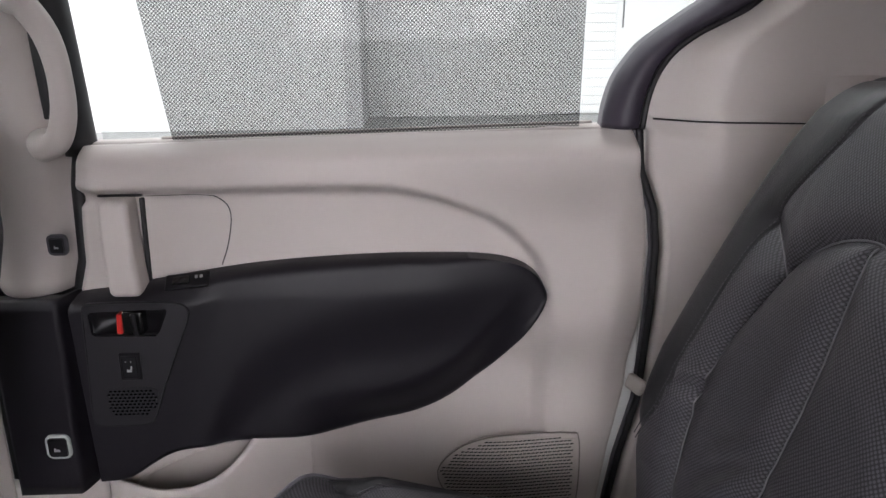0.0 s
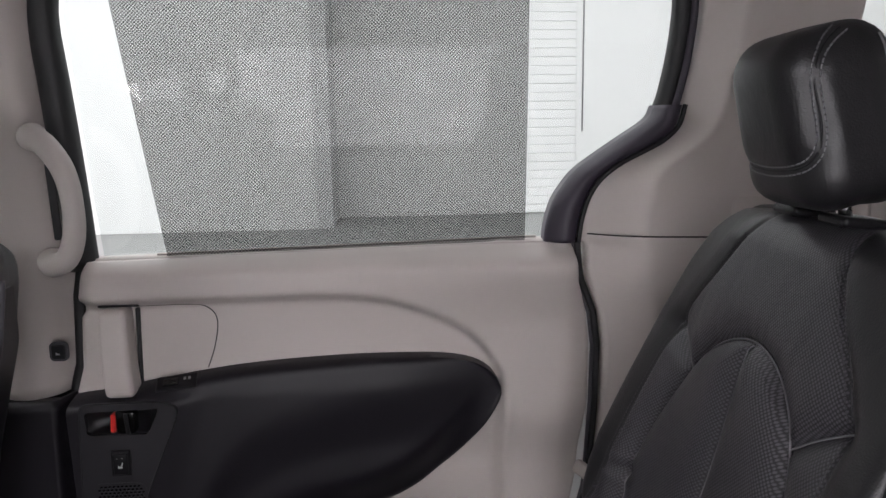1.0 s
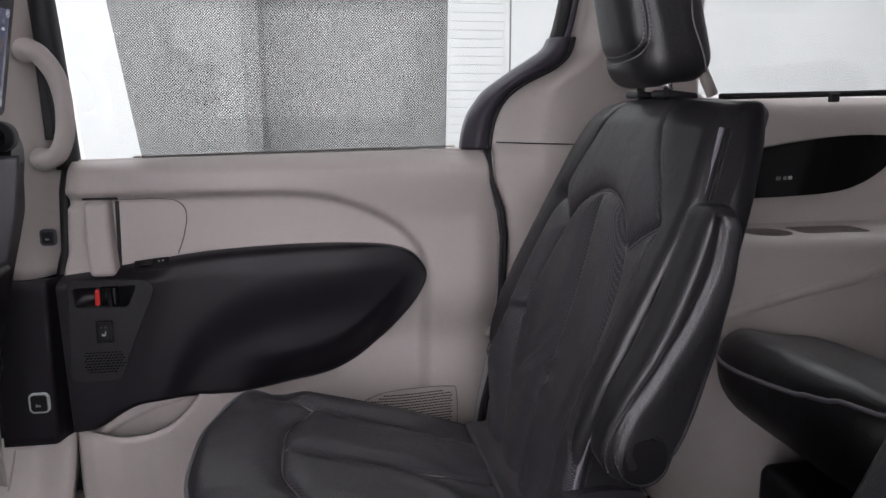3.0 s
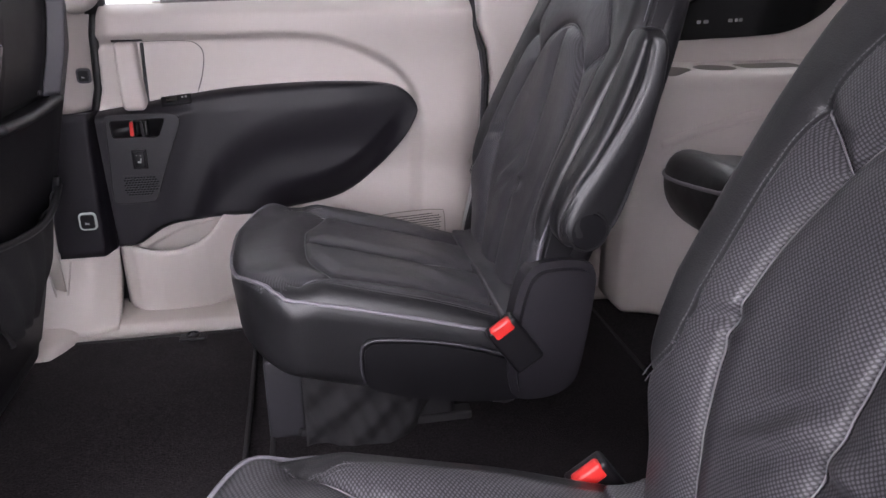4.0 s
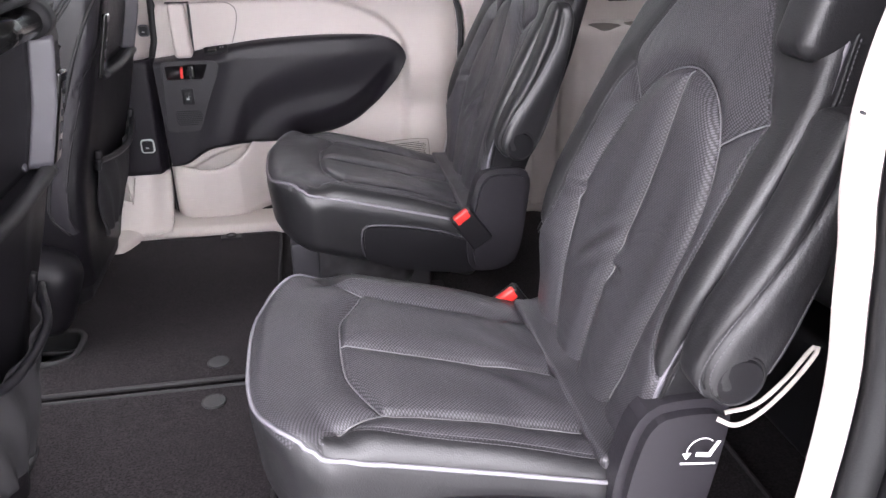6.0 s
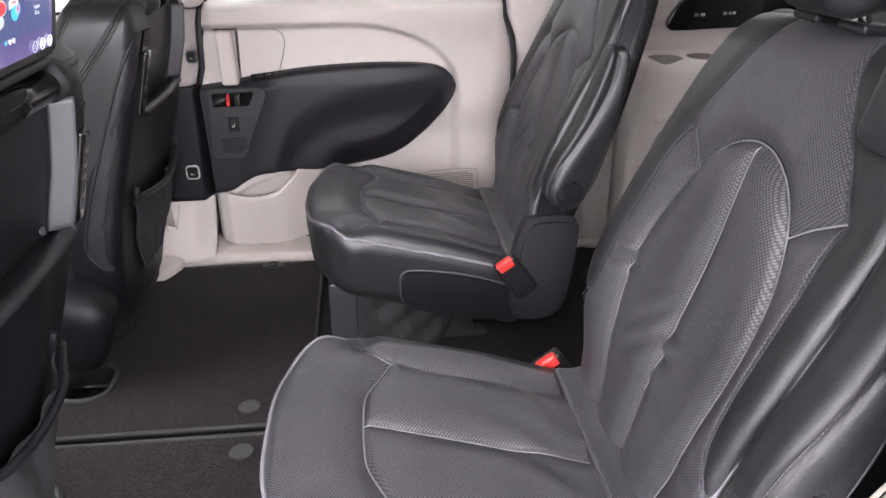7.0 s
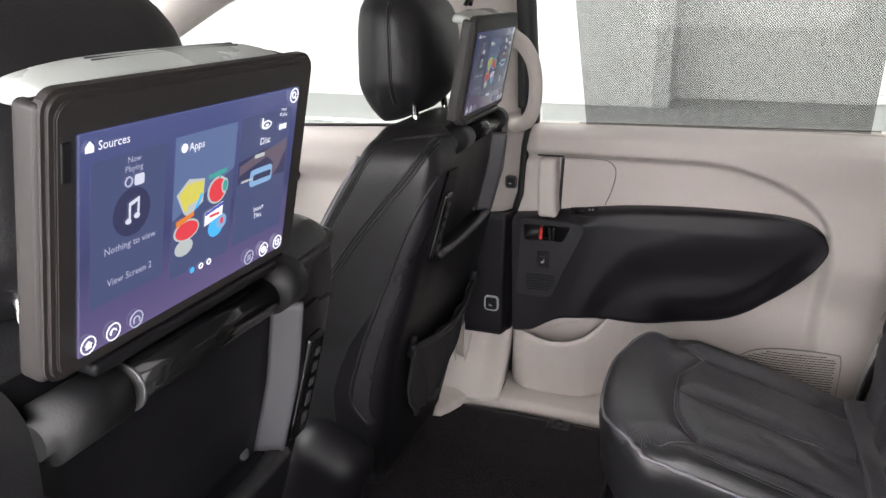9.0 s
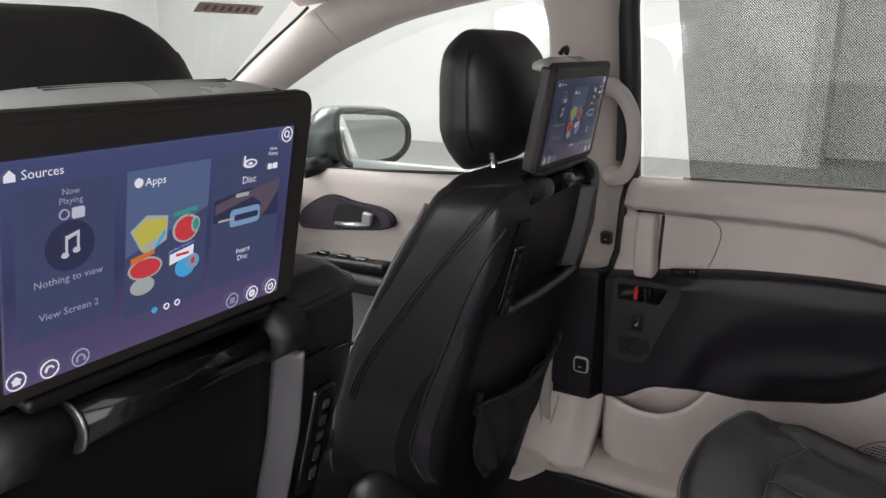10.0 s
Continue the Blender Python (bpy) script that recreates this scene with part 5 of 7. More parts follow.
def on_cushion(k, lift=0.0):
    """Points on the seat top over plan points k."""
    xb = plan_bow(k[:, 0], k[:, 1])
    z = 0.328 - 0.26 * (xb + 0.12) + 0.006 * np.cos(np.clip(k[:, 1] / 0.218, -1, 1) * np.pi / 2) - 0.021 * smooth_step((-0.10 - k[:, 0]) / 0.10) + cushion_height(k[:, 0], k[:, 1]) + front_corner(xb, k[:, 1])
    return np.stack([xb, CUSHION_MID + k[:, 1], z + lift], 1)


# backrest: half widths of the raised insert, of the perforated field and of the whole, by height
INSERT_Z, INSERT_W = [0.22, 0.28, 0.32, 0.36, 0.40, 0.44, 0.48, 0.52, 0.56, 0.602, 0.628, 0.648, 0.660, 0.666], [0.090, 0.105, 0.118, 0.127, 0.135, 0.142, 0.145, 0.140, 0.127, 0.105, 0.087, 0.064, 0.038, 0.012]
FIELD_Z, FIELD_W = [0.22, 0.37, 0.385, 0.41, 0.44, 0.56, 0.60, 0.64, 0.68, 0.72, 0.76, 0.80], [0.215, 0.215, 0.207, 0.192, 0.185, 0.180, 0.176, 0.168, 0.150, 0.118, 0.092, 0.070]
BACK_SEAMS = [rows_of(p, 70) for p in [
    [(-w, z) for w, z in zip(INSERT_W, INSERT_Z)] + [(w, z) for w, z in zip(INSERT_W[::-1], INSERT_Z[::-1])],
    [(0.0, 0.664), (0.0, 0.50), (0.0, 0.24)],
    *[[(sg * 0.105, 0.602), (sg * 0.135, 0.624), (sg * 0.166, 0.642)] for sg in (-1, 1)],
]]
BACK_EDGE = [rows_of([(sg * w, z) for w, z in zip(FIELD_W[1:], FIELD_Z[1:])], 70) for sg in (-1, 1)]


def back_width(z):
    return np.interp(z, [0.15, 0.28, 0.32, 0.36, 0.40, 0.44, 0.48, 0.64, 0.68, 0.72, 0.76, 0.80], [0.170, 0.190, 0.200, 0.212, 0.221, 0.228, 0.231, 0.229, 0.224, 0.211, 0.197, 0.180])


def back_x(z):
    return np.interp(z, [0.15, 0.28, 0.36, 0.44, 0.52, 0.56, 0.60, 0.64, 0.68, 0.72, 0.76, 0.80], [0.245, 0.262, 0.280, 0.306, 0.336, 0.349, 0.360, 0.370, 0.383, 0.398, 0.415, 0.434])


def back_wings(y, z):
    """How far the side bolsters stand out in front of the middle: forward low down, swept back at the shoulders."""
    k = np.interp(z, [0.24, 0.30, 0.36, 0.40, 0.48, 0.52, 0.56, 0.60, 0.64, 0.68, 0.78], [-0.006, 0.0, 0.013, 0.020, 0.022, 0.019, 0.013, 0.004, -0.006, -0.012, -0.014])
    return k * smooth_step((np.abs(y) - 0.07) / 0.14)


def back_height(y, z):
    """Padding of the backrest's front between its sunken seams; y from the middle."""
    p = np.stack([y, z], 1)
    d = np.min([dist_to(p, s) for s in BACK_SEAMS], axis=0)
    e = np.min([dist_to(p, s) for s in BACK_EDGE], axis=0)
    inside = smooth_step((dist_to(p, BACK_SEAMS[0]) - 0.0005) / 0.006) * (np.abs(y) < np.interp(z, INSERT_Z, INSERT_W)) * (z < 0.667)
    puff = 0.0090 * (1 - np.exp(-((d / 0.018) ** 2))) + 0.0066 * (1 - np.exp(-((d / 0.0044) ** 2))) + 0.0035 * (1 - np.exp(-((e / 0.0035) ** 2)))
    puff = puff + 0.005 * (1 - np.exp(-((e / 0.016) ** 2))) * (np.abs(y) > np.interp(z, FIELD_Z, FIELD_W))
    crease = 0.0062 * np.sin(z * 130 + y * 95) * np.exp(-(((z - 0.445 + 0.5 * y) / 0.034) ** 2)) * np.exp(-(((y - 0.045) / 0.030) ** 2))
    crease = crease + 0.0075 * np.sin(z * 150 + y * 40 + 1) * np.exp(-(((z - 0.415) / 0.030) ** 2)) * np.exp(-(((y + 0.018) / 0.020) ** 2))
    crease = crease + 0.0055 * np.sin(z * 190 + y * 30) * np.exp(-(((z - 0.462) / 0.022) ** 2)) * np.exp(-(((y - 0.155) / 0.022) ** 2))
    return puff + crease + 0.006 * inside * smooth_step((z - 0.42) / 0.2) - 0.013


def back_shape(v):
    x, y, z0 = v[:, 0].copy(), v[:, 1].copy(), v[:, 2].copy()
    z = 0.475 + z0
    y = y / 0.23 * back_width(z)
    face = smooth_step((-x - 0.002) / 0.028)
    m = face > 0
    add = np.zeros(len(v))
    add[m] = back_height(y[m], z[m])
    xx = back_x(z) + 0.0375 + x - face * (add + back_wings(y, z)) + face * 0.012 * smooth_step((z - 0.755) / 0.04)
    return np.stack([xx, BACK_MID + y, z - 0.012 * np.abs(y / 0.2) ** 2 * smooth_step((z - 0.7) / 0.1)], 1)


def back_pick(c):
    z = 0.475 + c[:, 2]
    on = (c[:, 0] < -0.022) & (np.abs(c[:, 1]) / 0.23 * back_width(z) < np.interp(z, FIELD_Z, FIELD_W))
    return np.where(on, 1, 0)


def on_back(k, lift=0.0):
    """Points on the backrest's front at (offset from the middle, height)."""
    z = k[:, 1]
    x = back_x(z) - back_height(k[:, 0], z) - back_wings(k[:, 0], z) + 0.012 * smooth_step((z - 0.755) / 0.04)
    return np.stack([x - lift, BACK_MID + k[:, 0], z], 1)


def beside(k, off):
    """A plan line shifted sideways by off."""
    t = np.gradient(k, axis=0)
    t /= np.maximum(np.linalg.norm(t, axis=1, keepdims=True), 1e-9)
    return k + off * np.stack([-t[:, 1], t[:, 0]], 1)


# captain headrest: its front panel wraps round both corners; lines on it are (way round from the middle, height)
HEAD_CORE, HEAD_R = (0.018, 0.033, 0.0465), 0.036
HEAD_PANEL = spline([(-0.118, 0.078), (-0.098, 0.070), (-0.082, 0.058), (-0.074, 0.040), (-0.0725, 0.010), (-0.070, -0.010), (-0.062, -0.025), (-0.045, -0.034), (0.0, -0.038), (0.045, -0.034), (0.062, -0.025), (0.070, -0.010), (0.0725, 0.010), (0.074, 0.040), (0.082, 0.058), (0.098, 0.070), (0.118, 0.078)], 120)
HEAD_SIDE = [(0.142, 0.064), (0.142, 0.040), (0.136, 0.010), (0.133, -0.012), (0.136, -0.038), (0.139, -0.060), (0.142, -0.072)]


def head_unroll(v):
    """The way round from the front's middle, in metres, of points on the headrest."""
    cx, cy, _ = HEAD_CORE
    turn = np.arctan2(np.maximum(np.abs(v[:, 1]) - cy, 0), np.maximum(-v[:, 0] - cx, 1e-6))
    s = np.where(v[:, 0] < -cx, np.minimum(np.abs(v[:, 1]), cy) + HEAD_R * turn, cy + HEAD_R * np.pi / 2 + v[:, 0] + cx)
    return np.sign(v[:, 1]) * s


def head_bend(v):
    """Taper and lean of the headrest."""
    t = v[:, 2] / 0.085
    bow = 0.006 * (v[:, 1] / 0.075) ** 2 * np.clip(-v[:, 0] / 0.05, 0, 1)
    x = v[:, 0] + 0.002 * t + bow
    y = v[:, 1] * (1 - 0.10 * np.clip(t, -1, 1))
    return np.stack([x, y, v[:, 2] - 0.012 * np.clip(v[:, 0] / 0.055, 0, 1) * np.clip(-t, 0, 1)], 1)


def head_shape(v):
    way = head_unroll(v)
    d = dist_to(np.stack([way, v[:, 2]], 1), HEAD_PANEL)
    rear = dist_to(np.stack([np.abs(way), v[:, 2]], 1), spline(HEAD_SIDE, 30))
    inside = (np.abs(way) < np.interp(v[:, 2], [-0.038, -0.034, -0.025, -0.01, 0.01, 0.04, 0.058, 0.07, 0.08], [0, 0.045, 0.062, 0.070, 0.0725, 0.074, 0.082, 0.098, 0.118])) & (v[:, 2] > -0.038)
    swell = 0.045 * inside * (1 - np.exp(-((d / 0.014) ** 2))) - 0.075 * np.exp(-((d / 0.0042) ** 2)) - 0.04 * np.exp(-((rear / 0.004) ** 2))
    v[:, :2] *= (1 + swell)[:, None]
    return head_bend(v)


def on_head(k, lift=0.0):
    """Points on the headrest at (way round, height)."""
    (cx, cy, cz), r = HEAD_CORE, HEAD_R + lift
    w = np.abs(k[:, 0])
    over = np.clip(np.abs(k[:, 1]) - cz, 0, HEAD_R * 0.98)
    flat = r * np.sqrt(1 - (over / HEAD_R) ** 2)
    turn = np.clip((w - cy) / HEAD_R, 0, np.pi / 2)
    x = -cx - flat * np.cos(turn) + np.maximum(w - cy - HEAD_R * np.pi / 2, 0)
    y = np.sign(k[:, 0]) * (np.minimum(w, cy) + flat * np.sin(turn))
    return head_bend(np.stack([x, y, k[:, 1]], 1))


ARM_Z = [0.388, 0.413, 0.434, 0.46, 0.483, 0.52, 0.551, 0.60, 0.65, 0.680]
ARM_FRONT = [0.286, 0.276, 0.277, 0.285, 0.294, 0.315, 0.331, 0.351, 0.369, 0.378]
ARM_REAR = [0.350, 0.360, 0.371, 0.381, 0.388, 0.399, 0.406, 0.415, 0.418, 0.410]


def arm_rest_shape(v):
    """The folded armrest: a padded wedge, broad at its pivot, narrower towards its tip."""
    z = 0.534 + v[:, 2]
    front, rear = np.interp(z, ARM_Z, ARM_FRONT), np.interp(z, ARM_Z, ARM_REAR)
    x = (front + rear) / 2 + v[:, 0] / 0.05 * (rear - front) / 2
    y = v[:, 1] * (1 - 0.10 * (v[:, 2] / 0.146 + 1) / 2)
    d = dist_to(np.stack([x, z], 1), ARM_SEAM)
    y = y + np.where(v[:, 1] < 0, 0.0045 * np.exp(-((d / 0.004) ** 2)) - 0.004 * np.exp(-(((d - 0.02) / 0.018) ** 2)), 0)
    return np.stack([x, -0.290 + y, z], 1)


ARM_SEAM = spline([(0.286, 0.406), (0.2815, 0.418), (0.285, 0.438), (0.302, 0.470), (0.330, 0.512), (0.362, 0.566), (0.384, 0.618), (0.391, 0.662)], 60)


def captain_seat(x, y, label, near=False):
    s = thing("captain_seat", label, "car seat", x, y, 0, group="second row seats")
    seat = put("cushion", block((0.45, 0.436, 0.15), 0.030, res=0.0038, shape=cushion_shape, mats=[LEATHER, LEATHER_PERF], pick=cushion_pick, name="cushion"), s, "black leather cushion with perforated top")
    # continuous pale tubes stand in for highlights on the leather folds
    for line in CUSHION_SEAMS:
        k = spline(line, 160)
        k = k[k[:, 0] < 0.225]
        put("seam_thread", tube(on_cushion(k, 0.0030), 0.0011, [THREAD_AND_GLINT], "seam_thread", sides=5), s)
    for line in CUSHION_EDGE:
        k = spline(line, 160)
        k = k[(k[:, 0] < 0.225) & (k[:, 0] > -0.130)]
        for off in (-0.0035, 0.0035):
            stitches(on_cushion(beside(k, off), 0.0002), THREAD, s, "stitching", length=0.0036, gap=0.0016, radius=0.0008)
    k = spline(BACK_SEAMS[0], 260)
    put("seam_thread", tube(on_back(k[k[:, 1] > 0.27], 0.0030), 0.0011, [THREAD_AND_GLINT], "seam_thread", sides=5), s)
    for line in BACK_SEAMS[1:]:
        k = spline(line, 140)
        put("seam_thread", tube(on_back(k[k[:, 1] > 0.27], 0.0030), 0.0010, [THREAD_AND_GLINT], "seam_thread", sides=5), s)
    for line in BACK_EDGE:
        k = spline(line, 200)
        k = k[k[:, 1] < 0.765]
        for off in (-0.0035, 0.0035):
            stitches(on_back(beside(k, off), 0.0002), THREAD, s, "stitching", length=0.0036, gap=0.0016, radius=0.0008)
    # piping round the cushion's upper edge
    e = [(plan_bow(np.array(-0.188), np.array(yy)).item(), yy) for yy in np.linspace(-0.216, 0.216, 60)]
    ring = np.array([(xx, -0.219) for xx in np.linspace(0.245, -0.10, 30)] + e + [(xx, 0.219) for xx in np.linspace(-0.10, 0.245, 30)])
    ring = spline(ring[::3], 110)
    zz = 0.327 - 0.26 * (ring[:, 0] + 0.12) - 0.020 * smooth_step((-0.10 - ring[:, 0]) / 0.10) - 0.006 + front_corner(ring[:, 0], ring[:, 1])
    put("piping", tube(snap(np.c_[ring[:, 0], CUSHION_MID + ring[:, 1], zz], (seat,), 0.0012), 0.0030, [PIPING], "piping", sides=8), s, "light grey piping")
    put("backrest", block((0.075, 0.46, 0.63), 0.016, res=0.0038, shape=back_shape, mats=[LEATHER, LEATHER_PERF], pick=back_pick, uv_axes=(1, 2), name="backrest"), s, "black leather backrest with perforated centre")
    for sgn in (-1, 1):
        zz = np.linspace(0.25, 0.755, 60)
        w = back_width(zz)
        x = back_x(zz) - back_wings(w, zz) + 0.006 + 0.012 * smooth_step((zz - 0.755) / 0.04)
        put("piping", tube(np.stack([x, BACK_MID + sgn * (w - 0.003), zz], 1), 0.0030, [PIPING], "piping", sides=8), s, "light grey piping")
        put("piping_groove", tube(np.stack([x + 0.006, BACK_MID + sgn * (w + 0.0005), zz], 1), 0.0022, [RUBBER], "piping_groove", sides=6), s)
        stitches(np.stack([x + 0.011, BACK_MID + sgn * (w + 0.0004), zz], 1), THREAD, s, length=0.0036, gap=0.0018, radius=0.0007)

    def shell(v):
        z = 0.475 + v[:, 2]
        return np.stack([back_x(z) + 0.062 + v[:, 0] - 0.010 * smooth_step((z - 0.72) / 0.06), BACK_MID + v[:, 1] / 0.24 * (back_width(z) + (0.006 + 0.012 * (v[:, 1] > 0)) * smooth_step((0.72 - z) / 0.1)), z], 1)

    put("back_shell", block((0.040, 0.48, 0.62), 0.016, res=0.03, shape=shell, mats=[DARK_HARD], name="back_shell"), s, "black plastic back shell")
    h = put("headrest", block((0.108, 0.138, 0.165), 0.036, res=0.006, shape=head_shape, mats=[LEATHER], name="headrest"), s, "black leather headrest", at=pose(0.428, -0.038, 0.889, 0, -15, 0))
    for sgn in (-1, 1):
        stitches(on_head(beside(HEAD_PANEL, sgn * 0.0042), -0.0012), THREAD_AND_GLINT, h, "seam_thread", length=0.004, gap=0.0015, radius=0.0009)
        side_line = spline(HEAD_SIDE, 30)
        put("side_seam", tube(on_head(side_line * np.array([sgn, 1]), -0.0020), 0.0011, [THREAD_AND_GLINT], "side_seam", sides=5), h)
        put("headrest_post", tube([(0.448, -0.030 + sgn * 0.042, 0.778), (0.436, -0.030 + sgn * 0.042, 0.84)], 0.006, [CHROME], "headrest_post", sides=12), s, "chrome headrest post")
        put("guide", block((0.046, 0.046, 0.010), 0.0045, res=0.01, mats=[DARK_HARD], name="guide"), s, at=pose(0.452, -0.030 + sgn * 0.042, 0.793, 0, 6, 0))
    put("panel_seam", tube(on_head(HEAD_PANEL, -0.0030), 0.0012, [RUBBER], "panel_seam", sides=5), h)
    a = put("armrest", block((0.100, 0.056, 0.292), 0.020, res=0.005, shape=arm_rest_shape, mats=[LEATHER], name="armrest"), s, "black leather armrest folded up")
    put("pivot_cap", cylinder(0.0265, 0.006, [DARK_HARD], at=(0.319, -0.3185, 0.414), turn=(90, 0, 0), bevel=0.002), a)
    put("pivot_ring", tube([(0.319 + 0.0285 * math.cos(q), -0.3170, 0.414 + 0.0285 * math.sin(q)) for q in np.linspace(0, 2 * np.pi, 32, endpoint=False)], 0.0022, [RUBBER], "pivot_ring", closed=True, up=(0, 1, 0)), a)
    # a double-stitched seam that climbs from the pivot to the tip, and one along the rear edge
    outer = lambda z: -0.290 - 0.0275 * (1 - 0.10 * ((z - 0.534) / 0.146 + 1) / 2)
    put("arm_seam", tube(np.stack([ARM_SEAM[:, 0], outer(ARM_SEAM[:, 1]) + 0.0038, ARM_SEAM[:, 1]], 1), 0.0012, [RUBBER], "arm_seam", sides=6, up=(0, 1, 0)), a)
    for off in (-0.0055, 0.0055):
        q = beside(ARM_SEAM, off)
        stitches(np.stack([q[:, 0], outer(q[:, 1]) - 0.0010, q[:, 1]], 1), THREAD, a, "seam_thread", length=0.0036, gap=0.0018, radius=0.0009)
    zz = np.linspace(0.415, 0.645, 50)
    for off, rad in ((0.010, 0.0010), (0.005, 0.0014)):
        pts = np.stack([np.interp(zz, ARM_Z, ARM_REAR) - off, outer(zz) + (0.0015 if off > 0.006 else 0.0055), zz], 1)
        if off > 0.006:
            stitches(pts, THREAD, a, "seam_thread", length=0.0036, gap=0.0018, radius=0.0008)
        else:
            put("arm_piping", tube(pts, rad, [RUBBER], "arm_piping", sides=6), a)
    if near:
        put("bolster_button", cylinder(0.008, 0.004, [DARK_HARD], at=(0.271, 0.140, 0.296), turn=(0, 75, 0), sides=20, bevel=0.001), s, "small black round button")
        put("shoulder_cover", block((0.092, 0.060, 0.130), 0.018, res=0.008, mats=[LEATHER], name="shoulder_cover"), s, "smooth black shoulder cover", at=pose(0.432, -0.212, 0.768, 0, 14, 0))
    # recliner cover and side shield
    rec = [(0.235, 0.13), (0.228, 0.22), (0.240, 0.300), (0.256, 0.334), (0.282, 0.347), (0.340, 0.345), (0.360, 0.325), (0.360, 0.28), (0.345, 0.165), (0.325, 0.128), (0.28, 0.115)]
    put("recliner_cover", plate(spline(rec, 44, True), 0.055, [BAND], "recliner_cover", at=-0.268, bevel=0.012), s, "black plastic recliner cover")
    sh = [(0.008, 0.170), (0.004, 0.222), (0.022, 0.240), (0.10, 0.232), (0.175, 0.214), (0.225, 0.196), (0.30, 0.18), (0.32, 0.14), (0.29, 0.115), (0.20, 0.112), (0.10, 0.128), (0.03, 0.150)]
    put("side_shield", plate(spline(sh, 50, True), 0.03, [DARK_HARD], "side_shield", at=-0.250, bevel=0.006), s)
    # grey tube paints the highlight along the shield's bevelled edge
    sp = spline(sh, 60, True)[:36]
    put("shield_edge", tube(np.stack([sp[:, 0], 0 * sp[:, 0] - 0.2500, sp[:, 1]], 1), 0.0022, [GREY_EDGE], "shield_edge", sides=6), s)
    # bar between cushion and backrest
    put("hinge_bar", block((0.056, 0.400, 0.020), 0.008, res=0.008, shape=lambda v: v + np.stack([0 * v[:, 0], 0 * v[:, 0], 0.003 * np.sin(v[:, 1] * 31) * np.sin(v[:, 0] * 40) - 0.006 * np.cos(v[:, 0] / 0.028 * 1.5)], 1), mats=[LEATHER_PERF], name="hinge_bar"), s, "dark flat band between cushion and backrest", at=pose(0.250, -0.032, 0.252, 0, -5, 0))
    # buckle on the inboard side
    b_y = 0.205 if near else -0.270
    bk = put("buckle", block((0.050, 0.026, 0.088), 0.006, res=0.01, mats=[DARK_HARD], name="buckle"), s, "black seat belt buckle", at=pose(0.242 if near else 0.233, b_y, 0.214 if near else 0.226, 0, -36, 0))
    put("release_button", block((0.036, 0.016, 0.022), 0.005, res=0.01, mats=[RED], name="release_button"), bk, "red release button", at=pose(0, -0.006, 0.036))
    # pedestal with cloth skirt
    put("pedestal", block((0.26, 0.30, 0.14), 0.01, res=0.03, mats=[SEAT_CLOTH], name="pedestal"), s, "dark grey cloth covered pedestal", at=pose(0.040, 0.02, 0.078))

    def drape(u, v):
        xx = -0.088 + (0.255 - 0.045 * (1 - v)) * u
        fold = 0.006 * np.sin(u * 9 + 4 * v) + 0.004 * np.sin(u * 17 - 12 * v) + 0.003 * np.abs(np.sin(u * 24 + 9 * v))
        return xx, -0.165 - 0.012 * (1 - v) * np.sin(u * np.pi) + fold + 0.05 * smooth_step((u - 0.8) / 0.2), 0.006 + 0.150 * v

    put("skirt", sheet(50, 20, drape, (0, 0.003, 0), [SEAT_CLOTH], "skirt"), s, "loose dark cloth skirt")
    put("front_bracket", block((0.062, 0.26, 0.15), 0.006, res=0.05, mats=[SIDE_GREY], name="front_bracket"), s, at=pose(-0.118, 0.0, 0.082))
    put("runner", block((0.30, 0.03, 0.02), 0.005, res=0.05, mats=[CARPET_EDGE], name="runner"), s, at=pose(0.05, -0.12, 0.015))
    return s


captain_seat(0.088, 0.560, "black leather captain seat with folded armrest beside the sliding door")
captain_seat(0.088, -0.248, "black leather captain seat with folded armrest by the open doorway", near=True)

# pull strap and fold symbol on the near seat, belt tab on the far one
loop_p = spline([(0.405, -0.545, 0.352), (0.420, -0.556, 0.350), (0.442, -0.560, 0.364), (0.470, -0.560, 0.394), (0.492, -0.560, 0.430), (0.494, -0.558, 0.440), (0.486, -0.558, 0.434), (0.466, -0.556, 0.400), (0.440, -0.554, 0.372), (0.412, -0.546, 0.360)], 50)
st = thing("pull_strap", "off-white fabric pull strap looped on the seat side", "strap", 0, 0, 0)
put("webbing", tube(loop_p, 0.0028, [STRAP], "webbing", sides=8, flat=0.22, up=(0.6, 0.2, -0.8)), st)
tab = thing("belt_tab", "small off-white plastic belt guide beside the seat", "belt guide", 0.396, 0.893, 0.356)
put("tab", block((0.012, 0.034, 0.022), 0.005, res=0.006, mats=[STRAP], name="tab"), tab, at=pose(0, 0, 0, 0, 25, 20))

# white fold symbol printed on the recliner cover of the near seat
icon = thing("fold_symbol", "white printed fold-flat symbol on the recliner cover", "symbol", 0.179, -0.5315, 0.044)
icon.scale = (0.85, 1.0, 0.85)
arc = [(0.262 + 0.020 * math.cos(a), -0.0006, 0.300 + 0.020 * math.sin(a)) for a in np.linspace(radians(45), radians(190), 20)]
put("arrow_arc", tube(arc, 0.0008, [WHITE_PRINT], "arrow_arc", sides=5), icon)
put("arrow_head", plate([(0.236, 0.298), (0.248, 0.298), (0.242, 0.288)], 0.001, [WHITE_PRINT], "arrow_head", at=-0.0012), icon)
put("seat_mark", plate([(0.255, 0.292), (0.276, 0.288), (0.288, 0.312), (0.283, 0.313), (0.273, 0.295), (0.256, 0.298)], 0.001, [WHITE_PRINT], "seat_mark", at=-0.0012), icon)
put("base_line", plate([(0.235, 0.281), (0.285, 0.275), (0.285, 0.277), (0.235, 0.284)], 0.001, [WHITE_PRINT], "base_line", at=-0.0012), icon)

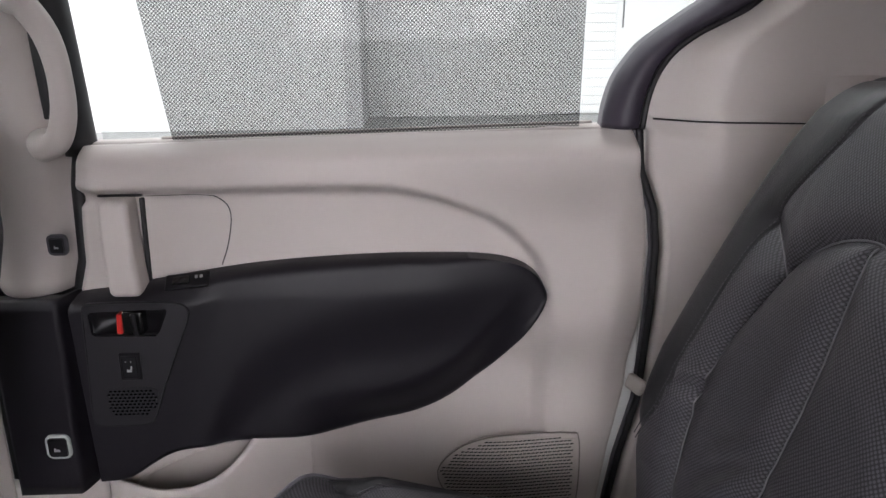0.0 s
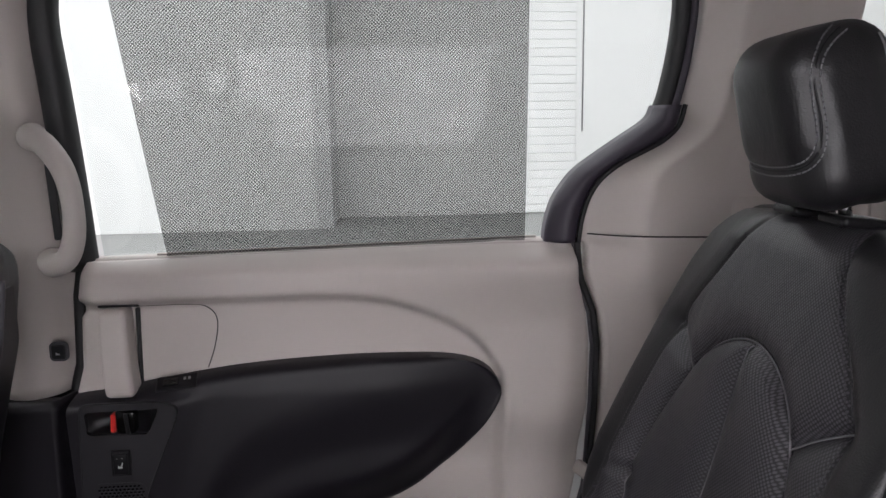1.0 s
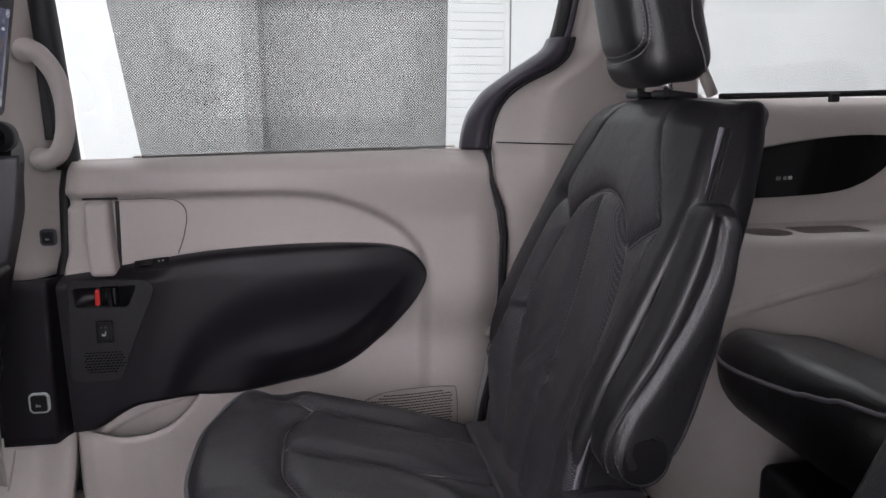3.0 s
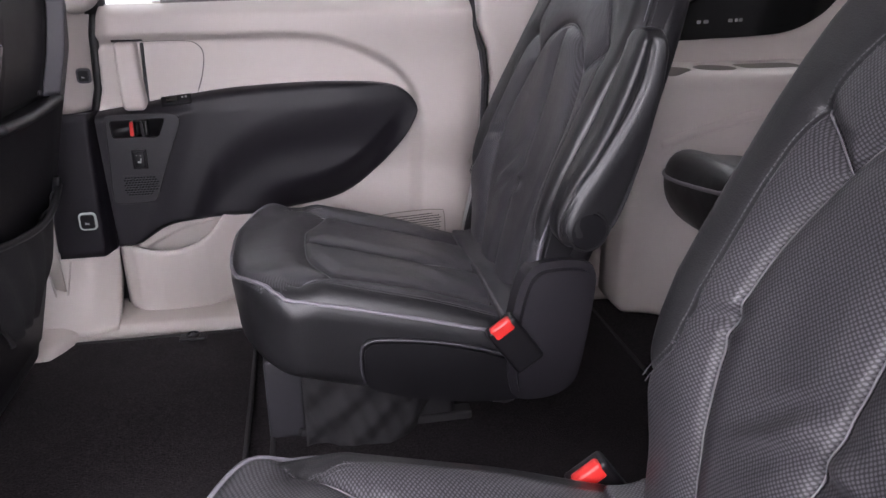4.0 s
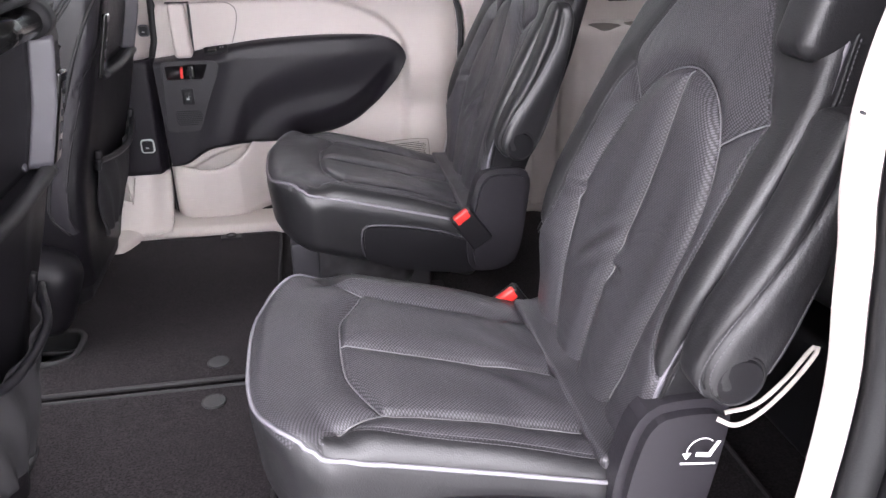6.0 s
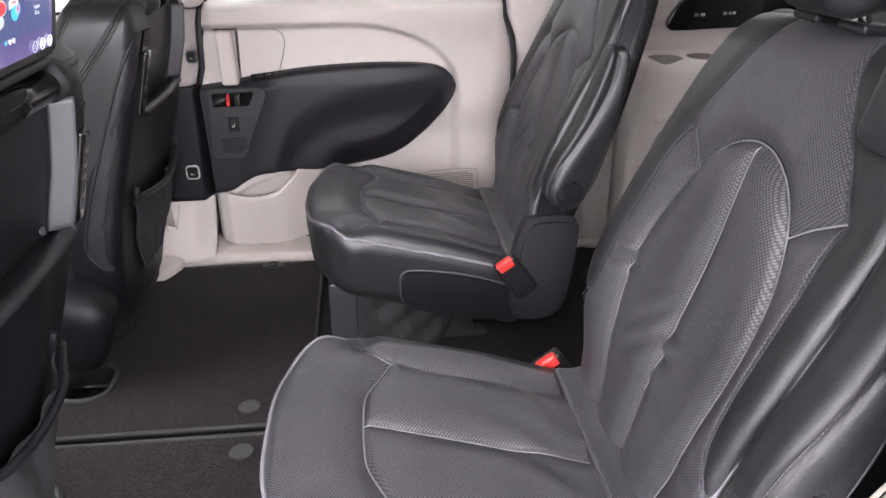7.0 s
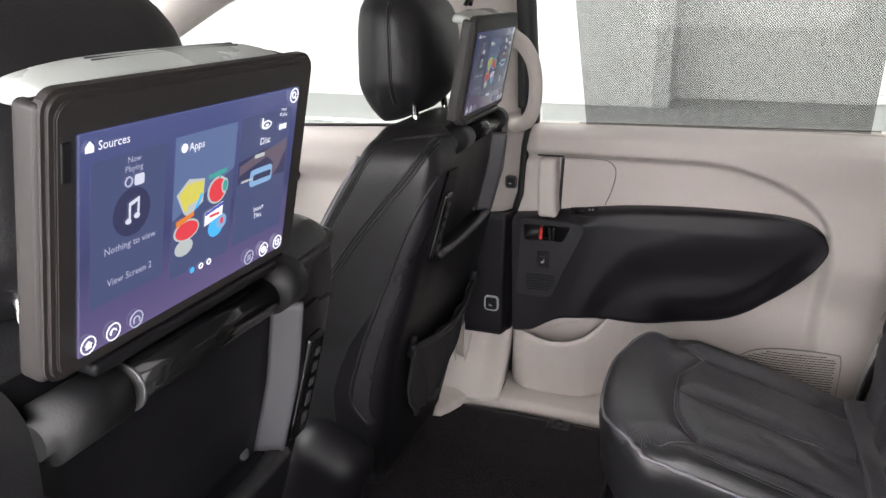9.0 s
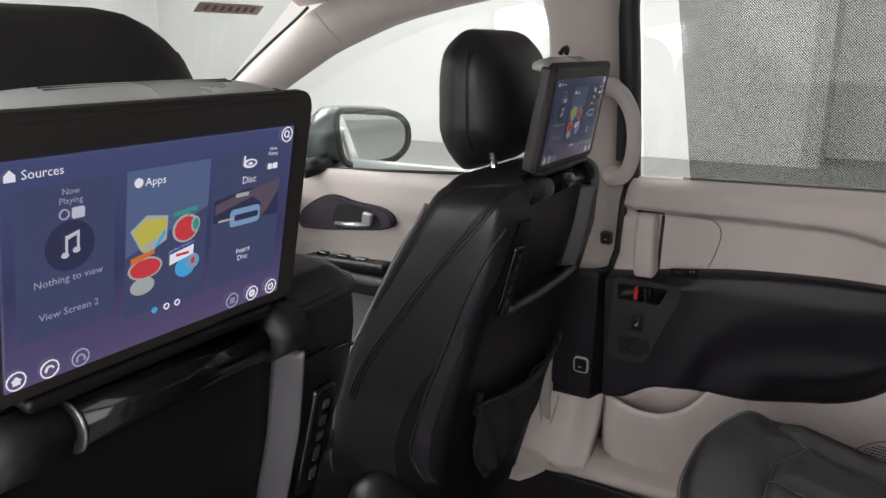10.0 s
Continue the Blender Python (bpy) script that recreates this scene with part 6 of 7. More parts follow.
# ---- third row ----
third = thing("third_row_seat", "black leather third row bench with grey piping", "car seat", 0.0, 0.0, 0)


def third_shape(v):
    f = smooth_step((0.0 - v[:, 0]) / 0.2)
    v[:, 0] += 0.13 * f * np.abs(v[:, 1] / 0.28) ** 3
    v[:, 2] += 0.02 * np.cos(v[:, 1] / 0.28 * 1.4) - 0.40 * v[:, 0] - 0.03 * f
    return v


for yc in (0.485, -0.03):
    seat = put("cushion", block((0.50, 0.50, 0.15), 0.068, res=0.02, shape=third_shape, mats=[LEATHER], name="cushion"), third, at=pose(0.945, yc, 0.292))
    lip = spline([(0.10, 0.25, 0.03), (-0.10, 0.248, 0.07), (-0.19, 0.20, 0.078), (-0.228, 0.150, 0.082), (-0.248, 0.023, 0.097), (-0.240, -0.067, 0.108), (-0.221, -0.121, 0.112), (-0.17, -0.20, 0.11), (-0.05, -0.25, 0.09)], 80)
    put("piping", tube(snap(lip, (seat,), 0.0012), 0.0036, [PIPING], "piping"), third, at=pose(0.945, yc, 0.292))
    put("backrest", block((0.14, 0.48, 0.55), 0.05, res=0.04, mats=[LEATHER], name="backrest"), third, at=pose(1.28, yc, 0.62, 0, 18, 0))
put("support", block((0.40, 0.90, 0.215), 0.02, res=0.1, mats=[DARK_HARD], name="support"), third, at=pose(0.96, 0.13, 0.112))


# ---- front seats ----
Z_F = [0.05, 0.20, 0.35, 0.45, 0.55, 0.63, 0.70, 0.745, 0.775]
REAR_F = [-0.525, -0.500, -0.470, -0.442, -0.415, -0.393, -0.382, -0.380, -0.390]
FRONT_F = [-0.76, -0.745, -0.710, -0.668, -0.615, -0.572, -0.530, -0.508, -0.500]
WIDTH_F = [0.12, 0.175, 0.238, 0.256, 0.256, 0.254, 0.250, 0.244, 0.228]


def inboard_flare(y, z, wing):
    """The passenger seat stays wider at its inboard foot, above the hinge."""
    return np.where((y < 0) & (wing < 0), y * (1 + 0.26 * smooth_step((0.38 - z) / 0.2)), y)


def rear_taper(x, y, z, side):
    """The backrest narrows from its front edge towards its flat rear face; the driver's has a rounder corner."""
    front, rear = np.interp(z, Z_F, FRONT_F), np.interp(z, Z_F, REAR_F)
    t = np.clip((x - front) / (rear - front), 0, 1)
    k = 0.16 * np.clip((t - 0.55) / 0.45, 0, 1) ** 2 if side > 0 else 0.13 * t**1.5
    wide = 0.055 * smooth_step((z - 0.60) / 0.08) if side > 0 else 0.0
    return y * (1 + wide - k * smooth_step((z - 0.30) / 0.2))


def low_sweep(y, z, side):
    """How far the driver's lower back curves forward towards its edges."""
    return np.interp(z, [0.2, 0.28, 0.37, 0.41, 0.49, 0.53, 0.6], [0.037, 0.025, 0.020, 0.017, 0.014, 0.011, 0.0]) * smooth_step((np.abs(y) - 0.05) / 0.12) * (side > 0)


def front_back_shape(v, wing, seat_side):
    z = 0.41 + v[:, 2]
    rear, front, w = (np.interp(z, Z_F, a) for a in (REAR_F, FRONT_F, WIDTH_F))
    t = (v[:, 0] + 0.1) / 0.2
    y = v[:, 1] / 0.25 * w
    x = front + t * (rear - front)
    # rear face: wings taper away from a flat centre, with a seam along the wing
    side = smooth_step((np.abs(y) - 0.15) / 0.10)
    x = x + t * wing * side - t * low_sweep(y, z, seat_side)
    z = z - 0.010 * smooth_step((z - 0.66) / 0.1)
    z = z - (0.012 if seat_side < 0 else 0.0) * smooth_step((np.abs(y) - 0.16) / 0.05) * smooth_step((z - 0.68) / 0.08)
    return np.stack([x, inboard_flare(rear_taper(x, y, z, seat_side), z, wing), z], 1)


def headrest_front(v):
    t = v[:, 2] / 0.11
    v[:, 1] *= np.interp(t, [-1, -0.4, 0.5, 1], [0.86, 1.0, 1.0, 0.97])
    v[:, 1] *= np.interp(t, [-1, -0.5, 0.2, 0.7, 1], [0.90, 0.97, 1.0, 0.99, 0.92])
    v[:, 0] *= np.interp(t, [-1, -0.5, 0.2, 0.7, 1], [0.85, 1.0, 1.0, 0.9, 0.7])
    v[:, 2] += 0.026 * np.clip(-t, 0, 1) * np.clip(v[:, 0] / 0.06, -0.4, 1)
    v[:, 0] += -0.015 * t + 0.03 * (v[:, 1] / 0.13) ** 2 * np.interp(v[:, 0], [-0.05, 0.05], [1, -0.5])
    return v


def bucket_seat(x, y, side, label, head=0.0):
    wing = -0.006
    s = thing("bucket_seat", label, "car seat", x, y, 0, group="front seats")
    rest = put("backrest", block((0.20, 0.50, 0.73), 0.024, res=0.016, shape=lambda v: front_back_shape(v, wing, side), mats=[LEATHER], name="backrest"), s, "black leather backrest")
    # sunken bay for the screen in the middle of the rear face
    deep = [(np.interp(z, Z_F, REAR_F) - 0.020, z) for z in (0.548, 0.60, 0.66, 0.70, 0.745)]
    bay = deep + [(-0.41, 0.82), (-0.25, 0.82), (-0.25, 0.548)]
    # pale piping along the front edges
    for sgn in (-1, 1):
        zz = np.linspace(0.16, 0.73, 50)
        front, w = (np.interp(zz, Z_F, a) for a in (FRONT_F, WIDTH_F))
        put("piping", tube(np.stack([front + 0.012, inboard_flare(sgn * (w - 0.004), zz, wing), zz], 1), 0.003, [PIPING], "piping", sides=6), s)

    # hard rear shell: a wide curved panel over the middle and lower back
    def shell(u, v):
        z = 0.10 + 0.60 * v
        w = np.interp(z, Z_F, WIDTH_F) + 0.0016
        reach = w + np.interp(z, [0.10, 0.2, 0.30, 0.40, 0.50, 0.60, 0.70], [0.02, 0.070, 0.085, 0.070, 0.030, -0.015, -0.055])
        s_ = (2 * u - 1) * reach
        r = 0.026
        flat = w - r
        arc = np.clip((np.abs(s_) - flat) / r, 0, np.pi / 2)
        past = np.clip(np.abs(s_) - flat - r * np.pi / 2, 0, 1)
        ay = np.minimum(np.abs(s_), flat) + r * np.sin(arc)
        yy = np.sign(s_) * ay
        xx = np.interp(z, Z_F, REAR_F) + 0.006 - r * (1 - np.cos(arc)) - past + wing * smooth_step((ay - 0.15) / 0.10) - low_sweep(ay, z, side)
        return xx, inboard_flare(rear_taper(xx, yy, z, side), z, wing), z

    me = sheet(70, 40, shell, (-0.004, 0, 0), [SHELL], "back_shell")
    for vert in me.vertices[2800:]:
        vert.co.y *= 0.984
    cover = put("back_shell", me, s, "dark charcoal moulded back shell")
    for ob in (rest, cover):
        carve(ob, [plate(bay, 0.274, [DARK_HARD], "tool", axis=1, at=-0.137)])

    def centre(u, v):
        z = 0.550 + 0.185 * v
        return np.interp(z, Z_F, REAR_F) - 0.016, (2 * u - 1) * 0.134, z

    put("centre_panel", sheet(10, 20, centre, (-0.003, 0, 0), [DARK_HARD], "centre_panel"), s, "matt black centre panel")

    def strip_face(u, v):
        z = 0.552 + 0.160 * v
        return np.interp(z, Z_F, REAR_F) - 0.016 + 0.027 * u, 0.1345 - 0.0105 * (1 - u) + 0 * v, z

    put("edge_strip", sheet(8, 20, strip_face, (0, 0.002, 0), [GREY_EDGE], "edge_strip"), s, "grey satin edge strip")
    # sewn seams of the side, a dark groove between two rolled edges
    def sewn(name, line, groove=0.0022, roll=0.0030):
        p = snap(spline(line, 90), (rest, cover))
        put(name, tube(snap(p, (rest, cover), 0.0006), groove, [RUBBER], name, sides=6), s)
        t = np.gradient(p, axis=0)
        t /= np.linalg.norm(t, axis=1, keepdims=True)
        across = np.cross(t, p - snap(p, (rest, cover), -0.01))
        across /= np.linalg.norm(across, axis=1, keepdims=True)
        for k in (-1, 1):
            put("rolled_edge", tube(snap(p + k * (groove + roll) * across, (rest, cover), -0.0004), roll, [LEATHER], "rolled_edge", sides=8, flat=0.7), s)

    if side < 0:
        sewn("side_seam", [(-0.395, -0.175, 0.751), (-0.400, -0.206, 0.741), (-0.429, -0.231, 0.698), (-0.467, -0.240, 0.651), (-0.510, -0.246, 0.597), (-0.556, -0.250, 0.533), (-0.603, -0.252, 0.470), (-0.635, -0.249, 0.420), (-0.66, -0.246, 0.37)])
        sewn("yoke_seam", [(-0.381, -0.140, 0.756), (-0.395, -0.168, 0.757), (-0.417, -0.177, 0.756), (-0.456, -0.201, 0.753), (-0.483, -0.232, 0.737), (-0.497, -0.244, 0.714), (-0.529, -0.250, 0.661), (-0.563, -0.253, 0.606), (-0.60, -0.255, 0.55)], 0.0016, 0.0022)
        # satin band that edges the rear shell
        edge_a = spline([(-0.387, -0.200, 0.702), (-0.406, -0.222, 0.663), (-0.436, -0.230, 0.598), (-0.476, -0.234, 0.495), (-0.507, -0.238, 0.414), (-0.533, -0.239, 0.33), (-0.538, -0.238, 0.291), (-0.527, -0.237, 0.270), (-0.510, -0.236, 0.250)], 60)
        edge_b = spline([(-0.385, -0.172, 0.692), (-0.392, -0.190, 0.655), (-0.417, -0.216, 0.582), (-0.459, -0.230, 0.472), (-0.491, -0.236, 0.374), (-0.503, -0.239, 0.306), (-0.505, -0.239, 0.285), (-0.500, -0.238, 0.265), (-0.490, -0.237, 0.250)], 60)
        cols = [snap(edge_a + k * (edge_b - edge_a), (rest, cover), 0.0012 + 0.0022 * math.sin(math.pi * k) ** 0.5) for k in np.linspace(0, 1, 7)]
        band_v = np.concatenate(cols)
        put("shell_band", mesh_of("shell_band", band_v, [(i * 60 + j, i * 60 + j + 1, (i + 1) * 60 + j + 1, (i + 1) * 60 + j) for i in range(6) for j in range(59)], BAND), s, "dark satin band edging the shell")
        put("shell_joint", tube(snap(edge_a, (rest, cover), 0.0008), 0.0036, [RUBBER], "shell_joint", sides=6), s)
        put("shell_joint", tube(snap(edge_b, (rest, cover), 0.0004), 0.0016, [RUBBER], "shell_joint", sides=6), s)
    else:
        # piped leather cap of the inboard shoulder
        rim_line = spline([(-0.372, 0.139, 0.746), (-0.370, 0.172, 0.746), (-0.372, 0.198, 0.745), (-0.380, 0.224, 0.744), (-0.396, 0.246, 0.744), (-0.418, 0.260, 0.744), (-0.445, 0.264, 0.744), (-0.50, 0.266, 0.742)], 60)
        put("shoulder_piping", tube(snap(rim_line, (rest,), 0.0012), 0.0042, [LEATHER], "shoulder_piping", sides=8), s, "black leather piping")
        put("piping_groove", tube(snap(rim_line - np.array([0, 0, 0.0075]), (rest,), 0.0003), 0.0020, [RUBBER], "piping_groove", sides=6), s)
        fold = spline([(-0.385, 0.139, 0.697), (-0.385, 0.150, 0.694), (-0.385, 0.199, 0.689), (-0.395, 0.222, 0.684), (-0.43, 0.245, 0.670), (-0.47, 0.25, 0.655)], 50)
        put("cap_fold", tube(snap(fold, (rest, cover), 0.0006), 0.0022, [RUBBER], "cap_fold", sides=6), s)
    # port plate on the inboard wing
    ptp = put("port_plate", block((0.010, 0.030, 0.122), 0.0048, res=0.02, mats=[GLOSS], name="port_plate"), s, "glossy black port plate", at=pose(-0.3965, side * 0.170, 0.606, 0, 15, 0))
    for dz, h in ((0.042, 0.010), (0.024, 0.012), (0.006, 0.010), (-0.014, 0.018), (-0.038, 0.016)):
        put("port", block((0.003, 0.009, h * 0.9), 0.0013, res=0.01, mats=[SIDE_GREY], name="port"), ptp, at=pose(0.0045, 0.002, dz))
    yy = np.linspace(-0.142, 0.142, 30)
    put("panel_ridge", tube(np.stack([np.interp(0.54, Z_F, REAR_F) + 0.006 + 0 * yy, yy, 0.546 - 0.006 * np.cos(yy / 0.142 * 1.5)], 1), 0.011, [LEATHER], "panel_ridge", sides=10, flat=0.8), s)
    # map pocket low on the back
    half = 0.150 if side > 0 else 0.172

    def pocket_net(u, v):
        z = 0.175 + 0.205 * v
        yy = (2 * u - 1) * np.interp(v, [0, 0.3, 1], [0.07, 0.125, 0.172]) * half / 0.172
        bulge = 0.016 * np.cos(yy / 0.18 * np.pi / 2) * (0.4 + 0.6 * np.sin(np.clip(v, 0, 1) * np.pi * 0.75)) + 0.004 * np.sin(u * 23 + v * 9)
        return np.interp(z, Z_F, REAR_F) + 0.011 + bulge - low_sweep(yy, z, side), yy, z - 0.018 * np.cos(yy / 0.18 * np.pi / 2) * v

    put("map_pocket", sheet(40, 24, pocket_net, (-0.004, 0, 0), [SEAT_CLOTH], "map_pocket"), s, "slack dark cloth map pocket")
    yy = np.linspace(-half - 0.006, half + 0.006, 24)
    rim = np.stack([np.interp(0.38, Z_F, REAR_F) + 0.014 - low_sweep(yy, 0.38, side) + 0.020 * np.cos(yy / 0.18 * np.pi / 2), yy, 0.381 - 0.018 * np.cos(yy / 0.18 * np.pi / 2)], 1)
    put("pocket_rim", tube(rim, 0.006, [DARK_HARD], "pocket_rim"), s)
    for sgn in (-1, 1):
        put("pocket_clip", block((0.014, 0.012, 0.045), 0.005, res=0.01, mats=[DARK_HARD], name="pocket_clip"), s, at=pose(-0.449 if side < 0 else -0.470, sgn * (half - 0.004), 0.380, 0, 12, 0))
        put("shell_screw", cylinder(0.006, 0.004, [GREY_EDGE], at=(-0.428, sgn * 0.105, 0.562), turn=(0, 75, 0)), s)
    # headrest and posts
    h = put("headrest", block((0.150, 0.258, 0.226), 0.060, res=0.012, shape=headrest_front, mats=[LEATHER], name="headrest"), s, "black leather headrest", at=pose(-0.517 + head, 0.003 if side < 0 else 0.0, 0.872, 0, 8, 0))
    for sgn in (-1, 1):
        zz = np.linspace(-0.085, 0.09, 24)
        k = np.interp(zz / 0.11, [-1, -0.4, 0.5, 1], [0.86, 1.0, 1.0, 0.97]) * np.interp(zz / 0.11, [-1, -0.5, 0.2, 0.7, 1], [0.90, 0.97, 1.0, 0.99, 0.92])
        over = np.clip(np.abs(zz) - 0.053, 0, 0.0599)
        edge = 0.129 - 0.060 + np.sqrt(0.060**2 - over**2)
        line = np.stack([0.022 - 0.015 * zz / 0.11, sgn * (edge * k + 0.01), zz], 1)
        put("head_seam", tube(snap(line, (h,), 0.0002), 0.0014, [RUBBER], "head_seam", sides=6), h)
        put("head_roll", tube(snap(line + np.array([-0.0045, 0, 0]), (h,), -0.0004), 0.0024, [LEATHER], "head_roll", sides=6), h)
        put("headrest_post", tube([(-0.470 + head, sgn * 0.072, 0.72), (-0.480 + head, sgn * 0.072, 0.80)], 0.0062, [CHROME], "headrest_post", sides=12), s, "chrome headrest post")
    put("cushion", block((0.52, 0.50, 0.16), 0.06, res=0.03, mats=[LEATHER], name="cushion"), s, at=pose(-0.95, 0, 0.30))
    put("base", block((0.46, 0.42, 0.22), 0.03, res=0.05, mats=[DARK_HARD], name="base"), s, at=pose(-0.90, 0, 0.115))

    if side < 0:
        put("hinge_cover", block((0.155, 0.12, 0.19), 0.054, res=0.012, mats=[SHELL], name="hinge_cover"), s, "rounded black hinge cover", at=pose(-0.592, -0.248, 0.140, 0, 20, 0))
    return s


bucket_seat(0.084, -0.283, 1, "black leather driver's seat with map pocket on its back", 0.028)
bucket_seat(0.026, 0.592, -1, "black leather front passenger seat with map pocket on its back")

# ---- seatback screens ----
UI_BACK = bpy.data.materials.new("display_glow")
UI_BACK.use_nodes = True
_n = UI_BACK.node_tree
_b = _n.nodes["Principled BSDF"]
_b.inputs["Base Color"].default_value = (0.01, 0.01, 0.012, 1)
_b.inputs["Roughness"].default_value = 0.12
_tc = _n.nodes.new("ShaderNodeTexCoord")
_sp = _n.nodes.new("ShaderNodeSeparateXYZ")
_rm = _n.nodes.new("ShaderNodeValToRGB")
_n.links.new(_tc.outputs["Generated"], _sp.inputs[0])
_n.links.new(_sp.outputs["Z"], _rm.inputs[0])
_rm.color_ramp.elements[0].color = rgb(90, 80, 118)
_rm.color_ramp.elements[1].color = rgb(70, 78, 120)
_e = _rm.color_ramp.elements.new(0.45)
_e.color = rgb(58, 61, 98)
_n.links.new(_rm.outputs[0], _b.inputs["Emission Color"])
_b.inputs["Emission Strength"].default_value = 1.0
UI_TILE = glow("tile_glow", rgb(66, 74, 108), 1.0)
UI_TILE_LIT = glow("lit_tile_glow", rgb(86, 103, 140), 1.0)
UI_DARK = glow("dark_tile_glow", rgb(50, 52, 82), 1.0)
UI_WHITE = glow("white_glow", (0.85, 0.87, 0.95, 1), 1.0)
UI_LIGHT = glow("light_glow", (0.55, 0.57, 0.68, 1), 1.0)
UI_ORANGE = glow("orange_glow", rgb(206, 120, 50), 1.0)
UI_DIM = glow("dim_glow", (0.36, 0.37, 0.50, 1), 1.0)
UI_RED = glow("red_glow", rgb(206, 62, 70), 1.0)
UI_YELLOW = glow("yellow_glow", rgb(196, 188, 86), 1.0)
UI_BLUE = glow("blue_glow", rgb(70, 170, 226), 1.0)
UI_GREY = glow("grey_glow", rgb(170, 176, 176), 1.0)
UI_INDIGO = glow("indigo_glow", rgb(70, 74, 168), 1.0)
UI_BROWN = glow("brown_glow", rgb(92, 82, 96), 1.0)
UI_SKY = glow("pale_blue_glow", rgb(124, 160, 196), 1.0)
UI_GREEN = glow("teal_glow", rgb(60, 150, 140), 1.0)


def oval(w, h, n=24):
    return [(w / 2 * math.cos(a), h / 2 * math.sin(a)) for a in np.linspace(0, 2 * np.pi, n, endpoint=False)]


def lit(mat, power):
    """The same display colour with its glow cut to suit the camera's oblique view."""
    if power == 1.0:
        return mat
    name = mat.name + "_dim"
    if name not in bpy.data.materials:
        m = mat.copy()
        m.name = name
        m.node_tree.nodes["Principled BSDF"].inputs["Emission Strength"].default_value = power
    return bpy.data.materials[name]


def seat_screen(x, y, z, tilt, label, power=1.0):
    W, H = 0.2157, 0.1334
    s = thing("seatback_screen", label, "screen", x, y, z, group="seatback screens")
    s.rotation_euler = (0, radians(tilt), 0)
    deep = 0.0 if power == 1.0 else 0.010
    put("housing", block((0.022 - deep / 4, 0.246, 0.158), 0.006, res=0.02, mats=[SCREEN_FRAME], name="housing"), s, "dark grey plastic housing", at=pose(-0.0145 + deep / 8, 0.002, 0.003))
    put("front_rim", plate(rect(0.257, 0.169, 0.075), 0.011, [SCREEN_FRAME], "front_rim", axis=0, at=-0.0125, bevel=0.0025), s, "matt dark grey rim", at=pose(0, 0.0025, 0.0055))
    put("side_cover", block((0.018, 0.010, 0.160), 0.0045, res=0.03, mats=[SCREEN_FRAME], name="side_cover"), s, "matt dark side cover", at=pose(-0.0135, -0.1225, 0.0035))
    put("side_cover", block((0.038, 0.010, 0.160), 0.0045, res=0.03, mats=[SIDE_GREY], name="side_cover"), s, "grey satin side cover", at=pose(-0.024, 0.128, 0.0035))

    def lid(v):
        v[:, 2] -= 0.010 * (v[:, 1] / 0.125) ** 4 + 0.006 * (v[:, 0] / 0.035) ** 2
        return v

    put("top_cover", block((0.040 if power == 1.0 else 0.036, 0.236 if power == 1.0 else 0.222, 0.014), 0.006, res=0.008, shape=lid, mats=[LIGHT_GREY], name="top_cover"), s, "silver grey top cover", at=pose(-0.033 if power == 1.0 else -0.030, 0.006 if power == 1.0 else 0.006, 0.0845, 0, 3, 0))
    for gx in (-0.038, -0.043):
        put("top_groove", block((0.0018, 0.140, 0.0016), 0.0007, res=0.05, mats=[GREY_EDGE], name="top_groove"), s, at=pose(gx, 0.012, 0.0908, 0, 3, 0))
    put("bezel", plate(rect(0.245, 0.160, 0.07), 0.003, [SCREEN_FRAME], "bezel", axis=0, at=-0.0028, bevel=0.0008), s, at=pose(0, 0.0020, 0.0050))
    put("card_slot", block((0.003, 0.007, 0.022), 0.0013, res=0.1, mats=[RUBBER], name="card_slot"), s, at=pose(-0.0005, -0.1145, 0.053))
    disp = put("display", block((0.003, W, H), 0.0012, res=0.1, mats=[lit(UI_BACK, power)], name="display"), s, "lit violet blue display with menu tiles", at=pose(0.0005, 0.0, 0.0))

    def tile(name, pts, u, v, mat, lift):
        put(name, plate(pts, 0.0002, [lit(mat, power)], name, axis=0, at=0.0), disp, at=pose(0.0017 + lift, (u - 0.5) * W, (v - 0.5) * H))

    def text(t, u, v, size, mat=UI_WHITE, lift=0.0012, left=False):
        size = size * 0.75
        m = pose(0.0017 + lift, (u - 0.5) * W, (v - 0.5) * H - size * 0.35) @ pose(0, 0, 0, 90, 0, 90)
        words(t, size, lit(mat, power), disp, m, centre=not left)

    def ring(u, v, d, mat=UI_WHITE):
        pts = [(0.0028, (u - 0.5) * W + d / 2 * math.cos(a), (v - 0.5) * H + d / 2 * math.sin(a)) for a in np.linspace(0, 2 * np.pi, 24, endpoint=False)]
        put("icon_ring", tube(pts, 0.0005, [lit(mat, power)], "icon_ring", sides=5, closed=True), disp)

    tile("tile", rect(0.275 * W, 0.66 * H, 0.03), 0.172, 0.55, UI_TILE, 0.0002)
    tile("tile", rect(0.29 * W, 0.72 * H, 0.03), 0.490, 0.53, UI_TILE, 0.0002)
    tile("tile_sheen", [(-0.145 * W, -0.05 * H), (0.145 * W, 0.12 * H), (0.145 * W, 0.36 * H), (-0.145 * W, 0.36 * H)], 0.490, 0.53, UI_TILE_LIT, 0.0004)
    tile("tile", rect(0.295 * W, 0.72 * H, 0.03), 0.805, 0.54, UI_TILE, 0.0002)
    tile("photo", [(-0.145 * W, -0.07 * H), (0.145 * W, -0.10 * H), (0.14 * W, 0.06 * H), (0.0, 0.085 * H), (-0.145 * W, 0.05 * H)], 0.805, 0.61, UI_DARK, 0.0004)
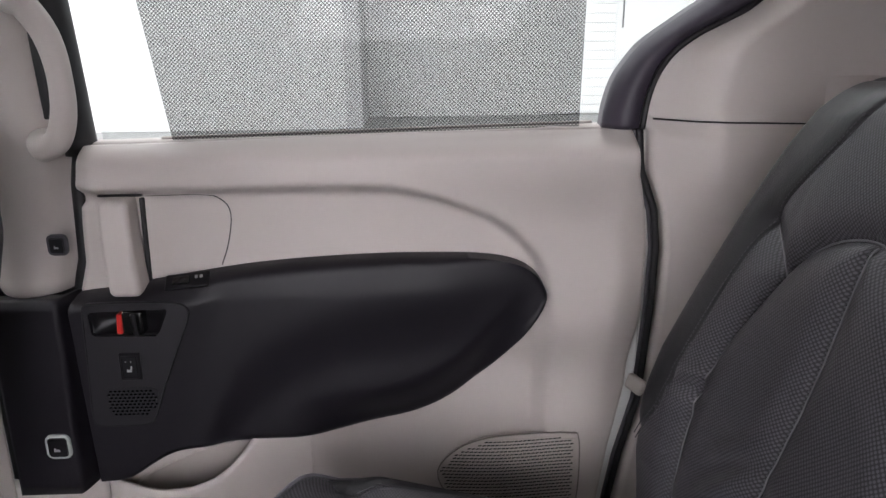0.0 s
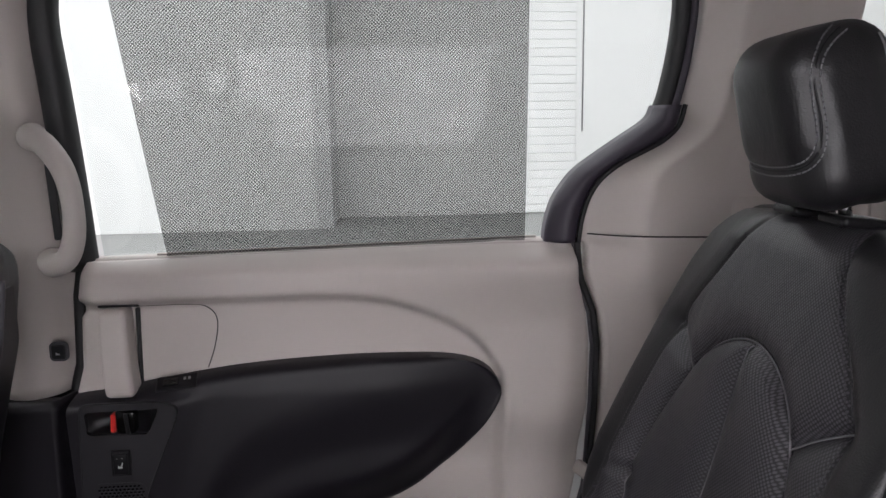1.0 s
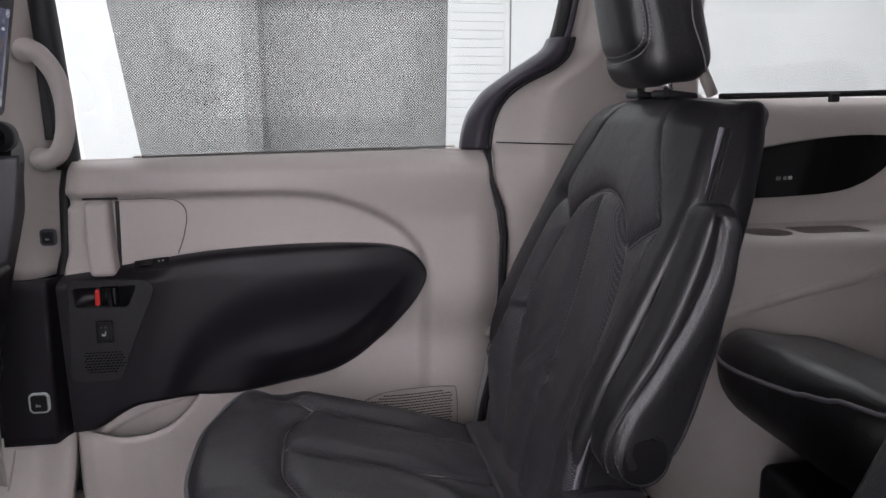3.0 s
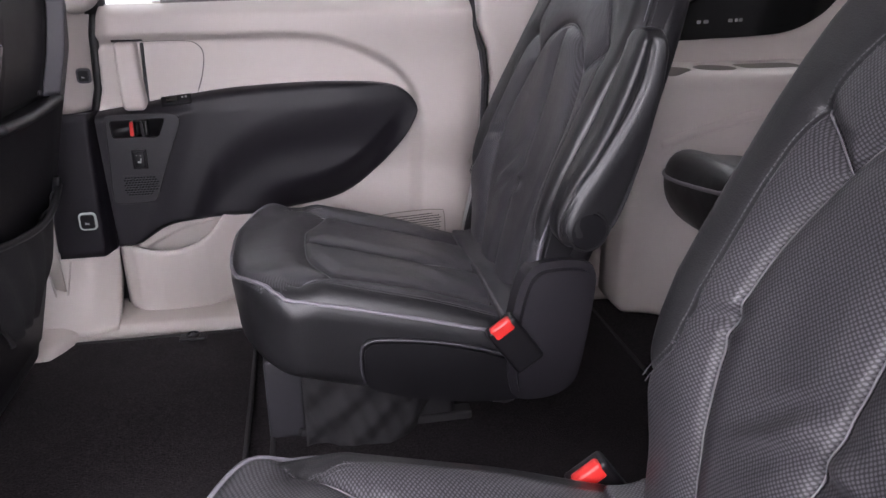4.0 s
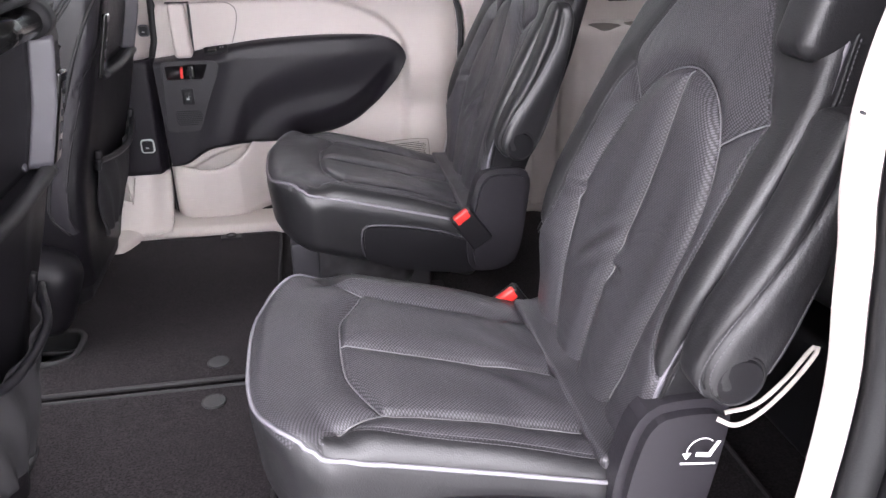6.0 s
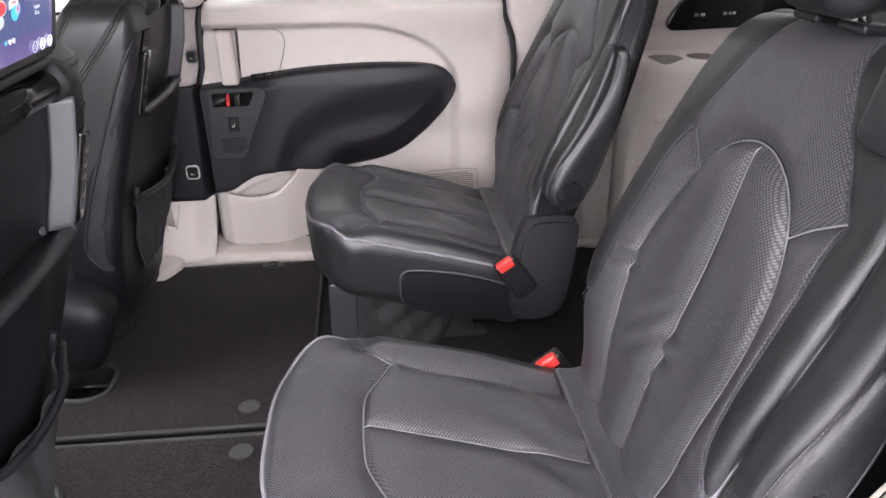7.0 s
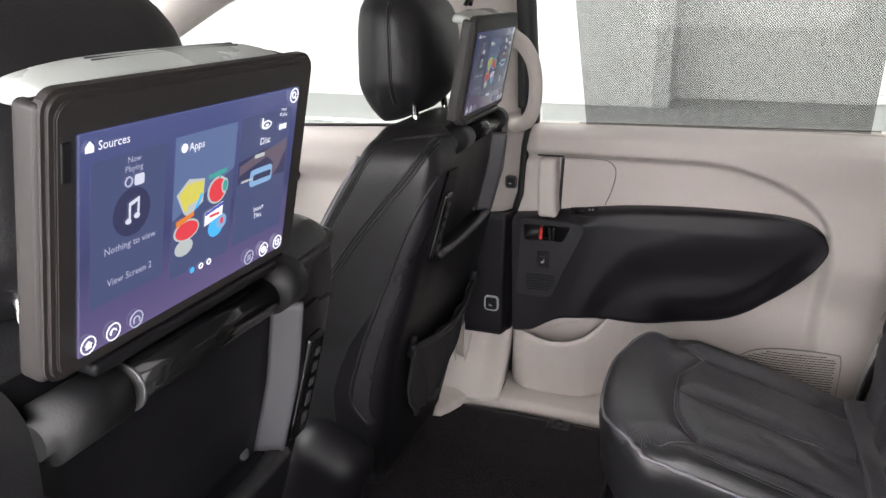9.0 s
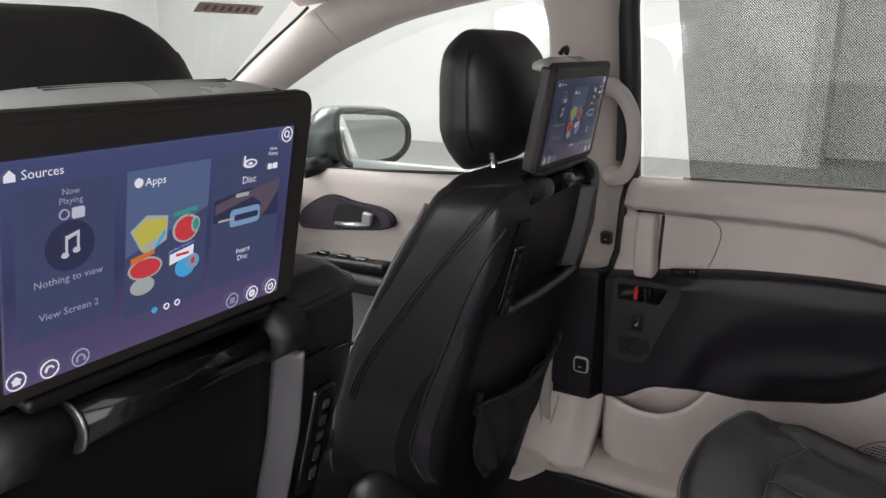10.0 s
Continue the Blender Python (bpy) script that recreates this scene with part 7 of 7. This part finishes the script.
    tile("photo_band", [(-0.030, 0.001), (-0.010, 0.0055), (0.020, 0.0095), (0.029, 0.0120), (0.030, 0.004), (0.020, -0.010), (0.012, -0.016), (0.013, -0.004), (0.004, 0.002), (-0.014, -0.002), (-0.030, -0.006)], 0.805, 0.63, UI_BROWN, 0.0006)
    tile("photo_light", rect(0.0285, 0.0130, 0.25), 0.795, 0.545, UI_SKY, 0.0008)
    tile("photo_light", rect(0.0225, 0.0045, 0.3), 0.80, 0.545, UI_DARK, 0.0010)
    tile("photo_light", rect(0.0120, 0.0028, 0.3), 0.775, 0.668, UI_GREY, 0.0010)
    tile("photo_light", rect(0.0150, 0.0015, 0.3), 0.715, 0.545, UI_GREY, 0.0008)
    text("Sources", 0.052, 0.948, 0.0098, left=True)
    tile("home_icon", [(-0.003, -0.003), (0.003, -0.003), (0.003, 0.0005), (0.0, 0.0034), (-0.003, 0.0005)], 0.025, 0.948, UI_WHITE, 0.0012)
    text("Apps", 0.400, 0.832, 0.0100, left=True)
    tile("apps_icon", oval(0.0060, 0.0060), 0.379, 0.833, UI_WHITE, 0.0012)
    text("Disc", 0.799, 0.747, 0.0100)
    tile("disc_mark", oval(0.013, 0.0065), 0.797, 0.833, UI_WHITE, 0.0012)
    tile("disc_mark", oval(0.0085, 0.0038), 0.799, 0.835, UI_TILE, 0.0014)
    tile("disc_mark", oval(0.0045, 0.0020), 0.797, 0.833, UI_WHITE, 0.0016)
    tile("disc_mark", rect(0.0015, 0.0070), 0.772, 0.850, UI_WHITE, 0.0012)
    text("Now\nPlaying", 0.899, 0.895, 0.0048)
    tile("tag", rect(0.0042, 0.0042), 0.888, 0.797, UI_WHITE, 0.0012)
    tile("tag", rect(0.0048, 0.0042), 0.912, 0.797, UI_WHITE, 0.0012)
    text("Insert\nDisc", 0.797, 0.352, 0.0076)
    text("Now\nPlaying", 0.179, 0.852, 0.0070, UI_DIM)
    ring(0.161, 0.754, 0.0055, UI_DIM)
    tile("tag", rect(0.0078, 0.0066), 0.199, 0.754, UI_LIGHT, 0.0012)
    tile("note_disc", oval(0.030, 0.030), 0.179, 0.610, UI_DARK, 0.0004)
    tile("note", [(-0.0035, -0.0055), (-0.002, -0.0055), (-0.002, 0.004), (0.0035, 0.0058), (0.0035, -0.0035), (0.005, -0.0035), (0.005, 0.0085), (-0.0035, 0.006)], 0.179, 0.612, UI_LIGHT, 0.0012)
    tile("note_dot", oval(0.0046, 0.0036), 0.162, 0.573, UI_LIGHT, 0.0012)
    tile("note_dot", oval(0.0046, 0.0036), 0.194, 0.588, UI_LIGHT, 0.0012)
    text("Nothing to view", 0.174, 0.469, 0.0085, UI_DIM)
    text("View Screen 2", 0.175, 0.316, 0.0085, UI_DIM)
    tile("app_icon", [(-0.0145, 0.004), (-0.003, 0.0125), (0.013, 0.0095), (0.0125, -0.0065), (-0.002, -0.0135), (-0.0065, -0.0105)], 0.425, 0.575, UI_GREY, 0.0006)
    tile("app_icon", [(-0.0125, 0.0035), (-0.003, 0.0105), (0.001, 0.004), (-0.004, -0.0095), (-0.0065, -0.0085)], 0.425, 0.575, UI_YELLOW, 0.0008)
    tile("app_icon", [(-0.002, -0.0055), (0.0115, -0.0025), (0.0115, 0.0085), (-0.0005, 0.0095)], 0.425, 0.575, UI_YELLOW, 0.0010)
    tile("app_icon", [(0.003, -0.010), (0.0065, -0.009), (0.0115, -0.001), (0.0095, 0.0005)], 0.425, 0.575, UI_BLUE, 0.0012)
    tile("app_icon", oval(0.0215, 0.0195), 0.553, 0.558, UI_GREY, 0.0006)
    tile("app_icon", oval(0.0180, 0.0165), 0.553, 0.557, UI_RED, 0.0008)
    tile("app_icon", oval(0.007, 0.011), 0.588, 0.570, UI_GREY, 0.0010)
    tile("app_icon", oval(0.0050, 0.0080), 0.588, 0.570, UI_GREEN, 0.0012)
    tile("app_icon", [(-0.010, -0.002), (0.009, -0.0005), (0.009, 0.0025), (-0.010, 0.0010)], 0.551, 0.645, UI_GREEN, 0.0006)
    tile("app_icon", rect(0.0012, 0.0060), 0.560, 0.640, UI_GREEN, 0.0008)
    tile("app_icon", oval(0.0255, 0.0150), 0.412, 0.405, UI_GREY, 0.0006)
    tile("app_icon", oval(0.0225, 0.0125), 0.412, 0.405, UI_RED, 0.0008)
    tile("app_icon", [(-0.009, -0.003), (0.008, 0.0012), (0.008, 0.0042), (-0.009, 0.0012)], 0.403, 0.462, UI_ORANGE, 0.0010)
    tile("app_icon", oval(0.018, 0.012), 0.404, 0.316, UI_GREY, 0.0006)
    tile("app_icon", oval(0.0165, 0.0145), 0.558, 0.352, UI_BLUE, 0.0006)
    tile("app_icon", oval(0.0110, 0.0110), 0.585, 0.372, UI_SKY, 0.0008)
    tile("app_icon", oval(0.0032, 0.0050), 0.585, 0.376, UI_RED, 0.0010)
    tile("app_icon", [(-0.010, -0.0055), (0.009, -0.0015), (0.009, 0.0075), (-0.010, 0.0040)], 0.543, 0.425, UI_WHITE, 0.0010)
    tile("app_icon", [(-0.010, 0.0020), (0.009, 0.0055), (0.009, 0.0075), (-0.010, 0.0040)], 0.543, 0.425, UI_INDIGO, 0.0012)
    tile("app_icon", rect(0.0105, 0.0018), 0.543, 0.428, UI_RED, 0.0012)
    tile("page_dot", oval(0.0045, 0.0045), 0.448, 0.168, UI_BLUE, 0.0012)
    ring(0.493, 0.166, 0.0038)
    ring(0.533, 0.167, 0.0038)
    def arc(u, v, d, a0, a1, mat, thick=0.0004):
        pts = [(0.0028, (u - 0.5) * W + d / 2 * math.cos(a), (v - 0.5) * H + d / 2 * math.sin(a)) for a in np.linspace(radians(a0), radians(a1), 18)]
        put("icon_arc", tube(pts, thick, [lit(mat, power)], "icon_arc", sides=5), disp)

    for u in (0.026, 0.117, 0.207, 0.768, 0.860, 0.952):
        ring(u, 0.058, 0.0110, UI_DIM if u in (0.207, 0.768) else UI_WHITE)
    tile("icon", [(-0.0022, -0.0024), (0.0022, -0.0024), (0.0022, 0.0002), (0.0032, 0.0002), (0.0, 0.0030), (-0.0032, 0.0002), (-0.0022, 0.0002)], 0.026, 0.058, UI_WHITE, 0.0012)
    arc(0.117, 0.054, 0.0048, 20, 200, UI_WHITE, 0.0006)
    tile("icon", [(-0.0036, 0.0008), (-0.0010, 0.0008), (-0.0023, -0.0014)], 0.117, 0.054, UI_WHITE, 0.0012)
    arc(0.207, 0.054, 0.0050, 0, 180, UI_DIM, 0.0005)
    for du in (-0.0115, 0.0115):
        tile("icon", rect(0.0013, 0.0026), 0.207 + du, 0.050, UI_DIM, 0.0012)
    for r in range(3):
        tile("icon", rect(0.0048, 0.0008), 0.768, 0.046 + 0.012 * r, UI_DIM, 0.0012)
    arc(0.860, 0.058, 0.0042, 0, 360, UI_WHITE, 0.0009)
    arc(0.952, 0.058, 0.0050, 120, 420, UI_WHITE, 0.0005)
    tile("icon", rect(0.0008, 0.0030), 0.952, 0.070, UI_WHITE, 0.0012)
    tile("icon", [(0.0010, -0.0018), (0.0026, -0.0034), (0.0032, -0.0028), (0.0016, -0.0012)], 0.956, 0.963, UI_WHITE, 0.0012)
    ring(0.958, 0.960, 0.0105)
    ring(0.956, 0.963, 0.0045)
    # hinge below the housing
    put("hinge_bar", cylinder(0.0160, 0.162, [BAR], at=(0.0, 0.012, -0.108), turn=(90, 0, 0), bevel=0.002), s, "glossy black hinge bar")
    put("hinge_lip", block((0.020, 0.20, 0.010), 0.004, res=0.05, mats=[DARK_HARD], name="hinge_lip"), s, at=pose(-0.008, 0.005, -0.083))
    for lo, hi in ((-0.138, -0.069), (0.094, 0.142)):
        put("hinge_arm", cylinder(0.0200 if lo < 0 else 0.0215, hi - lo, [RUBBER], at=(-0.003, (lo + hi) / 2, -0.108), turn=(90, 0, 0), bevel=0.008), s, "matt black hinge sleeve")
    put("hinge_ring", cylinder(0.0172, 0.002, [SILVER], at=(0.0, -0.0685, -0.108), turn=(90, 0, 0)), s)
    return s


seat_screen(-0.275, -0.2823, 0.8385, 11.8, "seatback entertainment screen on the driver's seat showing a source menu")
# viewing-angle dimness is put into this display's colours, glow cut to 0.35
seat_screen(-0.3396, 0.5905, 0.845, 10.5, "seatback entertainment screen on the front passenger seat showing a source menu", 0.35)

# lap belt hanging at the foot of the B pillar
belt = thing("seat_belt", "beige seat belt webbing hanging by the door pillar", "seat belt", 0, 0, 0)
put("webbing", tube([(-0.500, 0.930, 0.55), (-0.508, 0.925, 0.30), (-0.512, 0.930, 0.16), (-0.510, 0.930, 0.085)], 0.014, [STRAP], "webbing", sides=8, flat=0.06, up=(0.15, 1, 0)), belt)
put("belt_loop", tube([(-0.526, 0.925, 0.17), (-0.517, 0.925, 0.075), (-0.508, 0.925, 0.068), (-0.499, 0.925, 0.078), (-0.478, 0.930, 0.17)], 0.0022, [STRAP], "belt_loop", sides=6), belt)
# hanging cable loop behind the passenger's screen
hk = thing("coat_hook", "small dark loop above the passenger side screen", "hook", -0.46, 0.828, 0.944)
put("loop", tube([(0.006 * math.sin(a), 0.016 * math.cos(a), 0.013 * math.sin(a)) for a in np.linspace(0, np.pi, 16)], 0.0045, [DARK_HARD], "loop"), hk)
